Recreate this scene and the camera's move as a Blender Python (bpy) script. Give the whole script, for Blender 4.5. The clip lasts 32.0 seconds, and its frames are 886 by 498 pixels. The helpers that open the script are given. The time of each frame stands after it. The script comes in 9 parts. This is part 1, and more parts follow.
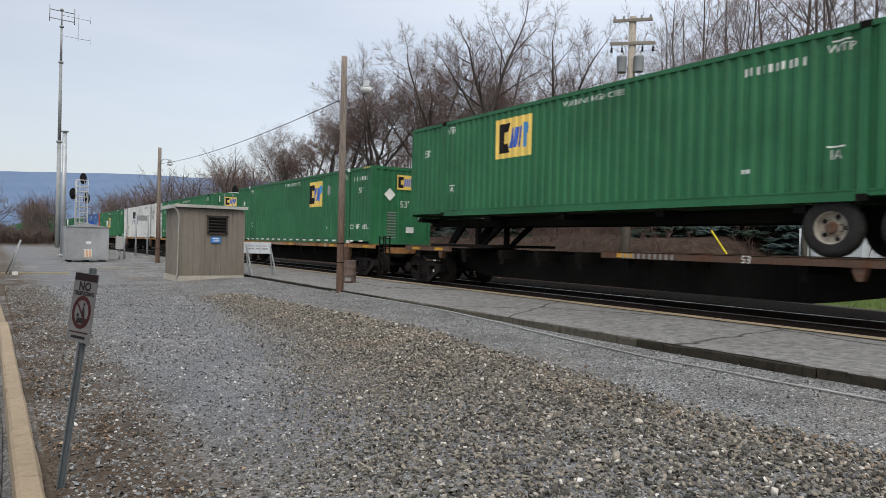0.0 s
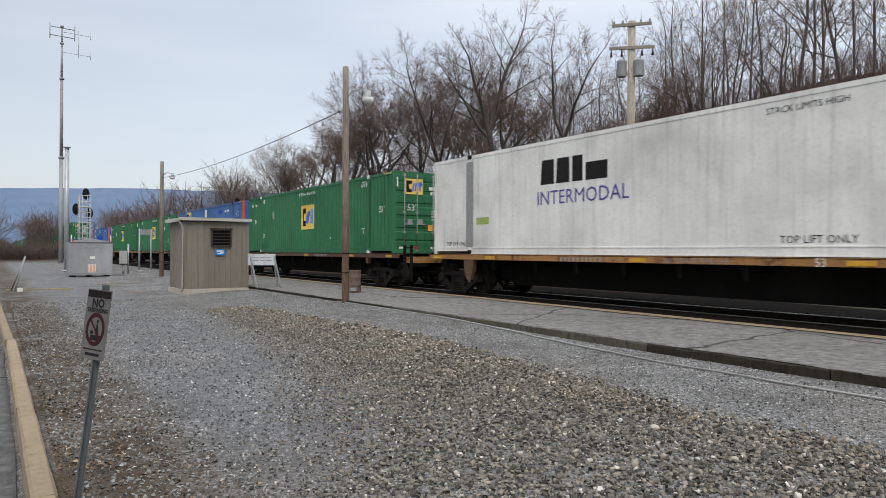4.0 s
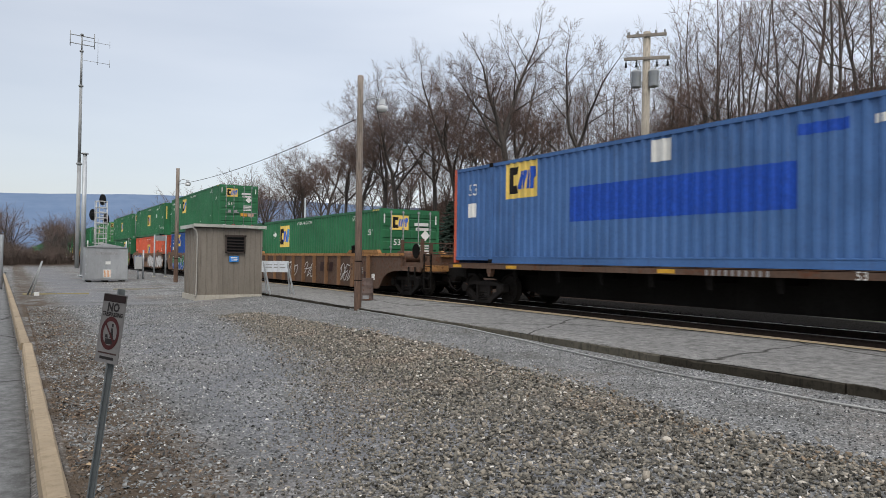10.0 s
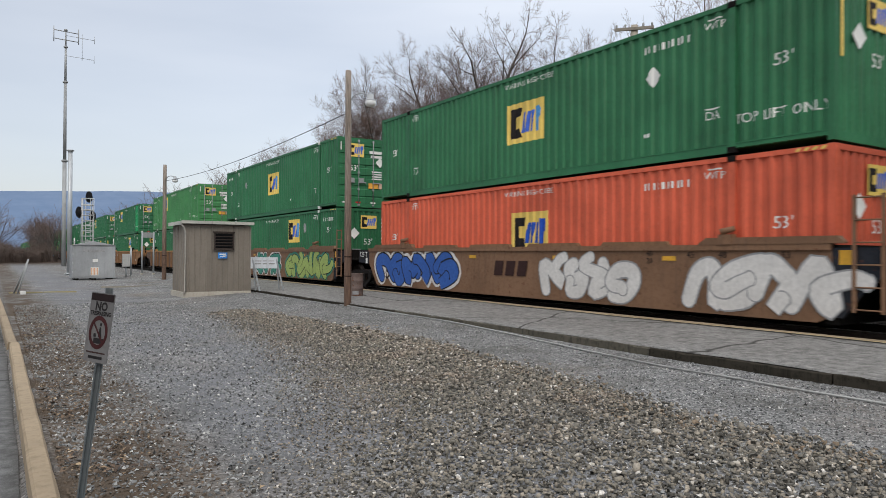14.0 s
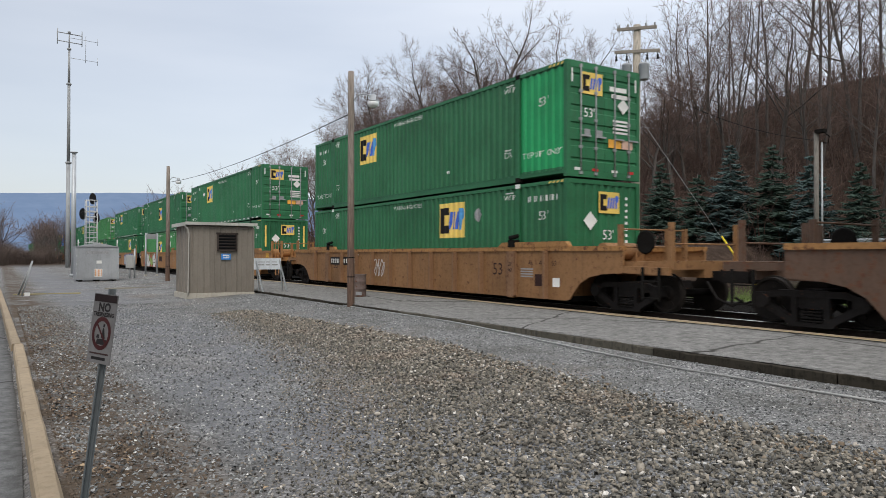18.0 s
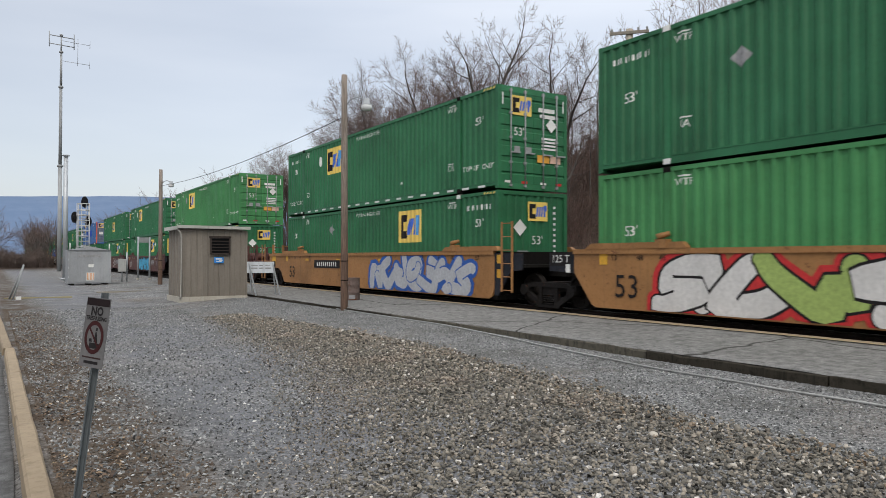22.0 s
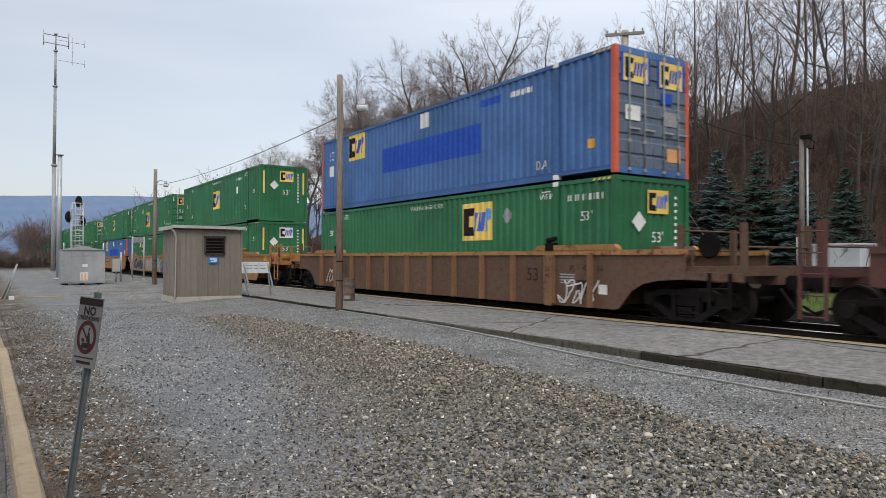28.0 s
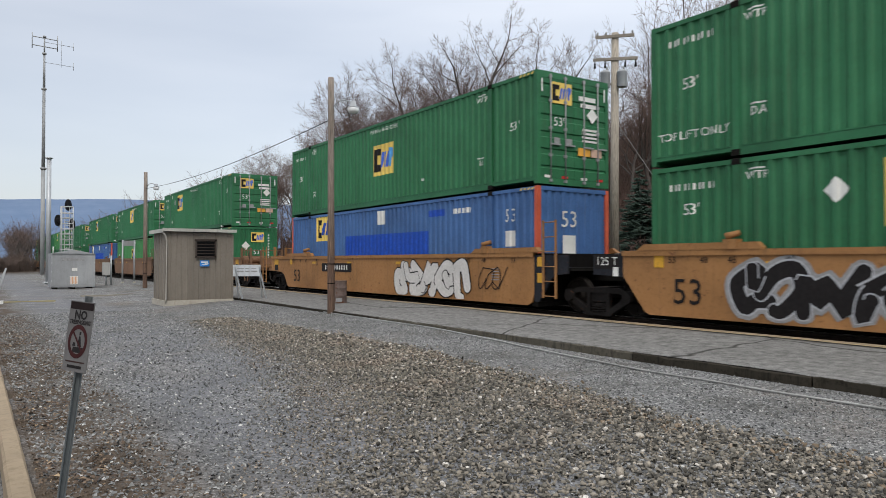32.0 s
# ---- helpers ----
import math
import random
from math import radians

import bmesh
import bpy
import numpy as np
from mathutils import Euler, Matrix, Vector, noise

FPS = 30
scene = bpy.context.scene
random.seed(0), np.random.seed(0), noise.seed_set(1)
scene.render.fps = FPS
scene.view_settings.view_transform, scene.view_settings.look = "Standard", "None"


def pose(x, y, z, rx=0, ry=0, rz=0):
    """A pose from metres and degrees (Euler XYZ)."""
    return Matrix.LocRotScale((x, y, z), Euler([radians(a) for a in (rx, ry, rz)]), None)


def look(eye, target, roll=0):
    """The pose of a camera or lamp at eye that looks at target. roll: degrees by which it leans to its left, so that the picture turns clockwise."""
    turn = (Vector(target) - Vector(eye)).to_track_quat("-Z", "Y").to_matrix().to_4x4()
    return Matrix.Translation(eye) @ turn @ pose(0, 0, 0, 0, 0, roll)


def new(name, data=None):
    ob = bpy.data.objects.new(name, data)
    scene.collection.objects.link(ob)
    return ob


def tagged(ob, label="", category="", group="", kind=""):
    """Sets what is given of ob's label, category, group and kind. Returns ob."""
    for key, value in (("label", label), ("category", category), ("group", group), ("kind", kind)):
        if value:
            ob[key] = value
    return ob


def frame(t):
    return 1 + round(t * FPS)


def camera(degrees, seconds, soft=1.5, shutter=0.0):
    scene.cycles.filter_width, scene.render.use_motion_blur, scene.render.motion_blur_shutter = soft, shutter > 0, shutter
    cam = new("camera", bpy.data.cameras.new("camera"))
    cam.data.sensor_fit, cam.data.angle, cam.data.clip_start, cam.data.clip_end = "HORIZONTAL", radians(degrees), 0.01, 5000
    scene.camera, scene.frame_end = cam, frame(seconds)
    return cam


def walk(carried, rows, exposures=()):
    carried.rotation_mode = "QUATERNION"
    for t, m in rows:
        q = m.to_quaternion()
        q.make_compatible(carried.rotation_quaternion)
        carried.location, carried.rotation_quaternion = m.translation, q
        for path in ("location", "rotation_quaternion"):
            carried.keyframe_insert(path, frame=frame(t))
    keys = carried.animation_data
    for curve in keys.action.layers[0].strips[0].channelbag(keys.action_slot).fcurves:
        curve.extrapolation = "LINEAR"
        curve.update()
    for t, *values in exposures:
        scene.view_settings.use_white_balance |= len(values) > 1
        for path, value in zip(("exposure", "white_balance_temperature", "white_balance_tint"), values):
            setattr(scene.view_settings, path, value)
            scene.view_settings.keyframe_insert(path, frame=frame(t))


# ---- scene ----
# The world: x along the track, the train runs towards +x; y across it, away from the station; z = 0 on the rail heads.
cam = camera(65.35, 32.0, soft=0.8, shutter=0.12)
PATH = [
    (0, (0.055, 0.048, 1.232), (-8.301, 5.540, 1.158), 1.40),
    (0.5, (0.038, 0.072, 1.237), (-8.363, 5.496, 1.129), 0.30),
    (1, (-0.000, 0.034, 1.240), (-8.434, 5.407, 1.224), 0.30),
    (1.5, (-0.012, -0.000, 1.241), (-8.449, 5.368, 1.289), 0.78),
    (2, (-0.011, -0.010, 1.242), (-8.398, 5.435, 1.309), 0.76),
    (2.4, (-0.007, -0.022, 1.231), (-8.405, 5.407, 1.270), 0.45),
    (2.5, (-0.011, -0.002, 1.241), (-8.417, 5.415, 1.305), 0.25),
    (3, (-0.002, -0.004, 1.244), (-8.405, 5.418, 1.286), 0.26),
    (3.5, (-0.010, -0.001, 1.242), (-8.371, 5.483, 1.239), 0.17),
    (5.5, (-0.003, -0.005, 1.241), (-8.477, 5.298, 1.519), 0.44),
    (6, (-0.001, -0.008, 1.241), (-8.496, 5.260, 1.512), 0.41),
    (6.5, (-0.000, -0.003, 1.242), (-8.504, 5.253, 1.468), 0.50),
    (7, (0.003, -0.002, 1.241), (-8.487, 5.279, 1.441), 0.48),
    (7.5, (0.000, -0.004, 1.244), (-8.484, 5.287, 1.416), 0.83),
    (8, (-0.003, -0.002, 1.239), (-8.479, 5.302, 1.402), 0.71),
    (8.5, (0.004, -0.004, 1.238), (-8.483, 5.281, 1.433), 0.61),
    (9, (-0.000, -0.006, 1.242), (-8.497, 5.263, 1.435), 0.71),
    (9.5, (0.005, -0.005, 1.239), (-8.487, 5.272, 1.410), 0.70),
    (10, (0.002, -0.005, 1.237), (-8.471, 5.303, 1.401), 0.82),
    (10.5, (-0.002, -0.003, 1.244), (-8.452, 5.342, 1.399), 0.61),
    (11, (-0.003, -0.005, 1.240), (-8.427, 5.381, 1.415), 0.80),
    (11.5, (0.001, -0.008, 1.242), (-8.424, 5.376, 1.427), 0.65),
    (12, (0.001, -0.007, 1.243), (-8.422, 5.380, 1.410), 0.39),
    (12.5, (0.002, -0.009, 1.240), (-8.419, 5.382, 1.377), 0.31),
    (13, (0.008, -0.007, 1.241), (-8.412, 5.386, 1.334), 0.31),
    (13.5, (0.001, -0.002, 1.240), (-8.413, 5.400, 1.315), 0.25),
    (14, (0.001, -0.006, 1.245), (-8.392, 5.431, 1.331), 0.31),
    (14.5, (0.018, -0.007, 1.241), (-8.374, 5.430, 1.344), 0.16),
    (16.5, (-0.002, -0.003, 1.239), (-8.426, 5.385, 1.328), 0.46),
    (17, (-0.008, -0.001, 1.243), (-8.428, 5.393, 1.317), 0.26),
    (17.5, (-0.004, 0.003, 1.240), (-8.425, 5.396, 1.316), 0.28),
    (18, (-0.006, 0.000, 1.241), (-8.423, 5.399, 1.336), 0.15),
    (18.5, (-0.008, -0.004, 1.241), (-8.426, 5.392, 1.339), 0.29),
    (19, (-0.003, -0.000, 1.241), (-8.408, 5.416, 1.320), 0.27),
    (19.5, (-0.007, -0.001, 1.240), (-8.393, 5.445, 1.305), 0.36),
    (20, (-0.007, 0.003, 1.241), (-8.390, 5.454, 1.353), 0.14),
    (20.5, (-0.002, -0.000, 1.243), (-8.372, 5.470, 1.379), 0.13),
    (21, (-0.002, 0.002, 1.238), (-8.372, 5.473, 1.371), 0.07),
    (21.5, (-0.001, -0.004, 1.239), (-8.369, 5.470, 1.373), 0.09),
    (22, (0.006, -0.006, 1.242), (-8.359, 5.471, 1.385), 0.10),
    (22.5, (0.008, -0.004, 1.239), (-8.367, 5.458, 1.365), 0.20),
    (23, (0.003, -0.002, 1.243), (-8.368, 5.468, 1.308), 0.17),
    (23.5, (-0.016, 0.002, 1.239), (-8.361, 5.511, 1.274), 0.30),
    (24, (-0.008, 0.010, 1.241), (-8.342, 5.536, 1.314), 0.33),
    (24.5, (-0.013, 0.003, 1.242), (-8.338, 5.542, 1.339), 0.28),
    (25, (-0.009, -0.002, 1.237), (-8.343, 5.524, 1.334), 0.23),
    (25.5, (-0.002, 0.000, 1.239), (-8.347, 5.509, 1.359), 0.14),
    (27.5, (-0.014, 0.004, 1.242), (-8.344, 5.535, 1.358), 0.17),
    (28, (-0.004, 0.002, 1.239), (-8.332, 5.536, 1.392), 0.24),
    (28.5, (0.003, 0.003, 1.241), (-8.323, 5.539, 1.432), 0.00),
    (29, (0.003, 0.002, 1.243), (-8.323, 5.537, 1.469), -0.13),
    (29.5, (-0.002, -0.002, 1.241), (-8.315, 5.551, 1.488), -0.23),
    (29.6, (-0.001, -0.023, 1.219), (-8.298, 5.553, 1.458), 0.09),
    (30, (-0.000, -0.001, 1.242), (-8.293, 5.583, 1.453), -0.08),
    (30.5, (-0.002, 0.000, 1.240), (-8.282, 5.604, 1.428), -0.09),
    (31, (-0.001, 0.001, 1.242), (-8.270, 5.622, 1.426), -0.18),
    (31.5, (0.001, -0.000, 1.241), (-8.256, 5.639, 1.411), -0.10),
    (32, (0.010, -0.006, 1.241), (-8.252, 5.626, 1.424), -0.02),
]
EXPOSURES = [(0.0, 0.0), (32.0, 0.0)]
walk(cam, [(t, look(eye, target, roll)) for t, eye, target, roll in PATH], EXPOSURES)

# ---------------------------------------------------------------- world and light
world = bpy.data.worlds.new("overcast_sky")
world.use_nodes = True
scene.world = world
wn, wl = world.node_tree.nodes, world.node_tree.links
wn.clear()
SUN_EL, SUN_AZ = radians(48), radians(119)
sky = wn.new("ShaderNodeTexSky")
sky.sky_type, sky.sun_disc = "NISHITA", False
sky.sun_elevation, sky.sun_rotation = SUN_EL, SUN_AZ
sky.air_density, sky.dust_density = 1.0, 2.0
sky_bg = wn.new("ShaderNodeBackground")
sky_bg.inputs["Strength"].default_value = 0.06
wl.new(sky.outputs[0], sky_bg.inputs[0])
tc = wn.new("ShaderNodeTexCoord")
mp = wn.new("ShaderNodeMapping")
mp.inputs["Scale"].default_value = (1.0, 1.0, 5.5)
mp.inputs["Rotation"].default_value = (radians(4), 0, 0)
wl.new(tc.outputs["Generated"], mp.inputs[0])
nz = wn.new("ShaderNodeTexNoise")
nz.inputs["Scale"].default_value, nz.inputs["Detail"].default_value = 1.7, 4.0
nz.inputs["Roughness"].default_value = 0.45
wl.new(mp.outputs[0], nz.inputs["Vector"])
cr = wn.new("ShaderNodeValToRGB")
cr.color_ramp.elements[0].position, cr.color_ramp.elements[0].color = 0.36, (0.550, 0.572, 0.612, 1)
cr.color_ramp.elements[1].position, cr.color_ramp.elements[1].color = 0.62, (0.668, 0.678, 0.702, 1)
wl.new(nz.outputs["Fac"], cr.inputs[0])
# thin bright band of cloud near the horizon
sep = wn.new("ShaderNodeSeparateXYZ")
wl.new(tc.outputs["Generated"], sep.inputs[0])
hr = wn.new("ShaderNodeValToRGB")
hr.color_ramp.elements[0].position, hr.color_ramp.elements[0].color = 0.07, (0.5, 0.5, 0.5, 1)
hr.color_ramp.elements[1].position, hr.color_ramp.elements[1].color = 0.30, (0, 0, 0, 1)
wl.new(sep.outputs["Z"], hr.inputs[0])
mx = wn.new("ShaderNodeMix")
mx.data_type = "RGBA"
wl.new(hr.outputs[0], mx.inputs["Factor"])
wl.new(cr.outputs[0], mx.inputs["A"])
mx.inputs["B"].default_value = (0.625, 0.615, 0.620, 1)
# an overcast sky is about twice as bright overhead as low down
zr = wn.new("ShaderNodeValToRGB")
zr.color_ramp.elements[0].position, zr.color_ramp.elements[0].color = 0.30, (0.365, 0.365, 0.365, 1)
zr.color_ramp.elements[1].position, zr.color_ramp.elements[1].color = 0.95, (1.0, 0.98, 0.95, 1)
wl.new(sep.outputs["Z"], zr.inputs[0])
up = wn.new("ShaderNodeMix")
up.data_type, up.blend_type = "RGBA", "MULTIPLY"
up.inputs["Factor"].default_value = 1.0
wl.new(mx.outputs["Result"], up.inputs["A"])
wl.new(zr.outputs[0], up.inputs["B"])
cloud_bg = wn.new("ShaderNodeBackground")
cloud_bg.inputs["Strength"].default_value = 2.0
# the cloud thins out across the track, where the sky is brighter
thin = wn.new("ShaderNodeMapRange")
thin.inputs["From Min"].default_value, thin.inputs["From Max"].default_value = -0.2, 0.85
thin.inputs["To Min"].default_value, thin.inputs["To Max"].default_value = 0.94, 1.46
wl.new(sep.outputs["Y"], thin.inputs["Value"])
bright = wn.new("ShaderNodeVectorMath")
bright.operation = "SCALE"
wl.new(up.outputs["Result"], bright.inputs[0])
wl.new(thin.outputs[0], bright.inputs["Scale"])
wl.new(bright.outputs[0], cloud_bg.inputs[0])
add = wn.new("ShaderNodeAddShader")
wl.new(sky_bg.outputs[0], add.inputs[0])
wl.new(cloud_bg.outputs[0], add.inputs[1])
wo = wn.new("ShaderNodeOutputWorld")
wl.new(add.outputs[0], wo.inputs[0])

sun_data = bpy.data.lights.new("sun", "SUN")
sun_data.energy, sun_data.angle, sun_data.color = 1.4, radians(25), (1.0, 0.96, 0.90)
sun = new("sun", sun_data)
# the veiled sun stands behind the camera, over the parking lot
sun.matrix_world = look((11, -6, 14), (0, 0, 0))

# ---------------------------------------------------------------- small kit
def build(name, material=None, bm=None, verts=None, faces=None, smooth=False):
    me = bpy.data.meshes.new(name)
    if bm is not None:
        bm.to_mesh(me)
        bm.free()
    else:
        me.from_pydata(verts, [], faces)
    if material is not None:
        for m in (material if isinstance(material, (list, tuple)) else [material]):
            me.materials.append(m)
    if smooth:
        for p in me.polygons:
            p.use_smooth = True
    me.update()
    return me


def part(name, bm, material, parent, label="", m=None):
    """Links a bmesh or a mesh as one object under a thing or a part."""
    me = bm if isinstance(bm, bpy.types.Mesh) else build(name, material, bm)
    ob = new(name, me)
    ob.parent = parent
    if m is not None:
        ob.matrix_basis = m
    if label:
        ob["label"] = label
    return ob


def base(name, label, category, m=None, group="", kind=""):
    ob = new(name)
    ob.empty_display_size = 0.2
    if m is not None:
        ob.matrix_basis = m
    return tagged(ob, label, category, group, kind)


CUBE = ((0, 1, 3, 2), (4, 6, 7, 5), (0, 4, 5, 1), (2, 3, 7, 6), (0, 2, 6, 4), (1, 5, 7, 3))


def box(bm, x0, x1, y0, y1, z0, z1, m=None, mi=0):
    vs = [bm.verts.new(Vector((x, y, z)) if m is None else m @ Vector((x, y, z))) for x in (x0, x1) for y in (y0, y1) for z in (z0, z1)]
    for f in CUBE:
        bm.faces.new([vs[i] for i in f]).material_index = mi
    return vs


def tube(bm, a, b, r0, r1=None, n=8, cap=True, smooth=True):
    a, b = Vector(a), Vector(b)
    r1 = r0 if r1 is None else r1
    q = (b - a).to_track_quat("Z", "Y")
    rings = []
    for c, r in ((a, r0), (b, r1)):
        rings.append([bm.verts.new(c + q @ Vector((r * math.cos(2 * math.pi * i / n), r * math.sin(2 * math.pi * i / n), 0))) for i in range(n)])
    for i in range(n):
        f = bm.faces.new((rings[0][i], rings[0][(i + 1) % n], rings[1][(i + 1) % n], rings[1][i]))
        f.smooth = smooth
    if cap:
        bm.faces.new(rings[0][::-1])
        bm.faces.new(rings[1])


def pipe(bm, pts, r, n=6):
    hose(bm, pts, r, n)


def prism(bm, outline, y0, y1):
    """An outline in x, z pushed from y0 to y1."""
    a = [bm.verts.new((x, y0, z)) for x, z in outline]
    b = [bm.verts.new((x, y1, z)) for x, z in outline]
    n = len(outline)
    fa = bm.faces.new(a)
    fb = bm.faces.new(b[::-1])
    for i in range(n):
        bm.faces.new((a[i], b[i], b[(i + 1) % n], a[(i + 1) % n]))
    bmesh.ops.recalc_face_normals(bm, faces=bm.faces[:])
    return fa, fb


def hose(bm, pts, r, n=6):
    """One unbroken tube along the points."""
    rings = []
    pts = [Vector(p) for p in pts]
    for i, p in enumerate(pts):
        d = (pts[min(i + 1, len(pts) - 1)] - pts[max(i - 1, 0)])
        q = d.to_track_quat("Z", "Y")
        rings.append([bm.verts.new(p + q @ Vector((r * math.cos(2 * math.pi * k / n), r * math.sin(2 * math.pi * k / n), 0))) for k in range(n)])
    for a, b in zip(rings, rings[1:]):
        for k in range(n):
            bm.faces.new((a[k], a[(k + 1) % n], b[(k + 1) % n], b[k])).smooth = True
    bm.faces.new(rings[0][::-1])
    bm.faces.new(rings[-1])


def lathe(bm, rings, n=16, centre=(0, 0, 0), smooth=True):
    rows = []
    for r, z in rings:
        rows.append([bm.verts.new((centre[0] + r * math.cos(2 * math.pi * i / n), centre[1] + r * math.sin(2 * math.pi * i / n), centre[2] + z)) for i in range(n)])
    for a, b in zip(rows, rows[1:]):
        for i in range(n):
            bm.faces.new((a[i], a[(i + 1) % n], b[(i + 1) % n], b[i])).smooth = smooth
    bm.faces.new(rows[0][::-1])
    bm.faces.new(rows[-1])


def BM():
    return bmesh.new()


def np_mesh(name, co, tris, material, smooth=False):
    """A mesh from arrays of corners and triangles worked out in code."""
    me = bpy.data.meshes.new(name)
    nv, nf = len(co), len(tris)
    me.vertices.add(nv)
    me.vertices.foreach_set("co", np.ascontiguousarray(co, np.float32).ravel())
    me.loops.add(nf * 3)
    me.loops.foreach_set("vertex_index", np.ascontiguousarray(tris, np.int32).ravel())
    me.polygons.add(nf)
    me.polygons.foreach_set("loop_start", np.arange(0, nf * 3, 3, dtype=np.int32))
    me.polygons.foreach_set("loop_total", np.full(nf, 3, np.int32))
    if smooth:
        me.polygons.foreach_set("use_smooth", np.ones(nf, bool))
    me.materials.append(material)
    me.update(calc_edges=True)
    me.validate()
    return me


# ---------------------------------------------------------------- materials
def shader(name):
    m = bpy.data.materials.new(name)
    m.use_nodes = True
    nt = m.node_tree
    nt.nodes.clear()
    out = nt.nodes.new("ShaderNodeOutputMaterial")
    bs = nt.nodes.new("ShaderNodeBsdfPrincipled")
    nt.links.new(bs.outputs[0], out.inputs[0])
    return m, nt, bs


def noise_node(nt, coord, scale, detail=4.0, rough=0.55, stretch=None):
    if stretch:
        mp = nt.nodes.new("ShaderNodeMapping")
        mp.inputs["Scale"].default_value = stretch
        nt.links.new(coord, mp.inputs[0])
        coord = mp.outputs[0]
    n = nt.nodes.new("ShaderNodeTexNoise")
    n.inputs["Scale"].default_value, n.inputs["Detail"].default_value, n.inputs["Roughness"].default_value = scale, detail, rough
    nt.links.new(coord, n.inputs["Vector"])
    return n.outputs["Fac"]


def ramp(nt, fac, stops):
    r = nt.nodes.new("ShaderNodeValToRGB")
    el = r.color_ramp.elements
    while len(el) < len(stops):
        el.new(0.5)
    for e, (p, c) in zip(el, stops):
        e.position = p
        e.color = (*c, 1) if isinstance(c, (tuple, list)) else (c, c, c, 1)
    nt.links.new(fac, r.inputs[0])
    return r.outputs[0]


def mix(nt, fac, a, b, how="MIX"):
    n = nt.nodes.new("ShaderNodeMix")
    n.data_type, n.blend_type = "RGBA", how
    for key, v in (("Factor", fac), ("A", a), ("B", b)):
        if hasattr(v, "is_linked"):
            nt.links.new(v, n.inputs[key])
        else:
            n.inputs[key].default_value = v if key == "Factor" else (*v, 1)
    return n.outputs["Result"]


def bump(nt, bs, height, strength=0.3, distance=0.02):
    b = nt.nodes.new("ShaderNodeBump")
    b.inputs["Strength"].default_value, b.inputs["Distance"].default_value = strength, distance
    nt.links.new(height, b.inputs["Height"])
    nt.links.new(b.outputs[0], bs.inputs["Normal"])


def coords(nt, which="Object"):
    return nt.nodes.new("ShaderNodeTexCoord").outputs[which]


def vary(nt, low=0.85, high=1.12):
    """A grey factor that differs from object to object."""
    info = nt.nodes.new("ShaderNodeObjectInfo")
    return ramp(nt, info.outputs["Random"], [(0.0, low), (1.0, high)])


def painted(name, color, rough=0.5, dirt=(0.05, 0.04, 0.03), amount=0.35, rust=0.0, metal=0.0, spread=True):
    """Weathered paint: broad fading, fine grime, run-down streaks and specks of rust."""
    m, nt, bs = shader(name)
    co = coords(nt)
    dark = tuple(c * 0.72 for c in color)
    light = tuple(min(1, c * 1.16 + 0.006) for c in color)
    c = ramp(nt, noise_node(nt, co, 0.55, 5, 0.6), [(0.3, dark), (0.52, color), (0.72, light)])
    streak = noise_node(nt, co, 1.0, 4, 0.6, (9, 9, 0.45))
    c = mix(nt, ramp(nt, streak, [(0.54, 0.0), (0.78, amount)]), c, dirt)
    grime = noise_node(nt, co, 14, 4, 0.65)
    c = mix(nt, ramp(nt, grime, [(0.5, 0.0), (0.8, amount * 0.8)]), c, dirt)
    if rust:
        spots = noise_node(nt, co, 5.5, 6, 0.7)
        c = mix(nt, ramp(nt, spots, [(0.62 - 0.2 * rust, 0.0), (0.70 - 0.18 * rust, 1.0)]), c, mix(nt, grime, (0.16, 0.055, 0.02), (0.05, 0.025, 0.015)))
    if spread:
        c = mix(nt, 1.0, c, vary(nt, 0.90, 1.08), "MULTIPLY")
    nt.links.new(c, bs.inputs["Base Color"])
    r = ramp(nt, grime, [(0.3, max(0.05, rough - 0.1)), (0.75, min(1, rough + 0.2))])
    nt.links.new(r, bs.inputs["Roughness"])
    bs.inputs["Metallic"].default_value = metal
    bs.inputs["Specular IOR Level"].default_value = 0.08 if max(color) < 0.06 else 0.35
    bump(nt, bs, grime, 0.12, 0.01)
    return m


def plain(name, color, rough=0.6, metal=0.0, grain=0.25, scale=12.0):
    m, nt, bs = shader(name)
    co = coords(nt)
    n = noise_node(nt, co, scale, 4, 0.6)
    n2 = noise_node(nt, co, scale * 0.13, 3, 0.5)
    c = ramp(nt, n, [(0.3, tuple(v * (1 - grain) for v in color)), (0.7, tuple(min(1, v * (1 + grain)) for v in color))])
    c = mix(nt, ramp(nt, n2, [(0.35, 0.0), (0.7, 0.35)]), c, tuple(v * 0.6 for v in color))
    nt.links.new(c, bs.inputs["Base Color"])
    bs.inputs["Roughness"].default_value, bs.inputs["Metallic"].default_value = rough, metal
    bs.inputs["Specular IOR Level"].default_value = 0.1 if max(color) < 0.06 else 0.3
    bump(nt, bs, n, 0.15, 0.01)
    return m


GREEN = (0.024, 0.146, 0.060)
PALE_GREEN = (0.054, 0.225, 0.075)
BRIGHT_GREEN = (0.012, 0.30, 0.10)
BLUE = (0.056, 0.138, 0.325)
DEEP_BLUE = (0.016, 0.076, 0.275)
ORANGE = (0.62, 0.115, 0.055)
WHITE = (0.74, 0.74, 0.70)
TAN = (0.31, 0.150, 0.052)
RUST_BROWN = (0.105, 0.063, 0.042)
OXIDE = (0.090, 0.036, 0.030)

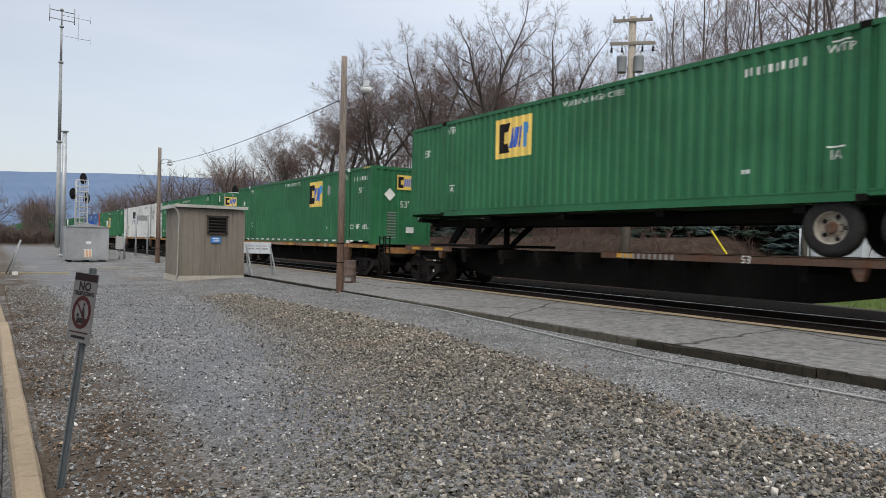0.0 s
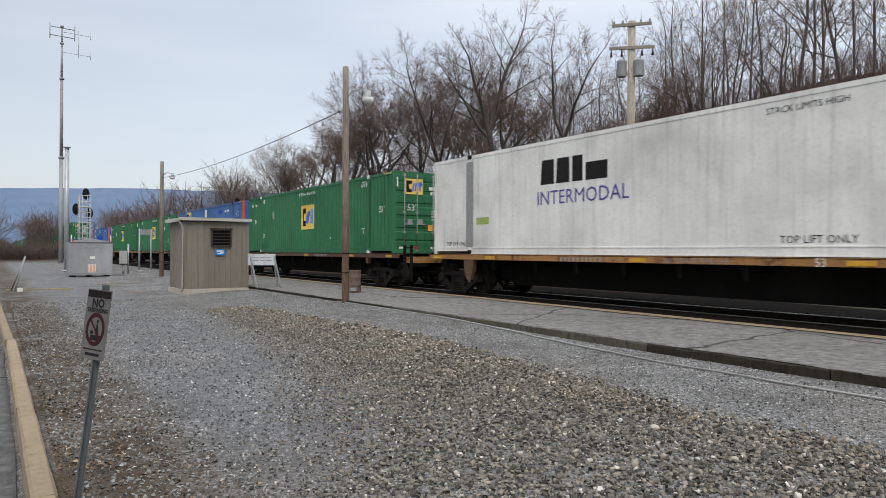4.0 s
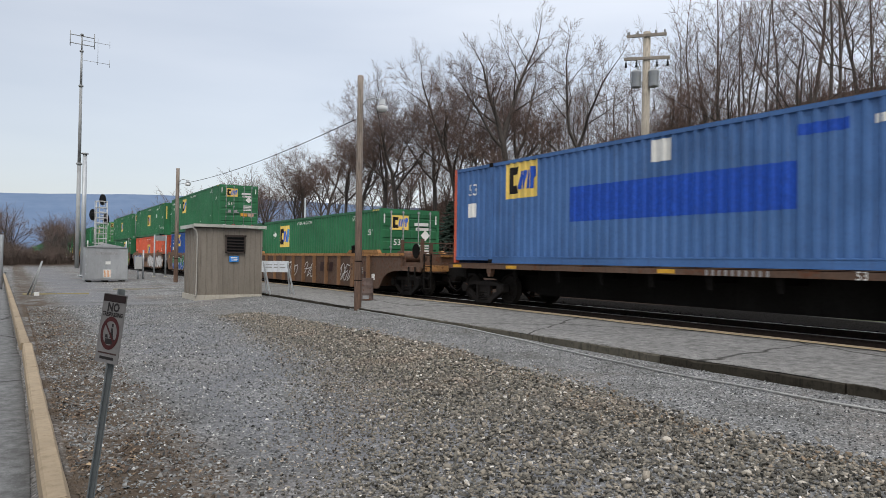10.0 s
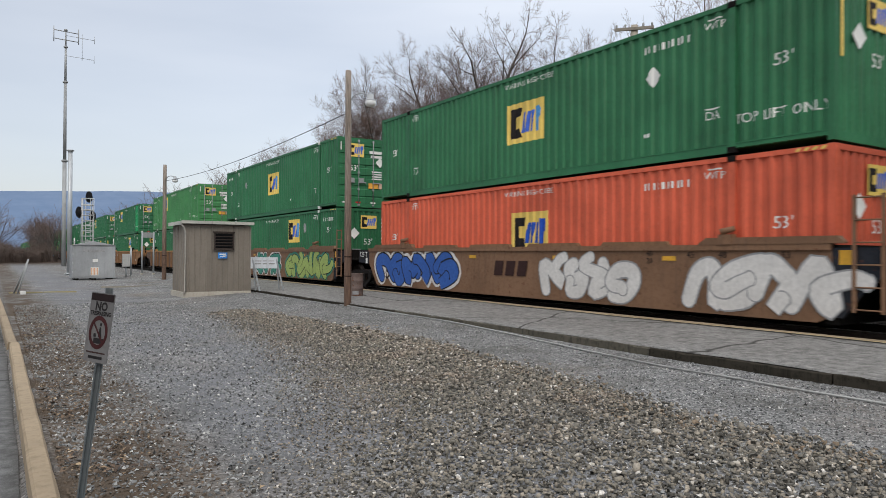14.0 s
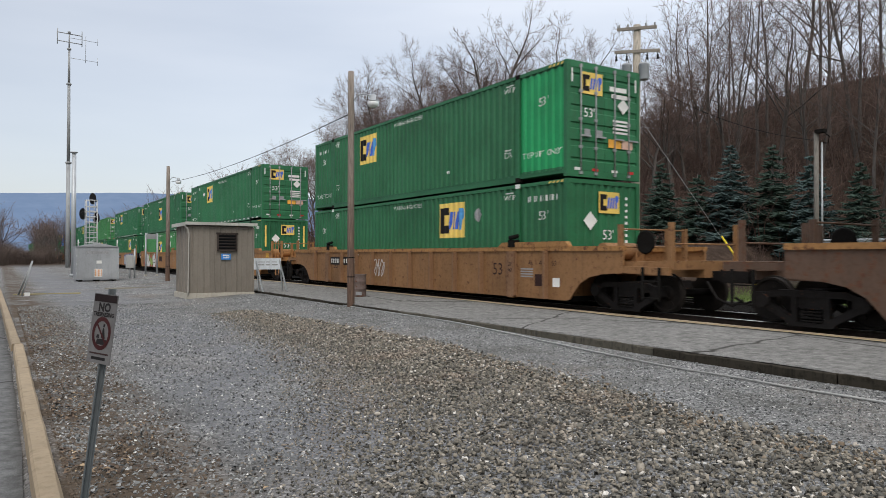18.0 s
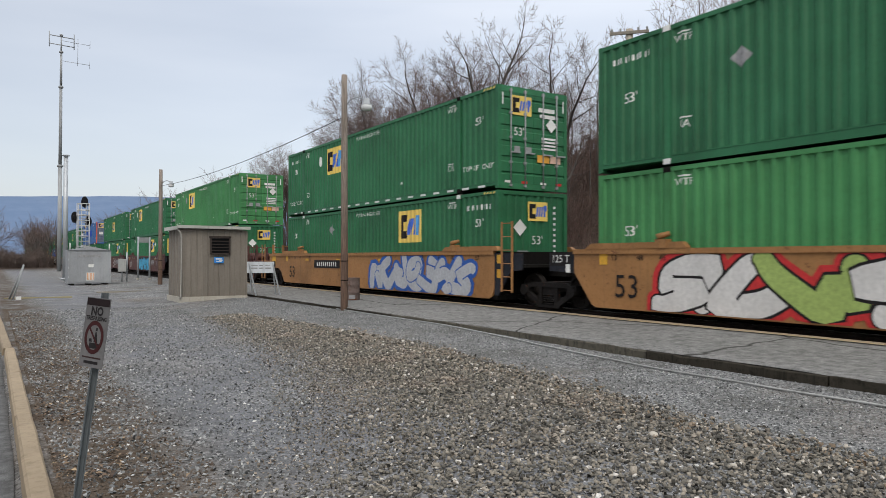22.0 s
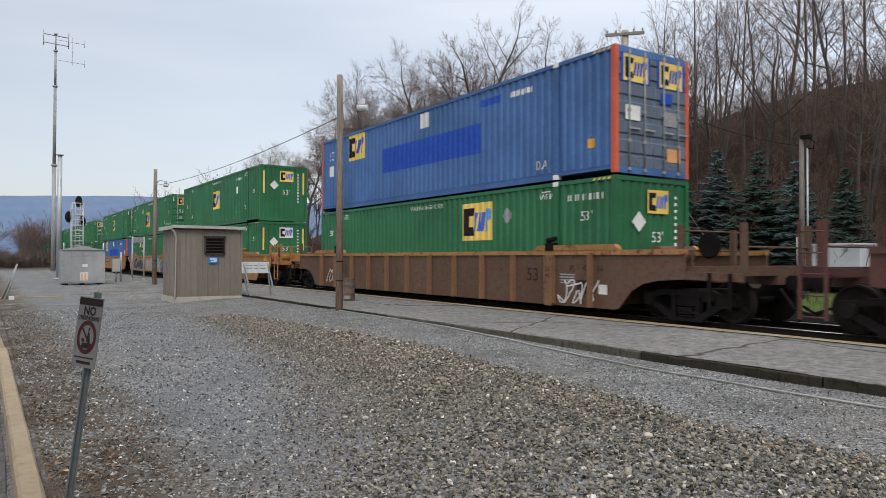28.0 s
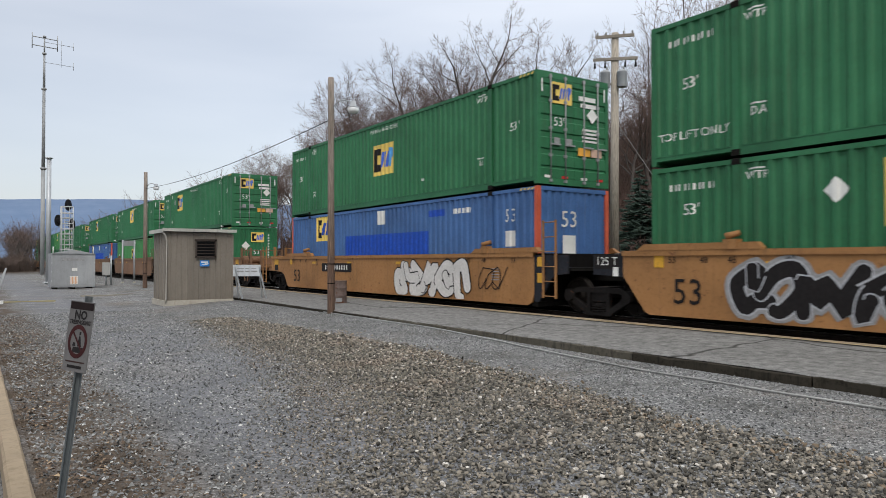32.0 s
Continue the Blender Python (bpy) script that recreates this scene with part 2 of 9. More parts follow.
paint_green = painted("green container paint", GREEN, 0.5, amount=0.28)
paint_pale = painted("pale green container paint", PALE_GREEN, 0.5, amount=0.25)
paint_bright = painted("fresh green paint", BRIGHT_GREEN, 0.45, amount=0.12)
paint_blue = painted("faded blue container paint", BLUE, 0.55, amount=0.3)
paint_deep = painted("deep blue container paint", DEEP_BLUE, 0.5, amount=0.25)
paint_orange = painted("orange container paint", ORANGE, 0.5, amount=0.25)
paint_white = painted("white container paint", WHITE, 0.45, (0.30, 0.28, 0.24), 0.45)
paint_tan = painted("tan wagon paint", TAN, 0.6, (0.10, 0.06, 0.03), 0.5, rust=0.12)
paint_rust = painted("rusty brown wagon paint", RUST_BROWN, 0.7, (0.05, 0.03, 0.02), 0.6, rust=0.45)
paint_oxide = painted("oxide brown wagon paint", OXIDE, 0.6, (0.04, 0.025, 0.02), 0.5, rust=0.08)
paint_rib = painted("dull tan rib paint", (0.200, 0.108, 0.054), 0.65, (0.06, 0.035, 0.025), 0.6, rust=0.3)
paint_edge = painted("orange-brown ledge paint", (0.34, 0.172, 0.058), 0.65, (0.06, 0.03, 0.02), 0.6, rust=0.4)
steel_dark = painted("grimy dark steel", (0.010, 0.009, 0.008), 0.9, (0.004, 0.0035, 0.003), 0.6)
end_paint = painted("blue-black end paint", (0.022, 0.024, 0.030), 0.7, (0.012, 0.010, 0.009), 0.6, rust=0.08)
steel_truck = painted("greasy cast steel", (0.017, 0.015, 0.014), 0.8, (0.006, 0.005, 0.005), 0.6, rust=0.1)
steel_wheel = plain("grimy wheel steel", (0.020, 0.017, 0.015), 0.7, 0.1)
rail_steel = plain("worn rail head", (0.78, 0.78, 0.78), 0.38, 1.0, 0.08)
rail_rust = plain("rusty rail web", (0.030, 0.022, 0.018), 0.8)
yellow_tape = painted("reflective yellow plate", (0.62, 0.33, 0.03), 0.5, amount=0.6)
decal_yellow = painted("yellow logo panel", (0.78, 0.56, 0.13), 0.5, amount=0.15)
decal_amber = painted("amber logo panel", (0.62, 0.36, 0.06), 0.5, amount=0.2)
decal_white = painted("white vinyl", (0.72, 0.72, 0.68), 0.5, (0.25, 0.22, 0.2), 0.2)
decal_black = plain("black vinyl", (0.018, 0.016, 0.016), 0.5)
decal_blue = plain("blue vinyl", (0.05, 0.13, 0.55), 0.5)
decal_deep = plain("patch of deep blue paint", (0.010, 0.068, 0.40), 0.55)
decal_sky = plain("light blue vinyl", (0.08, 0.30, 0.62), 0.5)
decal_red = plain("red vinyl", (0.50, 0.03, 0.03), 0.5)
decal_maroon = plain("maroon vinyl", (0.040, 0.020, 0.018), 0.5)
decal_grey = plain("grey vinyl", (0.28, 0.28, 0.28), 0.6)
decal_lime = plain("lime spray paint", (0.32, 0.42, 0.12), 0.6)
decal_teal = plain("teal spray paint", (0.04, 0.22, 0.16), 0.6)
decal_violet = plain("violet vinyl", (0.09, 0.07, 0.30), 0.5)
spray_white = plain("white spray paint", (0.62, 0.60, 0.57), 0.7, grain=0.15)
spray_silver = plain("silver spray paint", (0.42, 0.43, 0.45), 0.55, grain=0.2)
spray_blue = plain("blue spray paint", (0.03, 0.10, 0.36), 0.7)
spray_green = plain("green spray paint", (0.035, 0.17, 0.06), 0.7)
spray_sand = plain("sand spray paint", (0.44, 0.31, 0.10), 0.7)
spray_red = plain("red spray paint", (0.38, 0.045, 0.035), 0.7)
spray_mud = plain("brown spray paint", (0.10, 0.075, 0.055), 0.7)
spray_cyan = plain("cyan spray paint", (0.07, 0.36, 0.55), 0.7)


def wood(name, color, stretch=(14, 14, 1.2), rough=0.85):
    m, nt, bs = shader(name)
    co = coords(nt)
    g = noise_node(nt, co, 3.0, 6, 0.6, stretch)
    c = ramp(nt, g, [(0.28, tuple(v * 0.45 for v in color)), (0.5, color), (0.75, tuple(min(1, v * 1.35) for v in color))])
    c = mix(nt, ramp(nt, noise_node(nt, co, 0.8, 3), [(0.4, 0.0), (0.7, 0.5)]), c, tuple(v * 0.6 for v in color))
    nt.links.new(c, bs.inputs["Base Color"])
    bs.inputs["Roughness"].default_value = rough
    bump(nt, bs, g, 0.5, 0.01)
    return m


def pole_wood():
    """Grey weathered timber that turns reddish brown low down."""
    m, nt, bs = shader("utility pole timber")
    co = coords(nt)
    g = noise_node(nt, co, 3.0, 6, 0.6, (16, 16, 0.9))
    grey = ramp(nt, g, [(0.28, (0.10, 0.085, 0.07)), (0.5, (0.24, 0.20, 0.165)), (0.75, (0.34, 0.30, 0.25))])
    red = ramp(nt, g, [(0.28, (0.045, 0.026, 0.018)), (0.55, (0.110, 0.062, 0.040)), (0.8, (0.23, 0.135, 0.085))])
    sx = nt.nodes.new("ShaderNodeSeparateXYZ")
    nt.links.new(co, sx.inputs[0])
    mr = nt.nodes.new("ShaderNodeMapRange")
    mr.inputs["From Max"].default_value = 7.0
    nt.links.new(sx.outputs["Z"], mr.inputs["Value"])
    h = ramp(nt, mr.outputs[0], [(0.22, 0.95), (0.62, 0.1)])
    nt.links.new(mix(nt, h, grey, red), bs.inputs["Base Color"])
    bs.inputs["Roughness"].default_value = 0.85
    bump(nt, bs, g, 0.5, 0.01)
    return m


wood_pole = pole_wood()
wood_grey = wood("weathered grey timber", (0.26, 0.23, 0.19))
wood_tie = wood("creosoted timber", (0.06, 0.045, 0.035), (1.2, 14, 14))
wood_dark = painted("blackened platform timber", (0.040, 0.035, 0.027), 0.95, (0.008, 0.007, 0.006), 1.0)
wood_kerb = painted("old platform timber", (0.090, 0.081, 0.061), 0.95, (0.016, 0.014, 0.011), 1.0, spread=True)
galv = painted("galvanised steel", (0.40, 0.42, 0.43), 0.45, (0.16, 0.16, 0.15), 0.3, metal=0.4)
galv_dull = painted("dull grey steel", (0.30, 0.31, 0.31), 0.6, (0.12, 0.11, 0.10), 0.35)
cabinet_grey = painted("grey cabinet paint", (0.30, 0.31, 0.315), 0.5, (0.10, 0.10, 0.10), 0.3)
shed_brown = painted("taupe steel cladding", (0.205, 0.180, 0.148), 0.6, (0.07, 0.055, 0.045), 0.25)
roof_pale = painted("pale roof trim", (0.47, 0.47, 0.42), 0.55, (0.15, 0.14, 0.11), 0.4)
concrete = painted("rough concrete", (0.42, 0.39, 0.33), 0.9, (0.16, 0.13, 0.09), 0.5)
kerb_concrete = painted("tan concrete kerb", (0.29, 0.225, 0.148), 0.9, (0.11, 0.085, 0.05), 0.5)
black_paint = plain("matt black paint", (0.015, 0.015, 0.016), 0.6)
lamp_glass = plain("milky lamp glass", (0.72, 0.73, 0.72), 0.25, grain=0.05)
bark_dark = wood("bare tree bark", (0.082, 0.070, 0.062), (8, 8, 2.5), 0.95)
bark_pale = wood("pale tree bark", (0.105, 0.092, 0.082), (8, 8, 2.5), 0.95)
bark_twig = plain("bare twigs", (0.140, 0.098, 0.082), 0.95, grain=0.3, scale=0.9)
brush_brown = plain("dry brush", (0.105, 0.067, 0.054), 0.95, grain=0.45, scale=0.6)
needle_blue = plain("blue spruce needles", (0.058, 0.090, 0.086), 0.85, grain=0.35, scale=3.0)
needle_green = plain("green spruce needles", (0.040, 0.066, 0.050), 0.85, grain=0.35, scale=3.0)
brick_rust = painted("rusted drum steel", (0.15, 0.11, 0.095), 0.8, (0.05, 0.03, 0.02), 0.5, rust=0.4)


def stone_mat(name="crushed grey and brown stone", pale=False):
    m, nt, bs = shader(name)
    geo = nt.nodes.new("ShaderNodeNewGeometry")
    isl = geo.outputs["Random Per Island"]
    c = ramp(nt, isl, [(0.0, (0.030, 0.028, 0.023)), (0.25, (0.107, 0.100, 0.086)), (0.60, (0.211, 0.193, 0.160)), (0.84, (0.273, 0.240, 0.189)), (0.96, (0.394, 0.348, 0.284)), (1.0, (0.719, 0.684, 0.626))])
    if pale:
        c = ramp(nt, isl, [(0.0, (0.056, 0.058, 0.059)), (0.28, (0.135, 0.139, 0.138)), (0.68, (0.242, 0.247, 0.241)), (0.95, (0.338, 0.341, 0.328)), (1.0, (0.675, 0.665, 0.624))])
    else:
        # drifts of rusty and tan stone along the crest
        rusty = noise_node(nt, geo.outputs["Position"], 0.9, 4, 0.6)
        c = mix(nt, ramp(nt, rusty, [(0.52, 0.0), (0.68, 0.45)]), c, ramp(nt, isl, [(0.0, (0.10, 0.07, 0.05)), (0.6, (0.25, 0.19, 0.145)), (1.0, (0.52, 0.42, 0.33))]))
    n = noise_node(nt, coords(nt), 40, 4, 0.6)
    c = mix(nt, ramp(nt, n, [(0.35, 0.0), (0.75, 0.45)]), c, (0.115, 0.110, 0.098))
    nt.links.new(c, bs.inputs["Base Color"])
    bs.inputs["Roughness"].default_value = 0.9
    bs.inputs["Specular IOR Level"].default_value = 0.15
    bump(nt, bs, n, 0.4, 0.01)
    return m


stones = stone_mat()
stones_pale = stone_mat("crushed pale grey stone", True)


def tan_stone_mat():
    m, nt, bs = shader("tan and pale stone")
    geo = nt.nodes.new("ShaderNodeNewGeometry")
    c = ramp(nt, geo.outputs["Random Per Island"], [(0.0, (0.10, 0.075, 0.052)), (0.35, (0.24, 0.18, 0.125)), (0.7, (0.36, 0.30, 0.23)), (0.92, (0.52, 0.47, 0.40)), (1.0, (0.72, 0.69, 0.64))])
    n = noise_node(nt, coords(nt), 40, 4, 0.6)
    c = mix(nt, ramp(nt, n, [(0.4, 0.0), (0.75, 0.5)]), c, (0.15, 0.125, 0.095))
    nt.links.new(c, bs.inputs["Base Color"])
    bs.inputs["Roughness"].default_value = 0.9
    bs.inputs["Specular IOR Level"].default_value = 0.15
    bump(nt, bs, n, 0.4, 0.01)
    return m


stones_tan = tan_stone_mat()


def leaf_mat():
    m, nt, bs = shader("dead brown leaves")
    geo = nt.nodes.new("ShaderNodeNewGeometry")
    c = ramp(nt, geo.outputs["Random Per Island"], [(0.0, (0.045, 0.028, 0.018)), (0.5, (0.105, 0.068, 0.042)), (0.85, (0.19, 0.13, 0.08)), (1.0, (0.34, 0.25, 0.15))])
    nt.links.new(c, bs.inputs["Base Color"])
    bs.inputs["Roughness"].default_value = 0.85
    return m


dead_leaf = leaf_mat()


def asphalt(name, tone, patch):
    m, nt, bs = shader(name)
    co = coords(nt)
    grit = noise_node(nt, co, 90, 4, 0.7)
    blot = noise_node(nt, co, 0.7, 5, 0.6)
    c = ramp(nt, grit, [(0.3, tuple(v * 0.55 for v in tone)), (0.55, tone), (0.8, tuple(v * 1.7 for v in tone))])
    c = mix(nt, ramp(nt, blot, [(0.35, 0.0), (0.65, 0.65)]), c, patch)
    mottle = noise_node(nt, co, 7.0, 8, 0.75)
    c = mix(nt, ramp(nt, mottle, [(0.40, 0.75), (0.51, 0.0)]), c, tuple(v * 0.62 for v in patch))
    c = mix(nt, ramp(nt, mottle, [(0.53, 0.0), (0.64, 0.65)]), c, tuple(v * 1.35 for v in tone))
    vor = nt.nodes.new("ShaderNodeTexVoronoi")
    vor.feature = "DISTANCE_TO_EDGE"
    vor.inputs["Scale"].default_value = 0.35
    wob = nt.nodes.new("ShaderNodeMix")
    wob.data_type = "VECTOR"
    wob.inputs["Factor"].default_value = 0.35
    nt.links.new(co, wob.inputs["A"])
    nn = nt.nodes.new("ShaderNodeTexNoise")
    nn.inputs["Scale"].default_value = 1.1
    nt.links.new(co, nn.inputs["Vector"])
    nt.links.new(nn.outputs["Color"], wob.inputs["B"])
    nt.links.new(wob.outputs["Result"], vor.inputs["Vector"])
    crack = ramp(nt, vor.outputs["Distance"], [(0.003, 0.85), (0.010, 0.0)])
    c = mix(nt, crack, c, (0.02, 0.018, 0.015))
    nt.links.new(c, bs.inputs["Base Color"])
    bs.inputs["Roughness"].default_value = 0.92
    bs.inputs["Specular IOR Level"].default_value = 0.15
    bump(nt, bs, grit, 0.35, 0.006)
    return m


asphalt_lot = asphalt("worn car park asphalt", (0.165, 0.166, 0.164), (0.128, 0.128, 0.124))
asphalt_platform = asphalt("bleached platform asphalt", (0.215, 0.210, 0.199), (0.158, 0.154, 0.145))


def ground_mat():
    """Fine grey gravel by the track; grass and leaf litter past it; each patch has its own place on the sheet."""
    m, nt, bs = shader("gravel, grass and leaf litter")
    geo = nt.nodes.new("ShaderNodeNewGeometry")
    pos = geo.outputs["Position"]
    sx = nt.nodes.new("ShaderNodeSeparateXYZ")
    nt.links.new(pos, sx.inputs[0])
    vor = nt.nodes.new("ShaderNodeTexVoronoi")
    vor.inputs["Scale"].default_value = 42
    nt.links.new(pos, vor.inputs["Vector"])
    pebble = ramp(nt, vor.outputs["Color"], [(0.1, (0.031, 0.032, 0.033)), (0.38, (0.167, 0.168, 0.168)), (0.78, (0.332, 0.332, 0.324)), (0.98, (0.797, 0.781, 0.754))])
    fine = noise_node(nt, pos, 16, 6, 0.7)
    blot = noise_node(nt, pos, 0.5, 5, 0.6)
    gravel = mix(nt, ramp(nt, fine, [(0.4, 0.0), (0.7, 0.45)]), pebble, (0.150, 0.149, 0.145))
    gravel = mix(nt, ramp(nt, blot, [(0.42, 0.0), (0.62, 0.40)]), gravel, (0.160, 0.160, 0.158))
    damp = noise_node(nt, pos, 0.95, 6, 0.7)
    gravel = mix(nt, ramp(nt, damp, [(0.46, 0.0), (0.64, 0.65)]), gravel, (0.080, 0.076, 0.067))
    brown = noise_node(nt, pos, 0.35, 4, 0.6)
    gravel = mix(nt, ramp(nt, brown, [(0.52, 0.0), (0.70, 0.4)]), gravel, (0.20, 0.155, 0.115))
    dirt_noise = noise_node(nt, pos, 1.6, 5, 0.65)
    # dark ballast from the platform to past the track, the train's shade in its colour
    def band(lo0, lo1, hi0, hi1, axis="Y"):
        r1 = nt.nodes.new("ShaderNodeMapRange")
        r1.inputs["From Min"].default_value, r1.inputs["From Max"].default_value = lo0, lo1
        r2 = nt.nodes.new("ShaderNodeMapRange")
        r2.inputs["From Min"].default_value, r2.inputs["From Max"].default_value = hi0, hi1
        r2.inputs["To Min"].default_value, r2.inputs["To Max"].default_value = 1.0, 0.0
        nt.links.new(sx.outputs[axis], r1.inputs["Value"])
        nt.links.new(sx.outputs[axis], r2.inputs["Value"])
        mu = nt.nodes.new("ShaderNodeMath")
        mu.operation = "MULTIPLY"
        nt.links.new(r1.outputs[0], mu.inputs[0])
        nt.links.new(r2.outputs[0], mu.inputs[1])
        return mu.outputs[0]
    # the worn drive, of finer blue-grey stone
    drive = nt.nodes.new("ShaderNodeMath")
    drive.operation = "MULTIPLY"
    nt.links.new(band(1.2, 2.0, 3.4, 4.8), drive.inputs[0])
    nt.links.new(ramp(nt, blot, [(0.40, 0.25), (0.58, 0.65)]), drive.inputs[1])
    gravel = mix(nt, drive.outputs[0], gravel, mix(nt, fine, (0.120, 0.124, 0.136), (0.225, 0.230, 0.246)))
    kerbside = nt.nodes.new("ShaderNodeMath")
    kerbside.operation = "MULTIPLY"
    nt.links.new(band(0.1, 0.35, 0.9, 1.7), kerbside.inputs[0])
    nt.links.new(ramp(nt, dirt_noise, [(0.36, 0.1), (0.56, 0.9)]), kerbside.inputs[1])
    gravel = mix(nt, kerbside.outputs[0], gravel, mix(nt, fine, (0.045, 0.032, 0.022), (0.125, 0.094, 0.066)))
    # near-black strip: the shade under the train is painted into the ground
    c = mix(nt, band(11.2, 11.5, 20.0, 21.0), gravel, mix(nt, fine, (0.005, 0.0045, 0.004), (0.013, 0.0115, 0.010)))
    turf = ramp(nt, noise_node(nt, pos, 3.0, 6, 0.7), [(0.3, (0.055, 0.085, 0.022)), (0.55, (0.10, 0.145, 0.04)), (0.75, (0.17, 0.16, 0.07))])
    lawn = nt.nodes.new("ShaderNodeMath")
    lawn.operation = "MULTIPLY"
    nt.links.new(band(20.2, 21.2, 27, 31), lawn.inputs[0])
    nt.links.new(band(-16.5, -14.5, 4000, 4001, "X"), lawn.inputs[1])
    c = mix(nt, band(20.2, 21.2, 27, 31), c, mix(nt, fine, (0.020, 0.016, 0.013), (0.060, 0.048, 0.036)))
    c = mix(nt, lawn.outputs[0], c, turf)
    litter = ramp(nt, noise_node(nt, pos, 2.4, 7, 0.75), [(0.3, (0.022, 0.016, 0.012)), (0.52, (0.056, 0.039, 0.030)), (0.75, (0.11, 0.078, 0.057))])
    c = mix(nt, band(27, 31, 4000, 4001), c, litter)
    slope = nt.nodes.new("ShaderNodeMath")
    slope.operation = "MULTIPLY"
    nt.links.new(band(18.6, 20.2, 4000, 4001), slope.inputs[0])
    nt.links.new(band(-4001, -4000, -18.0, -15.5, "X"), slope.inputs[1])
    c = mix(nt, slope.outputs[0], c, litter)
    far = band(-4001, -4000, -125, -95, "X")
    c = mix(nt, far, c, litter)
    left = band(-4001, -4000, -9, -6)
    c = mix(nt, left, c, litter)
    nt.links.new(c, bs.inputs["Base Color"])
    bs.inputs["Roughness"].default_value = 0.95
    bs.inputs["Specular IOR Level"].default_value = 0.06
    h = mix(nt, 0.5, vor.outputs["Distance"], fine)
    bump(nt, bs, h, 1.0, 0.035)
    return m


ground_paint = ground_mat()


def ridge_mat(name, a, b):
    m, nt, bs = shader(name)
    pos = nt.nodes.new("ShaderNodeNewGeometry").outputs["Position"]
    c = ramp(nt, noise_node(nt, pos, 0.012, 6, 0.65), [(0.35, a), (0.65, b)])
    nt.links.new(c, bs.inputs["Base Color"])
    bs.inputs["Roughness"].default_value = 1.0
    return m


# aerial haze is put into the base colour as pale blue
ridge_paint = ridge_mat("far wooded ridge tinted for haze", (0.092, 0.145, 0.238), (0.116, 0.170, 0.264))

# ---------------------------------------------------------------- the lie of the land
TRACK_Y = 13.05
EDGE_Y = 8.50          # outer edge of the platform
PLAT_Z = -0.15


def plat(y):
    """The platform falls away from the track."""
    return PLAT_Z + 0.035 * (y - EDGE_Y)


def smooth01(v):
    v = min(1.0, max(0.0, v))
    return v * v * (3 - 2 * v)


def bank_height(x):
    stops = ((-400, 3.0), (-180, 4.0), (-120, 5.0), (-80, 8.0), (-45, 12.0), (-22, 13.0), (-6, 15.0), (80, 14.0), (400, 10.0))
    if x <= stops[0][0]:
        return stops[0][1]
    for (a, ha), (b, hb) in zip(stops, stops[1:]):
        if x <= b:
            return ha + (hb - ha) * (x - a) / (b - a)
    return stops[-1][1]


def toe(x, y):
    """The foot of the bank, a low brown slope past the track."""
    return 2.0 * smooth01((y - 19.6) / 6.0) * (1 - smooth01((x + 19.5) / 4)) * smooth01((x + 120) / 40) if y > 19.6 else 0.0


def gz(x, y):
    """Height of the ground."""
    z = -0.38
    if y < 0.2:
        z = -0.44 if y > -8 else -0.40
    z += (0.09 + 0.055 * smooth01((-x - 8) / 5) * smooth01((x + 42) / 8)) * smooth01((y - 4.8) / 3.2)
    z += 0.14 * smooth01((y - 11.5) / 0.3) - 0.16 * smooth01((y - 17.4) / 2.0)
    z += toe(x, y)
    if y > 26:
        z += bank_height(x) * smooth01((y - 26) / 30.0) + 0.5 * noise.noise((x * 0.12, y * 0.12, 0.3)) * smooth01((y - 26) / 6)
    if 1.2 < y < 8.2 and -40 < x < 6:
        z += 0.022 * noise.noise((x * 0.9, y * 0.9, 1.7)) + 0.02 * noise.noise((x * 0.3, y * 0.3, 4.7))
        # a low berm of coarse stone between the drive and the platform
        z += 0.07 * math.exp(-((y - 5.0) / 1.2) ** 2) * smooth01((x + 20) / 6)
    return z


def steps(*runs):
    out = []
    for a, b, n in runs:
        out += [a + (b - a) * i / n for i in range(n)]
    return out + [runs[-1][1]]


def make_ground():
    xs = steps((-2600, -400, 10), (-400, -120, 18), (-120, -40, 20), (-40, 8, 96), (8, 60, 14), (60, 500, 8), (500, 2600, 5))
    ys = steps((-2600, -300, 6), (-300, -10, 10), (-10, 0.15, 12), (0.15, 0.25, 1), (0.25, 11.3, 44), (11.35, 11.75, 4), (11.8, 26, 24), (27, 62, 24), (65, 200, 8), (200, 2600, 8))
    verts = [(x, y, gz(x, y)) for x in xs for y in ys]
    n = len(ys)
    faces = [(i * n + j, (i + 1) * n + j, (i + 1) * n + j + 1, i * n + j + 1) for i in range(len(xs) - 1) for j in range(n - 1)]
    me = build("ground", ground_paint, verts=verts, faces=faces, smooth=True)
    return tagged(new("ground", me), "grey gravel yard with grass and a leaf-strewn bank beyond the track", "ground", kind="structure")


make_ground()


def make_ridge():
    rng = random.Random(4)
    verts, faces = [], []
    n = 110
    for i in range(n + 1):
        a = radians(35 + 100 * i / n)
        h = 238 + 9 * math.sin(i * 0.16 + 0.6) + 9 * noise.noise((i * 0.09, 3.1, 0)) + 3 * noise.noise((i * 0.5, 0.4, 2))
        for k, (r, f) in enumerate(((2250, -0.02), (2500, 0.30), (2750, 0.68), (3000, 1.0), (3400, 0.9))):
            verts.append((-r * math.sin(a), r * math.cos(a), h * f + (6 * noise.noise((i * 0.4, k * 2.0, 1)) if k < 3 else 0)))
    for i in range(n):
        for k in range(4):
            q = i * 5 + k
            faces.append((q, q + 1, q + 6, q + 5))
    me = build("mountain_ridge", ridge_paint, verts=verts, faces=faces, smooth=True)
    tagged(new("backdrop", me), "long wooded mountain ridge, its colour tinted blue to stand for haze", "mountain", kind="structure")


make_ridge()

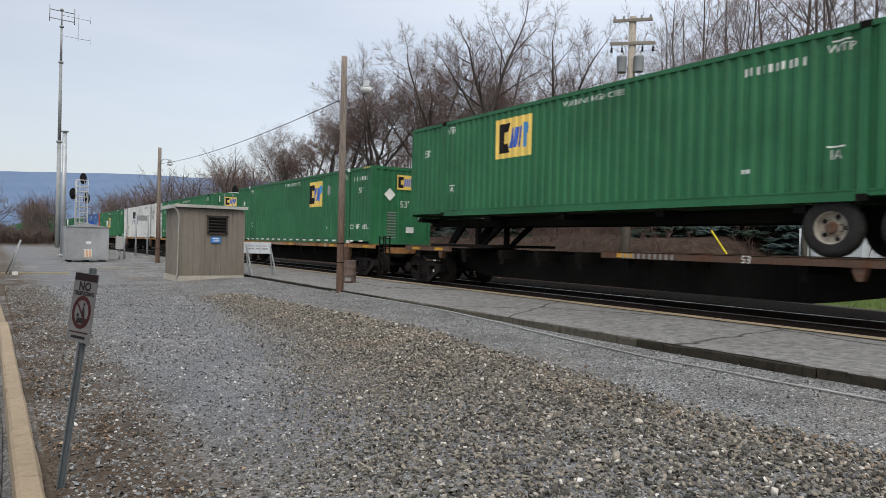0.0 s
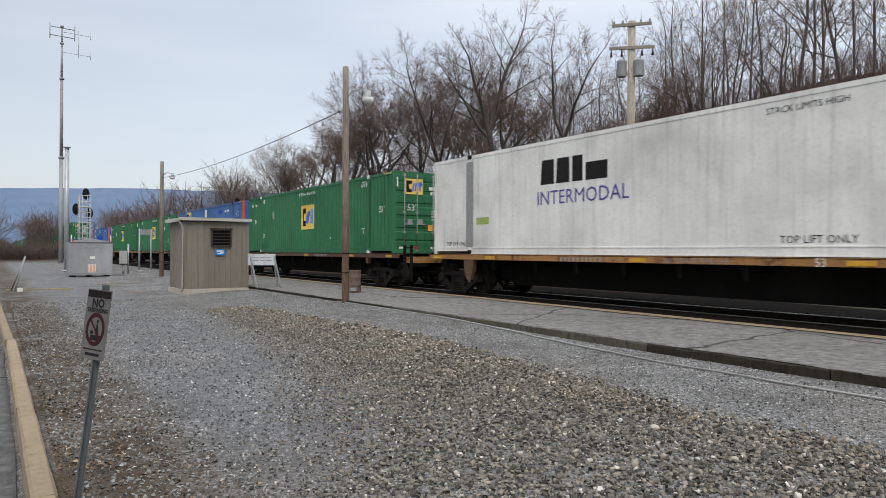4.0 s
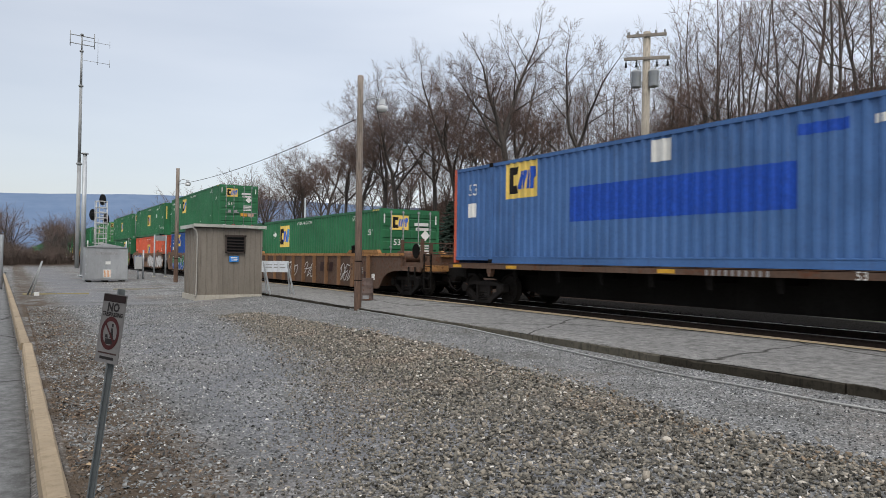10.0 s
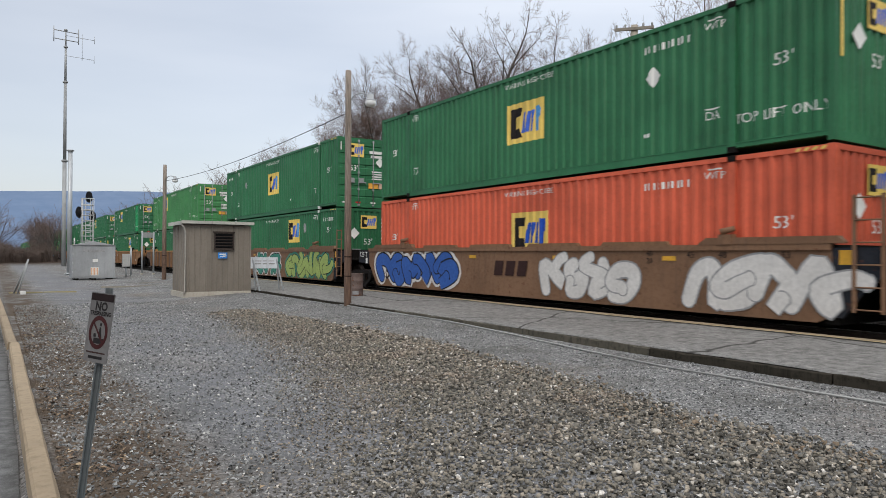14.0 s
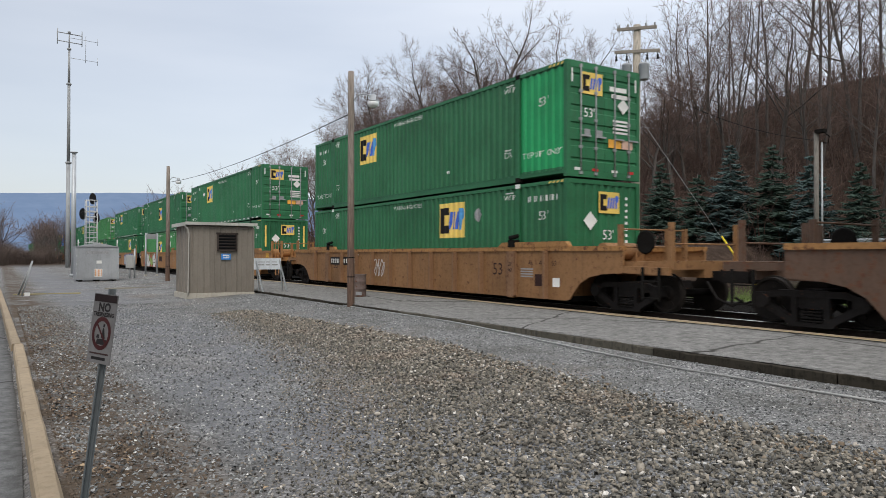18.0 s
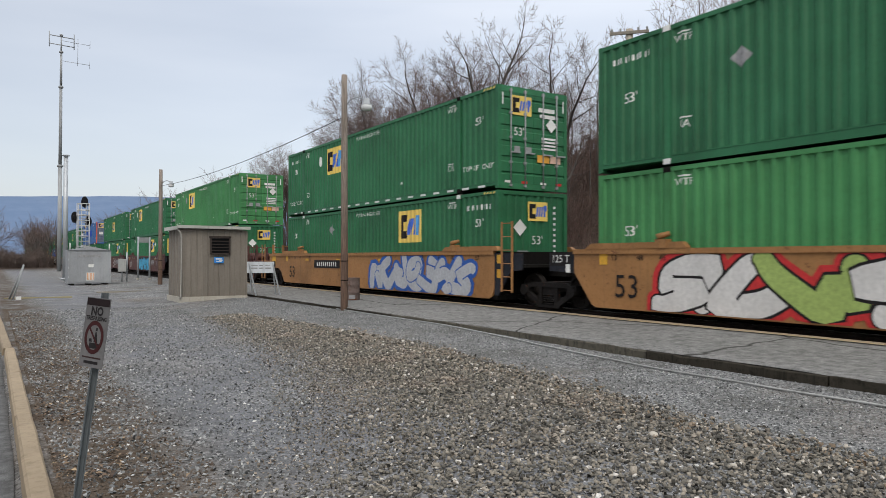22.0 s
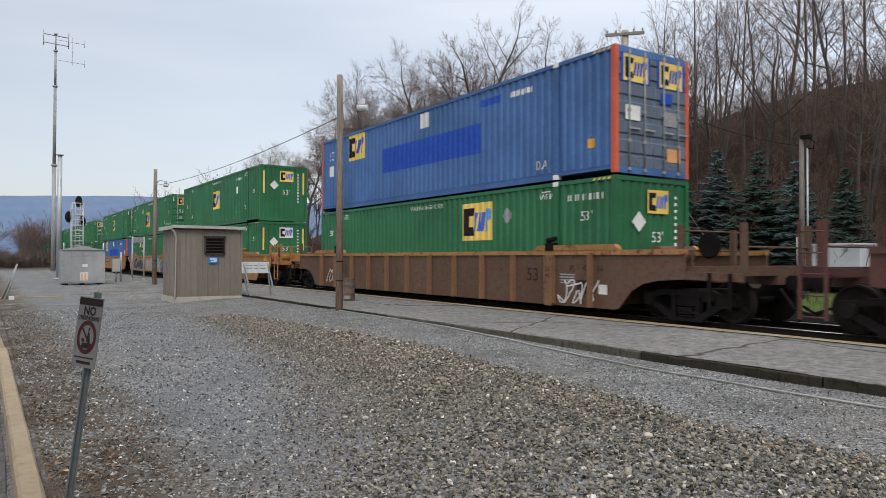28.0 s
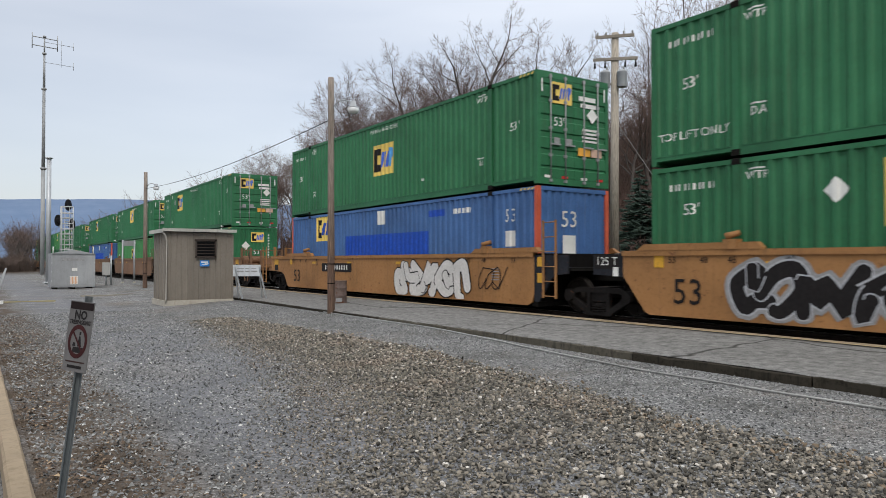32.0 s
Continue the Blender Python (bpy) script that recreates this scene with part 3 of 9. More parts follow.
# ---------------------------------------------------------------- car park, kerb
def make_lot():
    bm = BM()
    xs = steps((-75, -20, 30), (-20, 4, 60), (4, 14, 5))
    rng = random.Random(8)
    rows = []
    for x in xs:
        edge = 0.165 - 0.075 * smooth01((x + 7) / 4) - 0.0125 * max(0.0, -x - 12) + 0.025 * noise.noise((x * 0.8, 0.3, 5))
        row = []
        for y in (-14, -6, -2.5, -1.2, -0.6, -0.25, edge):
            z = -0.405 + 0.010 * noise.noise((x * 0.7, y * 0.9, 2)) - (0.012 if y == edge else 0)
            row.append(bm.verts.new((x, y, z)))
        row.append(bm.verts.new((x, edge + 0.01, -0.50)))
        rows.append(row)
    for a, b in zip(rows, rows[1:]):
        for j in range(7):
            bm.faces.new((a[j], b[j], b[j + 1], a[j + 1])).smooth = j < 6
    ob = new("pavement", build("pavement", asphalt_lot, bm))
    tagged(ob, "cracked grey asphalt of the car park with a crumbling edge", "pavement", kind="structure")


make_lot()


def make_kerb():
    """Long low concrete kerb between the car park and the gravel, in cast lengths."""
    root = base("kerb", "long tan concrete kerb edging the car park, chipped at its joints", "kerb", kind="structure")
    rng = random.Random(3)
    x = 1.0
    while x > -62:
        ln = 3.0 if x > -40 else 6.0
        y = 0.28 - 0.0125 * max(0.0, -x - 12) + rng.uniform(-0.002, 0.002)
        bm = BM()
        w, h = 0.075, 0.16
        out = [(-w - 0.015, 0), (w + 0.015, 0), (w, h - 0.025), (w - 0.02, h), (-w + 0.02, h), (-w, h - 0.02)]
        nseg = 8
        rings = []
        for k in range(nseg + 1):
            xx = -ln * k / nseg + (0.006 if k == 0 else -0.0)
            if k == nseg:
                xx += 0.014
            rings.append([bm.verts.new((xx, u + rng.uniform(-0.004, 0.004), v + rng.uniform(-0.004, 0.004))) for u, v in out])
        for a, b in zip(rings, rings[1:]):
            for i in range(6):
                bm.faces.new((a[i], a[(i + 1) % 6], b[(i + 1) % 6], b[i]))
        bm.faces.new(rings[0])
        bm.faces.new(rings[-1][::-1])
        bmesh.ops.recalc_face_normals(bm, faces=bm.faces[:])
        part("kerb_stone", bm, kerb_concrete, root, m=pose(x, y, -0.455, 0, 0, 0.7 if x < -12 else 0))
        x -= ln
    return root


make_kerb()

# ---------------------------------------------------------------- platform
def make_platform():
    root = base("platform", "low bleached asphalt platform with a worn timber edge and a yellow line", "platform", kind="structure")
    bm = BM()
    xs = steps((-37, -20, 34), (-20, 8, 84))
    rows = []
    for x in xs:
        row = []
        for y in (EDGE_Y + 0.0, 8.9, 9.6, 10.4, 11.0, 11.28):
            wob = 0.05 * noise.noise((x * 0.9, y, 7)) + 0.03 * noise.noise((x * 3.1, y, 2)) if y < 8.7 else 0
            row.append(bm.verts.new((x, y + wob, plat(y) + 0.012 * noise.noise((x * 0.4, y * 0.6, 9)) + 0.006)))
        row.append(bm.verts.new((x, 11.28, -0.45)))
        lip = row[0].co
        row.insert(0, bm.verts.new((x, lip.y - 0.012, lip.z - 0.016)))
        rows.append(row)
    for a, b in zip(rows, rows[1:]):
        for j in range(7):
            bm.faces.new((a[j], b[j], b[j + 1], a[j + 1])).smooth = 0 < j < 6
    part("slab", bm, asphalt_platform, root)
    bm = BM()
    for a, b in zip(xs, xs[1:]):
        box(bm, a, b, 11.30, 11.52, -0.40, plat(11.4) + 0.012)
    part("coping", bm, wood("bleached coping timber", (0.30, 0.23, 0.15), (1.0, 12, 12)), root, "pale timber coping along the track side")
    bm = BM()
    vs = []
    for x in xs:
        z = plat(11.2) + 0.022 + 0.012 * noise.noise((x * 0.4, 11.0 * 0.6, 9))
        vs.append((bm.verts.new((x, 11.165, z)), bm.verts.new((x, 11.245, z))))
    for a, b in zip(vs, vs[1:]):
        bm.faces.new((a[0], b[0], b[1], a[1]))
    part("line", bm, painted("faded yellow line paint", (0.40, 0.31, 0.16), 0.8, (0.22, 0.20, 0.17), 0.9), root, "faded yellow line")
    # edge timbers of uneven length, sagging and split
    rng = random.Random(12)
    joints = [8.0, 5.0, 1.6, -1.5, -4.42, -7.2, -10.1, -12.4, -15.3, -18.4, -20.6, -23.6, -26.3, -29.2, -32.0, -34.8, -37.0]
    for a, b in zip(joints, joints[1:]):
        bm = BM()
        n = max(4, int((a - b) / 0.10))
        dz = rng.uniform(-0.008, 0.004)
        rings = []
        for k in range(n + 1):
            x = a - 0.012 + (b - a + 0.024) * k / n
            sag = dz + 0.014 * noise.noise((x * 1.3, 2, 1)) + 0.008 * noise.noise((x * 5.1, 4, 1))
            worn = 0.085 * max(0.0, noise.noise((x * 2.1, 5, 3))) + 0.03 * max(0.0, noise.noise((x * 6.3, 1, 3)))
            ch = 0.008 + worn * 0.6
            y0 = EDGE_Y - 0.035 + 0.030 * noise.noise((x * 1.1, 8, 2)) + 0.014 * noise.noise((x * 4.7, 8, 2)) - (0.04 if -7.2 < x < -4.4 else 0)
            top = PLAT_Z + sag - 0.006
            out = [(y0, -0.46), (y0, top - ch), (y0 + ch, top), (EDGE_Y + 0.24, top - 0.02), (EDGE_Y + 0.24, -0.46)]
            rings.append([bm.verts.new((x, u, v)) for u, v in out])
        for r0, r1 in zip(rings, rings[1:]):
            for i in range(5):
                bm.faces.new((r0[i], r1[i], r1[(i + 1) % 5], r0[(i + 1) % 5]))
        bm.faces.new(rings[0])
        bm.faces.new(rings[-1][::-1])
        bmesh.ops.recalc_face_normals(bm, faces=bm.faces[:])
        part("edge_beam", bm, wood_dark if -8 < b < 3 or a < -14 else wood_kerb, root)
    # tar-filled cracks across the slab
    for x0, ang in ((-6.4, 52), (-10.6, 46), (-17.6, -14), (-24, 18)):
        bm = BM()
        pts, d = [], Vector((math.sin(radians(ang)), math.cos(radians(ang)), 0))
        for k in range(15):
            p = Vector((x0, 8.75, 0)) + d * (1.9 * k / 14) + Vector((0.09 * noise.noise((k * 0.7, x0, 0)), 0, 0))
            p.z = plat(p.y) + 0.012 + 0.012 * noise.noise((p.x * 0.4, p.y * 0.6, 9))
            pts.append(p)
        w = [0.005 + 0.008 * abs(noise.noise((k * 0.9, x0, 4))) for k in range(15)]
        q = [(bm.verts.new(p + Vector((-u, 0, 0))), bm.verts.new(p + Vector((u, 0, 0)))) for p, u in zip(pts, w)]
        for a, b in zip(q, q[1:]):
            bm.faces.new((a[0], a[1], b[1], b[0]))
        part("crack", bm, plain("old tar", (0.05, 0.047, 0.044), 0.85), root, "dark crack in the asphalt")
    return root


make_platform()


def make_hose():
    """A thin conduit lying in the gravel along the platform."""
    bm = BM()
    pts = []
    for k in range(60):
        x = 3.0 - 21.5 * k / 59
        y = 8.40 - 0.64 * smooth01((x + 13.5) / 8.0) + 0.03 * noise.noise((x * 0.5, 1.5, 0))
        pts.append((x, y, gz(x, y) + 0.022))
    hose(bm, pts, 0.014, 8)
    ob = new("conduit", build("conduit", painted("grey conduit", (0.30, 0.30, 0.285), 0.6, (0.06, 0.06, 0.055), 0.6), bm))
    tagged(ob, "thin grey conduit lying in the gravel beside the platform edge", "conduit")


make_hose()

# ---------------------------------------------------------------- track
def make_track():
    root = base("track", "single railway track with polished rails on dark timber ties", "railway track", kind="structure")
    half = 0.7525
    prof = [(-0.07, -0.16), (0.07, -0.16), (0.07, -0.148), (0.010, -0.13), (0.010, -0.04), (0.036, -0.028), (0.036, -0.008), (0.026, 0.0), (-0.026, 0.0), (-0.036, -0.008), (-0.036, -0.028), (-0.010, -0.04), (-0.010, -0.13), (-0.07, -0.148)]
    for side in (-1, 1):
        bm = BM()
        rings = [[bm.verts.new((x, TRACK_Y + side * half + u, v)) for u, v in prof] for x in (-420, -150, -60, -20, 20, 60)]
        for a, b in zip(rings, rings[1:]):
            for i in range(len(prof)):
                f = bm.faces.new((a[i], b[i], b[(i + 1) % len(prof)], a[(i + 1) % len(prof)]))
                f.material_index = 1 if i in (6, 7, 8) else 0
        part("rail", build("rail", [rail_rust, rail_steel], bm), None, root)
    tie = BM()
    box(tie, -0.115, 0.115, -1.3, 1.3, -0.34, -0.165)
    tm = build("tie", wood_tie, tie)
    rng = random.Random(5)
    x = 6.0
    while x > -60:
        part("tie", tm, None, root, m=pose(x + rng.uniform(-0.02, 0.02), TRACK_Y + rng.uniform(-0.04, 0.04), rng.uniform(-0.012, 0.004), 0, 0, rng.uniform(-1, 1)))
        x -= 0.53
    return root


make_track()

# ---------------------------------------------------------------- stones and leaves on the ground
def stone_field(name, label, spots, rng, flat=0.55, category="gravel", material=None, small=False):
    """Many crushed stones in one mesh: each a small lumpy polyhedron. spots: rows of x, y, z, radius."""
    v = np.array([(x, y, z) for x in (-1, 1) for y in (-1, 1) for z in (-1, 1)]) * 0.72
    f = np.array([(0, 1, 3), (0, 3, 2), (4, 6, 7), (4, 7, 5), (0, 4, 5), (0, 5, 1), (2, 3, 7), (2, 7, 6), (1, 5, 7), (1, 7, 3)])
    if small:
        v = np.array([(-1, 0, 0), (1, 0, 0), (0, -1, 0), (0, 1, 0), (0, 0, 1), (0, 0, -1)]) * 1.05
        f = np.array([(1, 3, 4), (3, 0, 4), (0, 2, 4), (2, 1, 4)])
    n, nv = len(spots), len(v)
    gen = np.random.RandomState(rng)
    pts = v[None] * gen.uniform(0.62, 1.25, (n, nv, 3))
    pts = pts * np.stack([gen.uniform(0.8, 1.45, n), gen.uniform(0.65, 1.05, n), gen.uniform(flat * 0.7, flat * 1.25, n)], -1)[:, None]
    tilt, spin = gen.normal(0, 0.75, n), gen.uniform(0, 6.283, n)
    c, s = np.cos(tilt)[:, None], np.sin(tilt)[:, None]
    pts = np.stack([c * pts[..., 0] - s * pts[..., 2], pts[..., 1], s * pts[..., 0] + c * pts[..., 2]], -1)
    c, s = np.cos(spin)[:, None], np.sin(spin)[:, None]
    pts = np.stack([c * pts[..., 0] - s * pts[..., 1], s * pts[..., 0] + c * pts[..., 1], pts[..., 2]], -1)
    pts = pts * spots[:, None, 3:4] + spots[:, None, :3]
    tris = (f[None] + nv * np.arange(n)[:, None, None]).reshape(-1, 3)
    me = np_mesh(name, pts.reshape(-1, 3), tris, material or stones)
    return tagged(new(name, me), label, category, kind="stuff")


def line_at(x, pts):
    if x <= pts[0][0]:
        return pts[0][1]
    for (a, ya), (b, yb) in zip(pts, pts[1:]):
        if x <= b:
            return ya + (yb - ya) * (x - a) / (b - a)
    return pts[-1][1]


UPPER = ((-19, 5.7), (-17.5, 5.8), (-10.8, 6.35), (-6.6, 6.0), (-4, 5.7), (2, 5.5))
LOWER = ((-19, 5.4), (-16.3, 5.0), (-10.5, 4.1), (-7.7, 3.2), (-5.4, 2.2), (-4.4, 1.4), (-3.5, 0.8), (2, 0.6))


def scatter_stones():
    rng = random.Random(21)
    coarse, fine = [], []
    # the coarse band, thickest where the camera passes nearest
    while len(coarse) < 76000:
        x = 1.5 - 21.2 * rng.random() ** 1.3
        if x > -1.5 and rng.random() > (1.5 - x) / 3.0:
            continue
        lo, hi = line_at(x, LOWER), line_at(x, UPPER)
        y = rng.uniform(lo - 0.9, hi + 0.35)
        inside = min(smooth01((y - lo + 0.9) / 1.9), smooth01((hi + 0.35 - y) / 0.6))
        if rng.random() > inside or y > 1.25 * -x * 1.6 + 5:
            continue
        r = (0.010 + 0.016 * rng.random() ** 1.4) * (1.0 if x > -6 else 1.0 + 0.045 * min(10, -x - 6)) + (0.014 * rng.random() if rng.random() < 0.04 else 0)
        r *= 0.60 + 0.32 * smooth01((y - lo) / 1.8)
        coarse.append((x, y, gz(x, y) + r * (rng.uniform(-0.1, 0.7) if rng.random() < 0.6 else rng.uniform(0.7, 1.5)), r))
    stone_field("coarse_ballast", "loose coarse grey and brown crushed stone beside the gravel drive", np.array(coarse), 31, 0.42)
    drift = []
    while len(drift) < 3600:
        x = -2.0 - 17.5 * rng.random()
        y = line_at(x, UPPER) - 0.25 + rng.gauss(0, 0.30) + 0.25 * noise.noise((x * 0.8, 2.2, 1))
        if noise.noise((x * 0.7, y * 0.7, 6)) < rng.uniform(-0.5, 0.25):
            continue
        if x > -9 and rng.random() < 0.55:
            continue
        r = 0.010 + 0.015 * rng.random() ** 1.5
        drift.append((x, y, gz(x, y) + r * rng.uniform(0.3, 1.2), r))
    stone_field("tan_stones", "drift of tan and pale stones along the crest of the crushed stone", np.array(drift), 35, material=stones_tan)
    # finer chips over the drive and up to the platform
    while len(fine) < 84000:
        x = 1.0 - 26 * rng.random() ** 1.3
        y = rng.uniform(0.45, EDGE_Y - 0.08)
        if y > -2.1 * x + 5:
            continue
        if x > -18 and line_at(x, LOWER) < y < line_at(x, UPPER) and rng.random() < 0.8:
            continue
        r = 0.007 + 0.013 * rng.random() ** 1.6 * (1.25 if y < 5 else 0.85)
        fine.append((x, y, gz(x, y) + r * rng.uniform(0.0, 0.35), r))
    stone_field("fine_gravel", "fine grey gravel chips strewn over the drive", np.array(fine), 32, 0.6, material=stones_pale, small=True)
    edge = []
    # loose stones by the kerb
    while len(edge) < 8000:
        x = -2.6 - 22 * rng.random() ** 1.3
        y = 0.42 + 1.05 * rng.random() ** 1.4
        r = 0.006 + 0.013 * rng.random() ** 2
        edge.append((x, y, gz(x, y) + r * 0.25, r))
    stone_field("kerbside_gravel", "brownish gravel and grit gathered along the kerb", np.array(edge), 33, material=plain("brown kerbside grit", (0.115, 0.088, 0.064), 0.9, grain=0.6, scale=3.0))
    # ballast on the track bed
    bed = []
    while len(bed) < 6500:
        x = rng.uniform(-34, 3)
        y = rng.uniform(11.56, 15.6)
        r = 0.02 + 0.022 * rng.random()
        bed.append((x, y, gz(x, y) + r * 0.2, r))
    # stones coloured almost black to carry the shade under the wagons
    stone_field("track_ballast", "dark ballast between the ties, its colour blackened for the train's shade", np.array(bed), 34, material=plain("ballast darkened for shade", (0.014, 0.012, 0.011), 0.9, grain=0.4, scale=4))


scatter_stones()


def white_stones():
    for x, y, r in ((-4.05, 4.85, 0.042), (-3.1, 4.6, 0.036), (-2.75, 4.7, 0.032), (-6.2, 3.2, 0.034), (-6.35, 3.05, 0.026)):
        bm = BM()
        bmesh.ops.create_icosphere(bm, subdivisions=2, radius=r)
        for v in bm.verts:
            v.co *= 1 + 0.25 * noise.noise(v.co * 22)
            v.co.z *= 0.62
        ob = new("white_stone", build("white_stone", plain("pale limestone", (0.44, 0.40, 0.34), 0.9), bm))
        ob.matrix_basis = pose(x, y, gz(x, y) + 0.02, 0, 0, x * 80)
        tagged(ob, "pale limestone lying among the grey crushed stone", "stone", "pale stones")


white_stones()


def dead_leaves():
    rng = random.Random(44)
    co, tr = [], []
    for k in range(3600):
        x = -2.8 - 20 * rng.random() ** 1.5
        y = 0.40 + abs(rng.gauss(0, 0.42))
        if noise.noise((x * 0.9, y * 1.2, 3)) < -0.05 or y > 1.9:
            continue
        s, a, tip = rng.uniform(0.010, 0.034), rng.uniform(0, 6.28), rng.uniform(-0.4, 0.4)
        z = gz(x, y) + rng.uniform(0.012, 0.035)
        u, w = Vector((math.cos(a), math.sin(a), tip)), Vector((-math.sin(a), math.cos(a), rng.uniform(-0.4, 0.4)))
        b = len(co)
        p = Vector((x, y, z))
        lift = Vector((0, 0, s * 0.35))
        co += [p - u * s, p + w * s * 0.5 + lift, p + u * s, p - w * s * 0.5 + lift, p + Vector((0, 0, 0.002))]
        tr += [(b, b + 4, b + 1), (b + 1, b + 4, b + 2), (b + 2, b + 4, b + 3), (b + 3, b + 4, b)]
    me = np_mesh("leaf_litter", np.array([tuple(c) for c in co]), np.array(tr), dead_leaf)
    tagged(new("leaf_litter", me), "curled brown dead leaves lying along the kerb", "leaves", kind="stuff")


dead_leaves()

# ---------------------------------------------------------------- lettering
TEXT = {}


def text_mesh(words, height, material, stretch=1.0, bold=0.0):
    """Words as a flat mesh in x, z, centred, facing -y."""
    key = (words, height, material.name, stretch, bold)
    if key not in TEXT:
        cu = bpy.data.curves.new("lettering", "FONT")
        cu.body, cu.size, cu.align_x, cu.align_y, cu.resolution_u = words, height * 1.38, "CENTER", "CENTER", 2
        cu.offset = bold
        tmp = bpy.data.objects.new("lettering", cu)
        me = bpy.data.meshes.new_from_object(tmp)
        bpy.data.objects.remove(tmp)
        bpy.data.curves.remove(cu)
        for v in me.vertices:
            v.co = (v.co.x * stretch, 0, v.co.y)
        me.materials.clear()
        me.materials.append(material)
        TEXT[key] = me
    return TEXT[key]


def letters(words, height, material, parent, m, stretch=1.0, label=""):
    return part("lettering", text_mesh(words, height, material, stretch), None, parent, label, m)


def bars(bm, x, z, w, h, n=1, gap=0.0, y=0.0, rng=None):
    """Flat bars in x, z that stand for writing that is not spelt out."""
    for k in range(n):
        ww = w * (rng.uniform(0.7, 1.0) if rng else 1.0)
        zz = z - k * (h + gap)
        vs = [bm.verts.new((px, y, pz)) for px, pz in ((x, zz), (x + ww, zz), (x + ww, zz + h), (x, zz + h))]
        bm.faces.new(vs)


# ---------------------------------------------------------------- things on the station side
def make_warning_sign():
    """Leaning steel post with a narrow notice facing the car park."""
    root = base("warning_sign", "leaning grey steel post with a weathered no-trespassing notice", "sign", pose(-4.90, 0.443, -0.42))
    foot, top = Vector((0, -0.012, -0.1)), Vector((0, 0.169, 1.44))
    bm = BM()
    d = (top - foot)
    q = d.to_track_quat("Z", "X").to_matrix().to_4x4()
    ln = d.length
    out = [(-0.022, -0.012), (-0.022, 0.014), (-0.016, 0.014), (-0.013, -0.004), (0.013, -0.004), (0.016, 0.014), (0.022, 0.014), (0.022, -0.012)]
    mm = Matrix.Translation(foot) @ q
    a = [bm.verts.new(mm @ Vector((u, v, 0))) for u, v in out]
    b = [bm.verts.new(mm @ Vector((u, v, ln))) for u, v in out]
    for i in range(8):
        bm.faces.new((a[i], a[(i + 1) % 8], b[(i + 1) % 8], b[i]))
    bm.faces.new(b)
    bmesh.ops.recalc_face_normals(bm, faces=bm.faces[:])
    part("post", bm, painted("dark green-grey steel post", (0.10, 0.115, 0.12), 0.5, (0.05, 0.045, 0.04), 0.4), root)
    # the plate: x across, z up, seen from -y; it faces the car park
    up = d.normalized()
    nrm = Vector((0.50, -0.866, 0))
    across = up.cross(nrm).normalized()
    nrm = across.cross(up).normalized()
    m = Matrix(((across.x, -nrm.x, up.x, 0), (across.y, -nrm.y, up.y, 0), (across.z, -nrm.z, up.z, 0), (0, 0, 0, 1)))
    m = Matrix.Translation(top - up * 0.255 + nrm * 0.034) @ m @ Matrix.Diagonal((0.74, 1, 0.88, 1))
    bm = BM()
    prism(bm, [(-0.15, -0.25), (0.15, -0.25), (0.15, 0.25), (-0.15, 0.25)], -0.002, 0.002)
    # white enamel coloured dark grey: the shade on this face is in the paint
    plate = part("plate", bm, painted("weathered enamel notice greyed for shade", (0.108, 0.104, 0.102), 0.6, (0.055, 0.048, 0.046), 0.5), root, "weathered white notice plate, its colour greyed for shade", m)
    e = -0.004
    bm = BM()
    bars(bm, -0.145, 0.192, 0.29, 0.052, 1, 0, e)
    part("lettering", bm, plain("dark heading print", (0.016, 0.010, 0.010), 0.6), plate, "dark heading too small to read")
    part("lettering", text_mesh("NO", 0.062, decal_black, 1.15, 0.0035), None, plate, "", pose(0.0, e, 0.150))
    part("lettering", text_mesh("TRESPASSING", 0.030, decal_black, 1.05, 0.0016), None, plate, "", pose(0, e, 0.100))
    bm = BM()
    n = 36
    ring = []
    for k in range(n):
        c, s = math.cos(2 * math.pi * k / n), math.sin(2 * math.pi * k / n)
        ring.append((bm.verts.new((0.120 * c, e, 0.120 * s - 0.035)), bm.verts.new((0.088 * c, e, 0.088 * s - 0.035))))
    for a, b in zip(ring, ring[1:] + ring[:1]):
        bm.faces.new((a[0], b[0], b[1], a[1]))
    for s in (1,):
        bm.faces.new([bm.verts.new((px, e - 0.001, pz - 0.035)) for px, pz in ((-0.078, 0.066), (-0.066, 0.078), (0.078, -0.066), (0.066, -0.078))])
    # red taken down almost to black for the same shade
    part("prohibition_ring", bm, plain("red print darkened for shade", (0.045, 0.014, 0.014), 0.6), plate, "red prohibition ring, its colour darkened for shade")
    bm = BM()
    for pts in (((-0.055, -0.115), (0.06, -0.115), (0.075, -0.075), (-0.05, -0.075)), ((0.0, -0.07), (0.05, -0.07), (0.03, 0.0), (0.012, 0.01)), ((0.012, 0.012), (0.034, 0.012), (0.034, 0.034), (0.012, 0.034)), ((-0.06, -0.07), (-0.02, -0.07), (-0.03, -0.045), (-0.055, -0.045))):
        bm.faces.new([bm.verts.new((px, e + 0.001, pz)) for px, pz in pts])
    part("pictogram", bm, decal_black, plate, "black pictogram")
    bm = BM()
    bars(bm, -0.12, -0.185, 0.24, 0.010, 1, 0, e)
    part("lettering", bm, decal_maroon, plate)
    bm = BM()
    bars(bm, -0.09, -0.225, 0.18, 0.020, 1, 0, e)
    part("lettering", bm, decal_black, plate)


make_warning_sign()


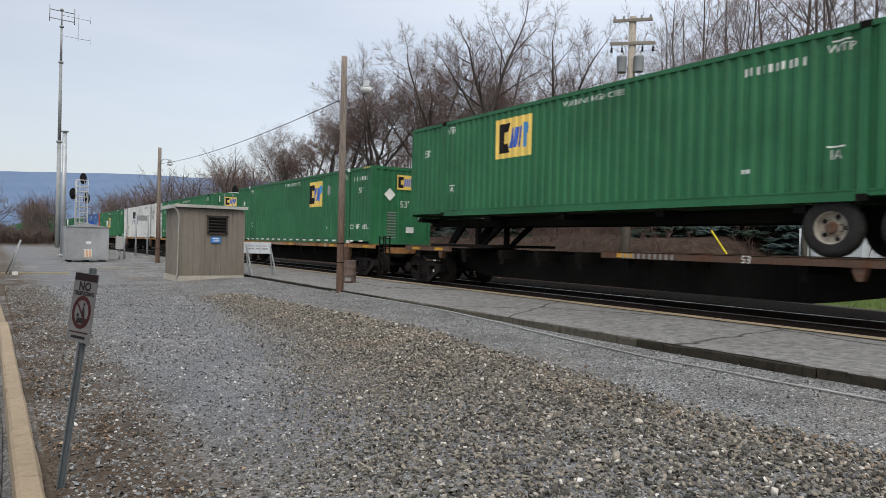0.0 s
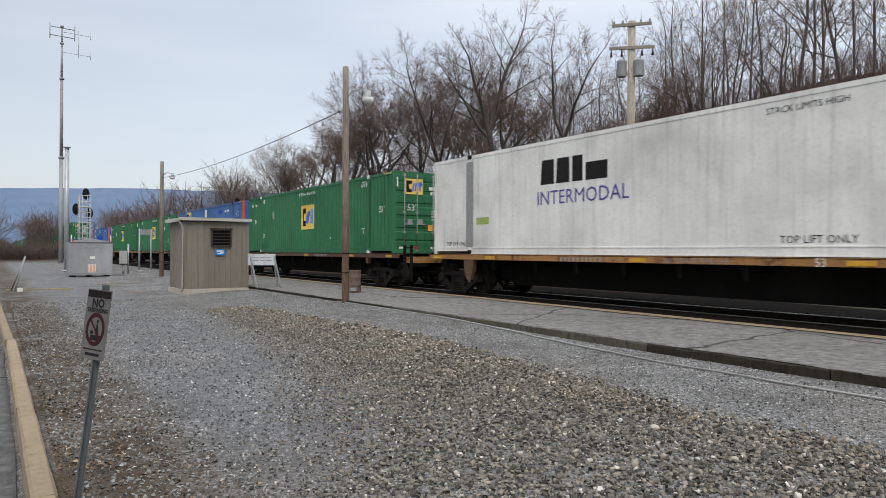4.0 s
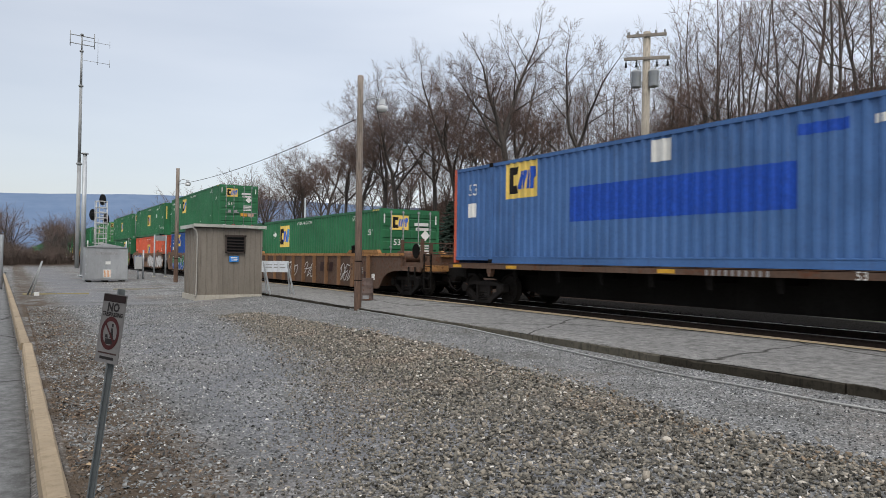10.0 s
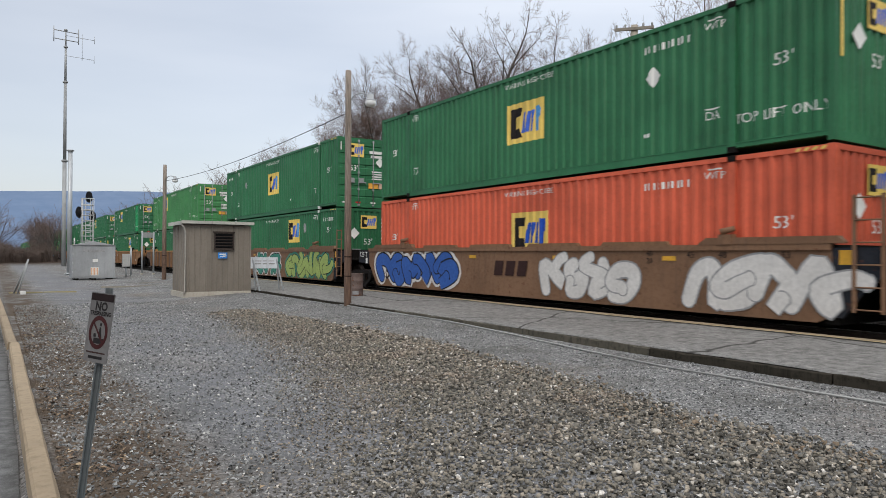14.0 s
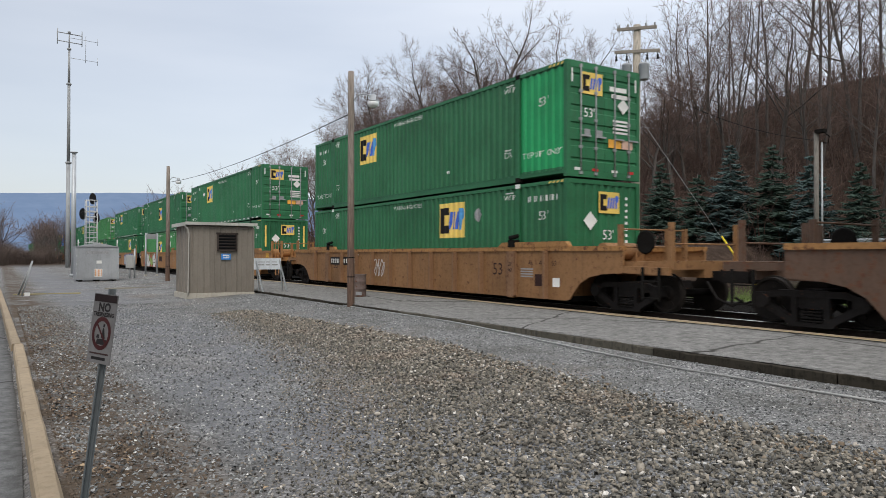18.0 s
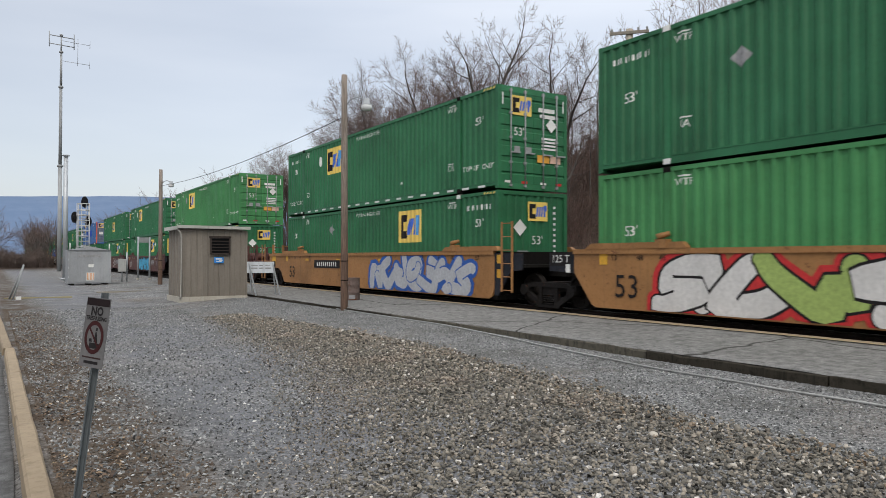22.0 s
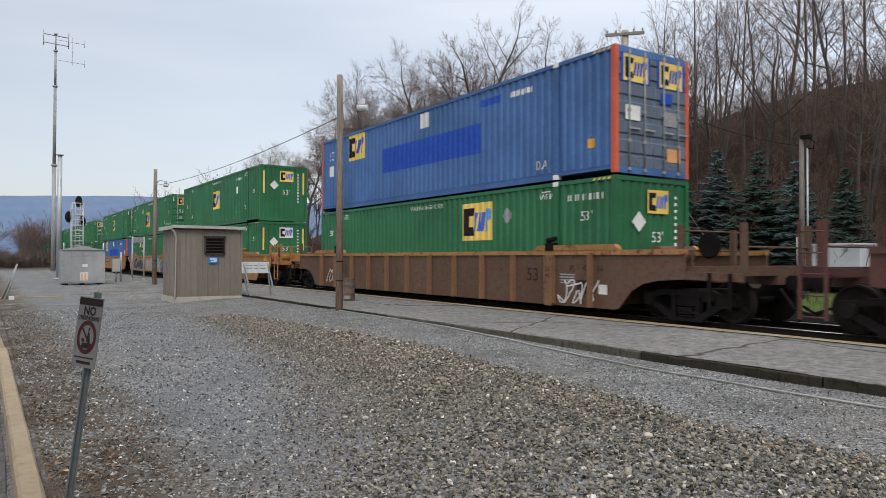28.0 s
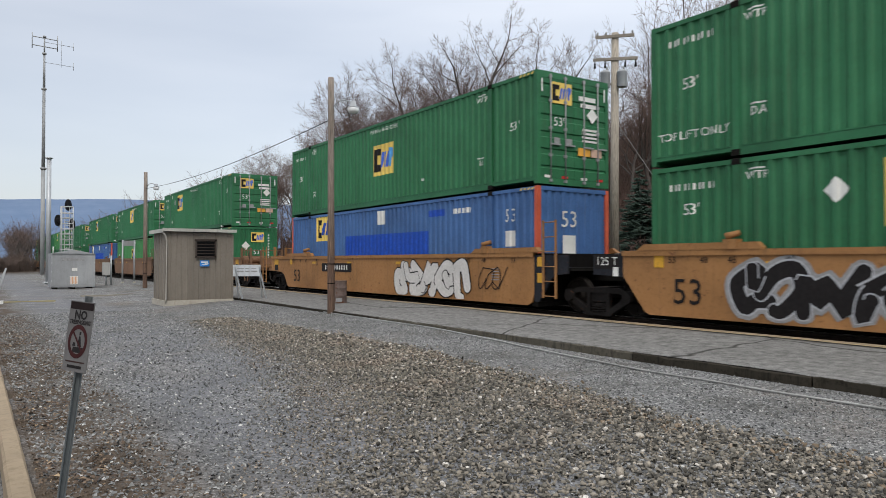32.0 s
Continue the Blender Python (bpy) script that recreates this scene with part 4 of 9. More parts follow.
def make_shed():
    X, Y0, Y1, D = -25.95, 5.70, 8.10, 2.05
    root = base("equipment_shed", "small taupe steel-clad shed with a pale flat roof", "shed", pose(X, Y0, -0.42))
    W, H = Y1 - Y0, 2.72
    bm = BM()
    box(bm, -D - 0.03, 0.03, -0.03, W + 0.03, -0.2, 0.27)
    part("foundation", bm, concrete, root, "pale concrete base")
    bm = BM()
    box(bm, -D + 0.03, -0.03, 0.03, W - 0.03, 0.275, H)
    part("wall_core", bm, shed_brown, root)
    # ribbed cladding sheets, each with standing seams
    def sheet(w, h):
        b = BM()
        n = 4
        prof = []
        for k in range(n):
            u = w * k / n
            prof += [(u + 0.004, 0.0), (u + w / n * 0.80, 0.0), (u + w / n * 0.84, 0.022), (u + w / n * 0.96, 0.022)]
        prof.append((w - 0.002, 0.0))
        lo = [b.verts.new((0, u, 0)) for u, v in prof]
        for q, (u, v) in zip(lo, prof):
            q.co.x = v
        hi = [b.verts.new((v, u, h)) for u, v in prof]
        for i in range(len(prof) - 1):
            b.faces.new((lo[i], lo[i + 1], hi[i + 1], hi[i]))
        return build("cladding", shed_brown, b)
    s = sheet(W / 3, H - 0.27)
    for k in range(3):
        part("cladding_sheet", s, None, root, m=pose(-0.026, k * W / 3, 0.272))
    s2 = sheet(D / 2, H - 0.27)
    for k in range(2):
        part("cladding_sheet", s2, None, root, m=pose(-D + k * D / 2 + D / 2, 0.026, 0.272, 0, 0, -90) @ pose(0, -D / 2, 0))
        part("cladding_sheet", s2, None, root, m=pose(-D / 2 * k, W - 0.026, 0.272, 0, 0, 90))
    for y in (0.0, W):
        bm = BM()
        box(bm, -0.06, 0.008, y - 0.03, y + 0.03, 0.28, H - 0.02)
        part("corner_trim", bm, shed_brown, root)
    bm = BM()
    prism(bm, [(-D - 0.10, H + 0.02), (0.10, H + 0.05), (0.10, H + 0.13), (-D - 0.10, H + 0.10)], -0.10, W + 0.10)
    r = part("roof", bm, roof_pale, root, "flat pale grey-green metal roof")
    bm = BM()
    box(bm, 0.10, 0.13, -0.12, W + 0.11, H + 0.03, H + 0.14)
    box(bm, -D - 0.11, 0.098, -0.13, -0.10, H - 0.01, H + 0.12)
    part("fascia", bm, roof_pale, r)
    # downpipe on the corner
    bm = BM()
    pipe(bm, [(0.05, -0.12, H), (0.045, -0.02, H - 0.12), (0.045, 0.02, H - 0.3), (0.045, 0.02, 0.35), (0.09, -0.02, 0.22)], 0.032, 8)
    part("downpipe", bm, painted("pale downpipe", (0.38, 0.36, 0.32), 0.5), root)
    # louvred vent
    vent = part("vent", None or _vent_frame(), None, root, "black louvred vent", pose(0.012, 1.40, 2.14))
    for k in range(5):
        bm = BM()
        box(bm, 0.0, 0.012, -0.31, 0.31, -0.045, 0.045)
        part("louvre", bm, black_paint, vent, m=pose(0.03, 0, -0.225 + 0.112 * k, 0, 35, 0))
    # small blue notice
    bm = BM()
    box(bm, 0.0, 0.006, -0.17, 0.17, -0.11, 0.11)
    nt = part("notice", bm, painted("blue enamel", (0.03, 0.22, 0.62), 0.4, amount=0.15), root, "small blue notice with white print", pose(0.03, 1.36, 1.60))
    bm = BM()
    for y0, y1, z0, z1 in ((-0.12, 0.12, 0.02, 0.07), (-0.10, 0.10, -0.06, -0.03), (0.0, 0.14, -0.025, 0.0)):
        bm.faces.new([bm.verts.new((0.009, a, b)) for a, b in ((y0, z0), (y1, z0), (y1, z1), (y0, z1))])
    part("lettering", bm, decal_white, nt)


def _vent_frame():
    bm = BM()
    box(bm, 0.0, 0.012, -0.36, 0.36, -0.31, 0.31)
    for a in ((-0.37, -0.32, -0.32, 0.32), (0.32, 0.37, -0.32, 0.32), (-0.37, 0.37, -0.33, -0.28), (-0.40, 0.40, 0.28, 0.35)):
        box(bm, 0.012, 0.06, a[0], a[1], a[2], a[3])
    return build("vent", painted("dark bronze trim", (0.05, 0.04, 0.035), 0.5), bm)


make_shed()


def make_lamp_pole(x, y, h, lean, label, wide=0.108):
    z0 = gz(x, y) - 0.15
    root = base("lamp_pole", label, "lamp post", pose(x, y, z0, lean[0], lean[1], 0), "lamp poles")
    bm = BM()
    H = h - z0
    n = 12
    rings = []
    for k in range(9):
        f = k / 8
        r = wide * (1 - 0.24 * f)
        rings.append([bm.verts.new((r * (1 + 0.05 * noise.noise((i, k * 0.6, x))) * math.cos(2 * math.pi * i / n), r * math.sin(2 * math.pi * i / n), H * f)) for i in range(n)])
    for a, b in zip(rings, rings[1:]):
        for i in range(n):
            bm.faces.new((a[i], a[(i + 1) % n], b[(i + 1) % n], b[i])).smooth = True
    bm.faces.new(rings[-1])
    part("pole", bm, wood_pole, root, "weathered timber pole, reddish at the foot")
    for zz in (1.0, 1.55):
        bm = BM()
        lathe(bm, [(wide * 0.985, 0), (wide * 1.0, 0.0), (wide * 1.0, 0.025), (wide * 0.97, 0.025)], 14)
        part("strap", bm, steel_dark, root, m=pose(0, 0, zz))
    # arm and lamp, reaching to the platform
    zl = H - 0.95
    bm = BM()
    pts = [(0.05, 0.05, zl + 0.10), (0.14, 0.15, zl + 0.26), (0.26, 0.28, zl + 0.30), (0.42, 0.46, zl + 0.22)]
    pipe(bm, [Vector(p) * 1.0 for p in pts], 0.022, 8)
    part("arm", bm, galv, root, "curved galvanised arm")
    bm = BM()
    lathe(bm, [(0.05, 0.22), (0.11, 0.20), (0.115, 0.02), (0.19, 0.0), (0.215, -0.04)][::-1], 18)
    lamp = part("lamp_head", bm, galv, root, "grey lamp housing", pose(0.44, 0.48, zl + 0.09) @ Matrix.Scale(0.8, 4))
    bm = BM()
    lathe(bm, [(0.06, -0.235), (0.15, -0.215), (0.19, -0.16), (0.205, -0.045)], 18)
    part("lamp_globe", bm, lamp_glass, lamp, "white glass globe, unlit")
    return root


make_lamp_pole(-18.07, 8.46, 6.50, (0.35, 0.35), "weathered timber pole with a curved arm and round white lamp")
make_lamp_pole(-42.9, 8.3, 6.45, (0, 0), "further timber lamp pole with a small white lamp beyond the shed", 0.13)


def make_wire(name, a, b, sag, label, r=0.012):
    bm = BM()
    a, b = Vector(a), Vector(b)
    pts = []
    for k in range(25):
        f = k / 24
        p = a.lerp(b, f)
        p.z -= sag * 4 * f * (1 - f)
        pts.append(p)
    hose(bm, pts, r, 5)
    tagged(new(name, build(name, black_paint, bm)), label, "cable", "overhead cables")


make_wire("cable", (-18.0, 8.5, 5.35), (-42.9, 8.3, 5.5), 0.30, "thin black cable strung between the two lamp poles")
make_wire("cable", (-20.2, 22.6, 8.9), (-14.37, 26.0, 5.64), 0.5, "thin black cable from the utility pole to the yard lamp")


def make_bin():
    root = base("litter_drum", "rusty brown steel drum standing on the platform", "litter bin", pose(-20.4, 9.85, plat(9.85) + 0.008) @ Matrix.Scale(0.82, 4))
    bm = BM()
    rings = [(0.285, 0.0), (0.29, 0.02), (0.28, 0.05), (0.28, 0.28), (0.292, 0.30), (0.28, 0.32), (0.28, 0.58), (0.292, 0.60), (0.28, 0.62), (0.28, 0.84), (0.295, 0.87), (0.295, 0.88), (0.27, 0.88), (0.27, 0.5)]
    lathe(bm, rings, 20)
    part("drum", bm, brick_rust, root)
    bm = BM()
    prism(bm, [(-0.12, 0.06), (0.12, 0.06), (0.12, 0.20), (-0.12, 0.20)], -0.290, -0.286)
    part("sticker", bm, decal_grey, root, "faded grey sticker", pose(0, 0, 0, 0, 0, 60))


make_bin()


def make_barricade(x, y, z, width, h, splay, turn, label, plank=0.42):
    """A folding barricade: a printed board on two splayed steel legs."""
    root = base("barricade", label, "barricade", pose(x, y, z, 0, 0, turn))
    for s in (-1, 1):
        for side in (-1, 1):
            bm = BM()
            top = Vector((0.02 * side, s * (width / 2 - 0.06), h))
            foot = Vector((splay * side, s * (width / 2 - 0.06) + 0.22, 0.0))
            d = foot - top
            q = d.to_track_quat("Z", "Y").to_matrix().to_4x4()
            box(bm, -0.022, 0.022, -0.022, 0.022, 0, d.length, Matrix.Translation(top) @ q)
            part("leg", bm, galv, root)
    bm = BM()
    box(bm, 0.03, 0.055, -width / 2, width / 2, h - plank, h + 0.02)
    b = part("board", bm, painted("white board paint", (0.55, 0.58, 0.60), 0.6, (0.2, 0.2, 0.2), 0.4), root, "faded white board")
    bm = BM()
    for k, (a, c) in enumerate(((-0.36, -0.12), (-0.06, 0.10), (0.16, 0.38))):
        zz = h - plank * 0.62
        bm.faces.new([bm.verts.new((0.0585, u * width, v)) for u, v in ((a, zz), (c, zz), (c, zz + 0.05), (a, zz + 0.05))])
        zz += 0.11
        bm.faces.new([bm.verts.new((0.0585, u * width, v)) for u, v in ((a, zz), (c * 0.9, zz), (c * 0.9, zz + 0.035), (a, zz + 0.035))])
    part("lettering", bm, decal_grey, b, "grey print too faint to read")
    return root


make_barricade(-25.3, 8.42, gz(-25.3, 8.4) + 0.12, 1.0, 1.22, 0.32, -6, "white-boarded barricade on splayed steel legs at the end of the platform", 0.40)


def make_gate_bar():
    """A hinged bar leaning by the yellow line across the drive."""
    root = base("barrier_bar", "grey folding barrier leaning beside the gravel drive", "barrier", pose(-31.7, 0.72, gz(-31.7, 0.72)))
    for k, off in enumerate((0.0, -0.55)):
        bm = BM()
        tube(bm, (off, off * 0.2, -0.03), (off * 0.3 + 0.20, 0.36, 1.36), 0.035, 0.03, 8)
        part("leg", bm, galv_dull, root)
    bm = BM()
    box(bm, -0.12, 0.12, -0.06, 0.12, 0.0, 0.12)
    part("weight", bm, decal_white, root, "white ballast block", pose(0.15, 0.16, 0.0))
    ob = base("drive_stop", "low yellow-painted timber laid across the drive", "timber", pose(-32.4, 0.45, gz(-32.4, 1) - 0.02, 0, 0, 88))
    for k in range(2):
        bm = BM()
        box(bm, 0.0, 1.18, -0.05, 0.05, 0.0, 0.07)
        part("beam", bm, painted("worn yellow timber paint", (0.34, 0.29, 0.15), 0.8, (0.2, 0.18, 0.14), 0.8), ob, m=pose(k * 1.2, 0, 0))


make_gate_bar()


def make_low_timber():
    root = base("low_timber", "pale weathered timber lying in the gravel by the shed", "timber", pose(-35.77, 4.14, gz(-35.77, 4.14) - 0.03, 0, 0, 92.1))
    n = max(1, round(3.07 / 2.4))
    for k in range(n):
        bm = BM()
        ln = 3.07 / n
        box(bm, k * ln, (k + 1) * ln - 0.02, -0.06, 0.06, 0.0, 0.10)
        part("beam", bm, wood("bleached ground timber", (0.27, 0.245, 0.20), (1.0, 12, 12)), root)


make_low_timber()


def make_bollard(x, y, h, r, label, name="bollard", material=None):
    root = base(name, label, "post", pose(x, y, gz(x, y) - 0.05), "steel posts")
    bm = BM()
    lathe(bm, [(r, 0), (r, h + 0.05), (r * 0.9, h + 0.07), (r * 0.3, h + 0.085)], 12)
    part("tube", bm, material or galv, root)
    return root


make_bollard(-38.2, -0.35, 2.55, 0.075, "tall galvanised post at the edge of the car park")


def make_cabinet():
    X, Y0, Y1 = -46.5, 3.70, 6.05
    W, D, H = Y1 - Y0, 1.7, 2.12
    root = base("signal_cabinet", "grey steel railway equipment cabinet with a low gabled top on skids", "cabinet", pose(X, Y0 + 0.12, gz(X, 5) - 0.02))
    for k in range(3):
        bm = BM()
        box(bm, -D, 0.04, 0.15 + k * (W - 0.5) / 2, 0.35 + k * (W - 0.5) / 2, 0, 0.13)
        part("skid", bm, steel_dark, root)
    bm = BM()
    box(bm, -D, 0, 0, W, 0.13, H)
    part("body", bm, cabinet_grey, root)
    for k in range(2):
        bm = BM()
        box(bm, 0.0, 0.025, 0.03 + k * W / 2, W / 2 - 0.02 + k * W / 2, 0.2, H - 0.12)
        d = part("door", bm, cabinet_grey, root)
        for zz in (0.45, 1.0, 1.5):
            bm = BM()
            tube(bm, (0.035, (0.04 if k == 0 else W - 0.04), zz), (0.035, (0.04 if k == 0 else W - 0.04), zz + 0.12), 0.02, 0.02, 8)
            part("hinge", bm, galv, d)
    bm = BM()
    prism(bm, [(0, H), (W / 2, H + 0.24), (W, H)], -0.06, D + 0.05)
    part("roof", bm, cabinet_grey, root, "", pose(0, 0, 0, 0, 0, 90) @ pose(0, 0, 0))
    for y0, y1, z0, z1, mt, lb in ((1.10, 1.38, 1.10, 1.28, decal_white, "white label"), (1.00, 1.42, 0.30, 0.78, decal_white, "white notice with orange bars"), (0.55, 1.75, 1.70, 1.85, decal_grey, "grey vent strip")):
        bm = BM()
        box(bm, 0.026, 0.034, y0, y1, z0, z1)
        q = part("notice", bm, mt, root, lb)
        if mt == decal_white and z0 < 1:
            bm = BM()
            for k in range(5):
                bm.faces.new([bm.verts.new((0.037, a, b)) for a, b in ((1.03 + k * 0.078, 0.33), (1.07 + k * 0.078, 0.33), (1.07 + k * 0.078, 0.75), (1.03 + k * 0.078, 0.75))])
            part("stripe", bm, painted("orange bars", (0.65, 0.30, 0.12), 0.6), q)
    for y in (0.12, W - 0.1):
        bm = BM()
        tube(bm, (-0.1, y, H), (-0.1, y, H + 0.42), 0.035, 0.035, 8)
        part("vent_pipe", bm, decal_white, root, "white vent pipe")


make_cabinet()


def make_meter_box():
    x, y = -49.8, 7.35
    root = base("meter_box", "small grey steel box mounted on two posts", "utility box", pose(x, y, gz(x, y) - 0.05))
    bm = BM()
    box(bm, -0.2, 0.2, -0.32, 0.12, 0.70, 1.55)
    b = part("box", bm, painted("light grey box paint", (0.42, 0.42, 0.40), 0.5, amount=0.3), root)
    bm = BM()
    box(bm, 0.2, 0.215, -0.30, 0.10, 0.73, 1.52)
    part("door", bm, painted("light grey door paint", (0.45, 0.45, 0.43), 0.5, amount=0.3), b)
    for yy, h in ((-0.1, 0.75), (0.20, 2.0)):
        bm = BM()
        tube(bm, (0, yy, 0), (0, yy, h), 0.055, 0.055, 10)
        part("post", bm, galv, root)


make_meter_box()


def make_goalpost():
    root = base("goalpost", "pale steel goalpost of two pipes beside the track", "goalpost", pose(-53.8, 8.9, gz(-53.8, 8.9) - 0.05))
    for yy in (0, 0.78):
        bm = BM()
        tube(bm, (0, yy, 0), (0, yy, 3.15), 0.065, 0.06, 10)
        part("post", bm, galv, root)
        bm = BM()
        lathe(bm, [(0.10, 0.0), (0.10, 0.10), (0.07, 0.12)], 10)
        part("collar", bm, concrete, root, m=pose(0, yy, 0.03))
    bm = BM()
    box(bm, -0.02, 0.02, 0.02, 0.76, 2.72, 3.10)
    part("panel", bm, galv_dull, root, "grey panel between the posts")


make_goalpost()


signal_white = painted("pale aluminium paint", (0.58, 0.58, 0.57), 0.5, (0.25, 0.24, 0.22), 0.25)


def signal_head(parent, m, face=1):
    """A round black backboard with a hooded lens, facing +x or -x."""
    bm = BM()
    n = 22
    a = [bm.verts.new((0, 0.33 * math.cos(2 * math.pi * i / n), 0.33 * math.sin(2 * math.pi * i / n) * 1.35)) for i in range(n)]
    b = [bm.verts.new((0.03, v.co.y, v.co.z)) for v in a]
    bm.faces.new(a[::-1])
    bm.faces.new(b)
    for i in range(n):
        bm.faces.new((a[i], a[(i + 1) % n], b[(i + 1) % n], b[i]))
    head = part("signal_head", bm, black_paint, parent, "round black signal backboard", m)
    bm = BM()
    tube(bm, (0.03, 0, 0), (0.30, 0, 0.0), 0.13, 0.13, 14)
    part("hood", bm, black_paint, head)
    bm = BM()
    tube(bm, (-0.22, 0, 0), (-0.0, 0, 0), 0.15, 0.19, 12)
    part("lamp_case", bm, black_paint, head)


def make_signal(x, y, top, label, side=True):
    z0 = gz(x, y)
    H = top - z0
    root = base("railway_signal", label, "railway signal", pose(x, y, z0) @ Matrix.Diagonal((1, 0.74, 1, 1)))
    bm = BM()
    tube(bm, (0, 0, 0), (0, 0, H - 0.1), 0.085, 0.07, 10)
    part("mast", bm, galv, root)
    for yy in (0.28, 0.72):
        bm = BM()
        box(bm, 0.05, 0.10, yy - 0.03, yy + 0.03, 0.2, H - 0.1)
        part("ladder_rail", bm, signal_white, root)
    zz = 0.5
    while zz < H - 0.4:
        bm = BM()
        tube(bm, (0.07, 0.28, zz), (0.07, 0.72, zz), 0.034, 0.034, 6)
        part("rung", bm, signal_white, root)
        zz += 0.3
    for zz in (H - 4.6, H - 4.2, H - 3.8, H - 3.4, H - 3.0, H - 2.6, H - 2.2, H - 1.8, H - 1.4, H - 1.0, H - 0.6, H - 0.12):
        bm = BM()
        for a, b in (((-0.05, -0.12, zz), (-0.05, 0.95, zz)), ((0.75, -0.12, zz), (0.75, 0.95, zz)), ((-0.05, -0.12, zz), (0.75, -0.12, zz)), ((-0.05, 0.95, zz), (0.75, 0.95, zz))):
            pipe(bm, [a, b], 0.034, 6)
        part("guard_rail", bm, signal_white, root)
    bm = BM()
    for yy in (-0.12, 0.95):
        for xx in (-0.05, 0.75):
            pipe(bm, [(xx, yy, 0.3), (xx, yy, H - 0.1)], 0.036, 6)
    part("cage", bm, signal_white, root, "pale pipe cage round the mast")
    signal_head(root, pose(0.05, 0.58, H + 0.05))
    if side:
        signal_head(root, pose(-0.1, -0.32, H - 1.15, 0, 0, 180))
        signal_head(root, pose(-0.1, 0.95, H - 1.45, 0, 0, 180))
    return root


make_signal(-60.0, 5.62, 5.55, "railway signal mast with a pale ladder cage and round black heads")
make_signal(-57.0, 16.45, 5.1, "second railway signal with a caged ladder across the track", False)


def make_radio_mast():
    x, y = -93.5, 6.8
    z0 = gz(x, y)
    root = base("radio_mast", "very tall slim grey radio mast with two dipole antenna frames", "radio mast", pose(x, y, z0))
    hs = [(0.0, 0.24, 0.22), (12.6, 0.19, 0.16), (22.0, 0.14, 0.11), (26.2, 0.09, 0.07)]
    tops = [12.6, 22.0, 26.2, 28.2]
    for (a, r0, r1), b in zip(hs, tops):
        bm = BM()
        tube(bm, (0, 0, a), (0, 0, b), r0, r1, 12)
        part("mast_section", bm, galv_dull, root)
        bm = BM()
        lathe(bm, [(r1 + 0.05, 0), (r1 + 0.12, 0.05), (r1 + 0.12, 0.2), (r1 + 0.03, 0.25)], 12)
        part("flange", bm, galv_dull, root, m=pose(0, 0, b - 0.2))
    # a sturdy frame at the top and a fainter one beside it
    for k, (y0, y1, top, low, rr) in enumerate(((-1.25, 1.35, 28.0, 1.0, 0.055), (1.75, 3.05, 27.5, 2.4, 0.028))):
        bm = BM()
        for zz in (top, top - low):
            tube(bm, (0, y0 if k == 0 else 0.0, zz), (0, y1, zz - 0.1), rr, rr, 6)
        for yy in (y0, y1):
            tube(bm, (0, yy, top + 0.45), (0, yy, top - (1.4 if k == 0 else low + 0.4)), rr, rr, 6)
            if k:
                break
        if k:
            for zz in (top, top - low):
                tube(bm, (0, y1, zz + 0.4), (0, y1, zz - 0.5), rr, rr, 6)
        part("antenna", bm, galv_dull if k == 0 else galv, root, "dipole antenna frame")
    # shorter pipe mast beside it
    x, y = -57.5, 4.55
    z0 = gz(x, y)
    r2 = base("pipe_mast", "plain grey pipe mast standing by the equipment cabinet", "mast", pose(x, y, z0))
    bm = BM()
    tube(bm, (0, 0, 0), (0, 0, 9.2), 0.17, 0.15, 12)
    part("mast_section", bm, galv, r2)
    for zz, s in ((9.1, 1.5), (0.05, 1.9)):
        bm = BM()
        lathe(bm, [(0.17, 0), (0.17 * s, 0.02), (0.17 * s, 0.08), (0.17, 0.12)], 12)
        part("flange", bm, galv, r2, m=pose(0, 0, zz))


make_radio_mast()

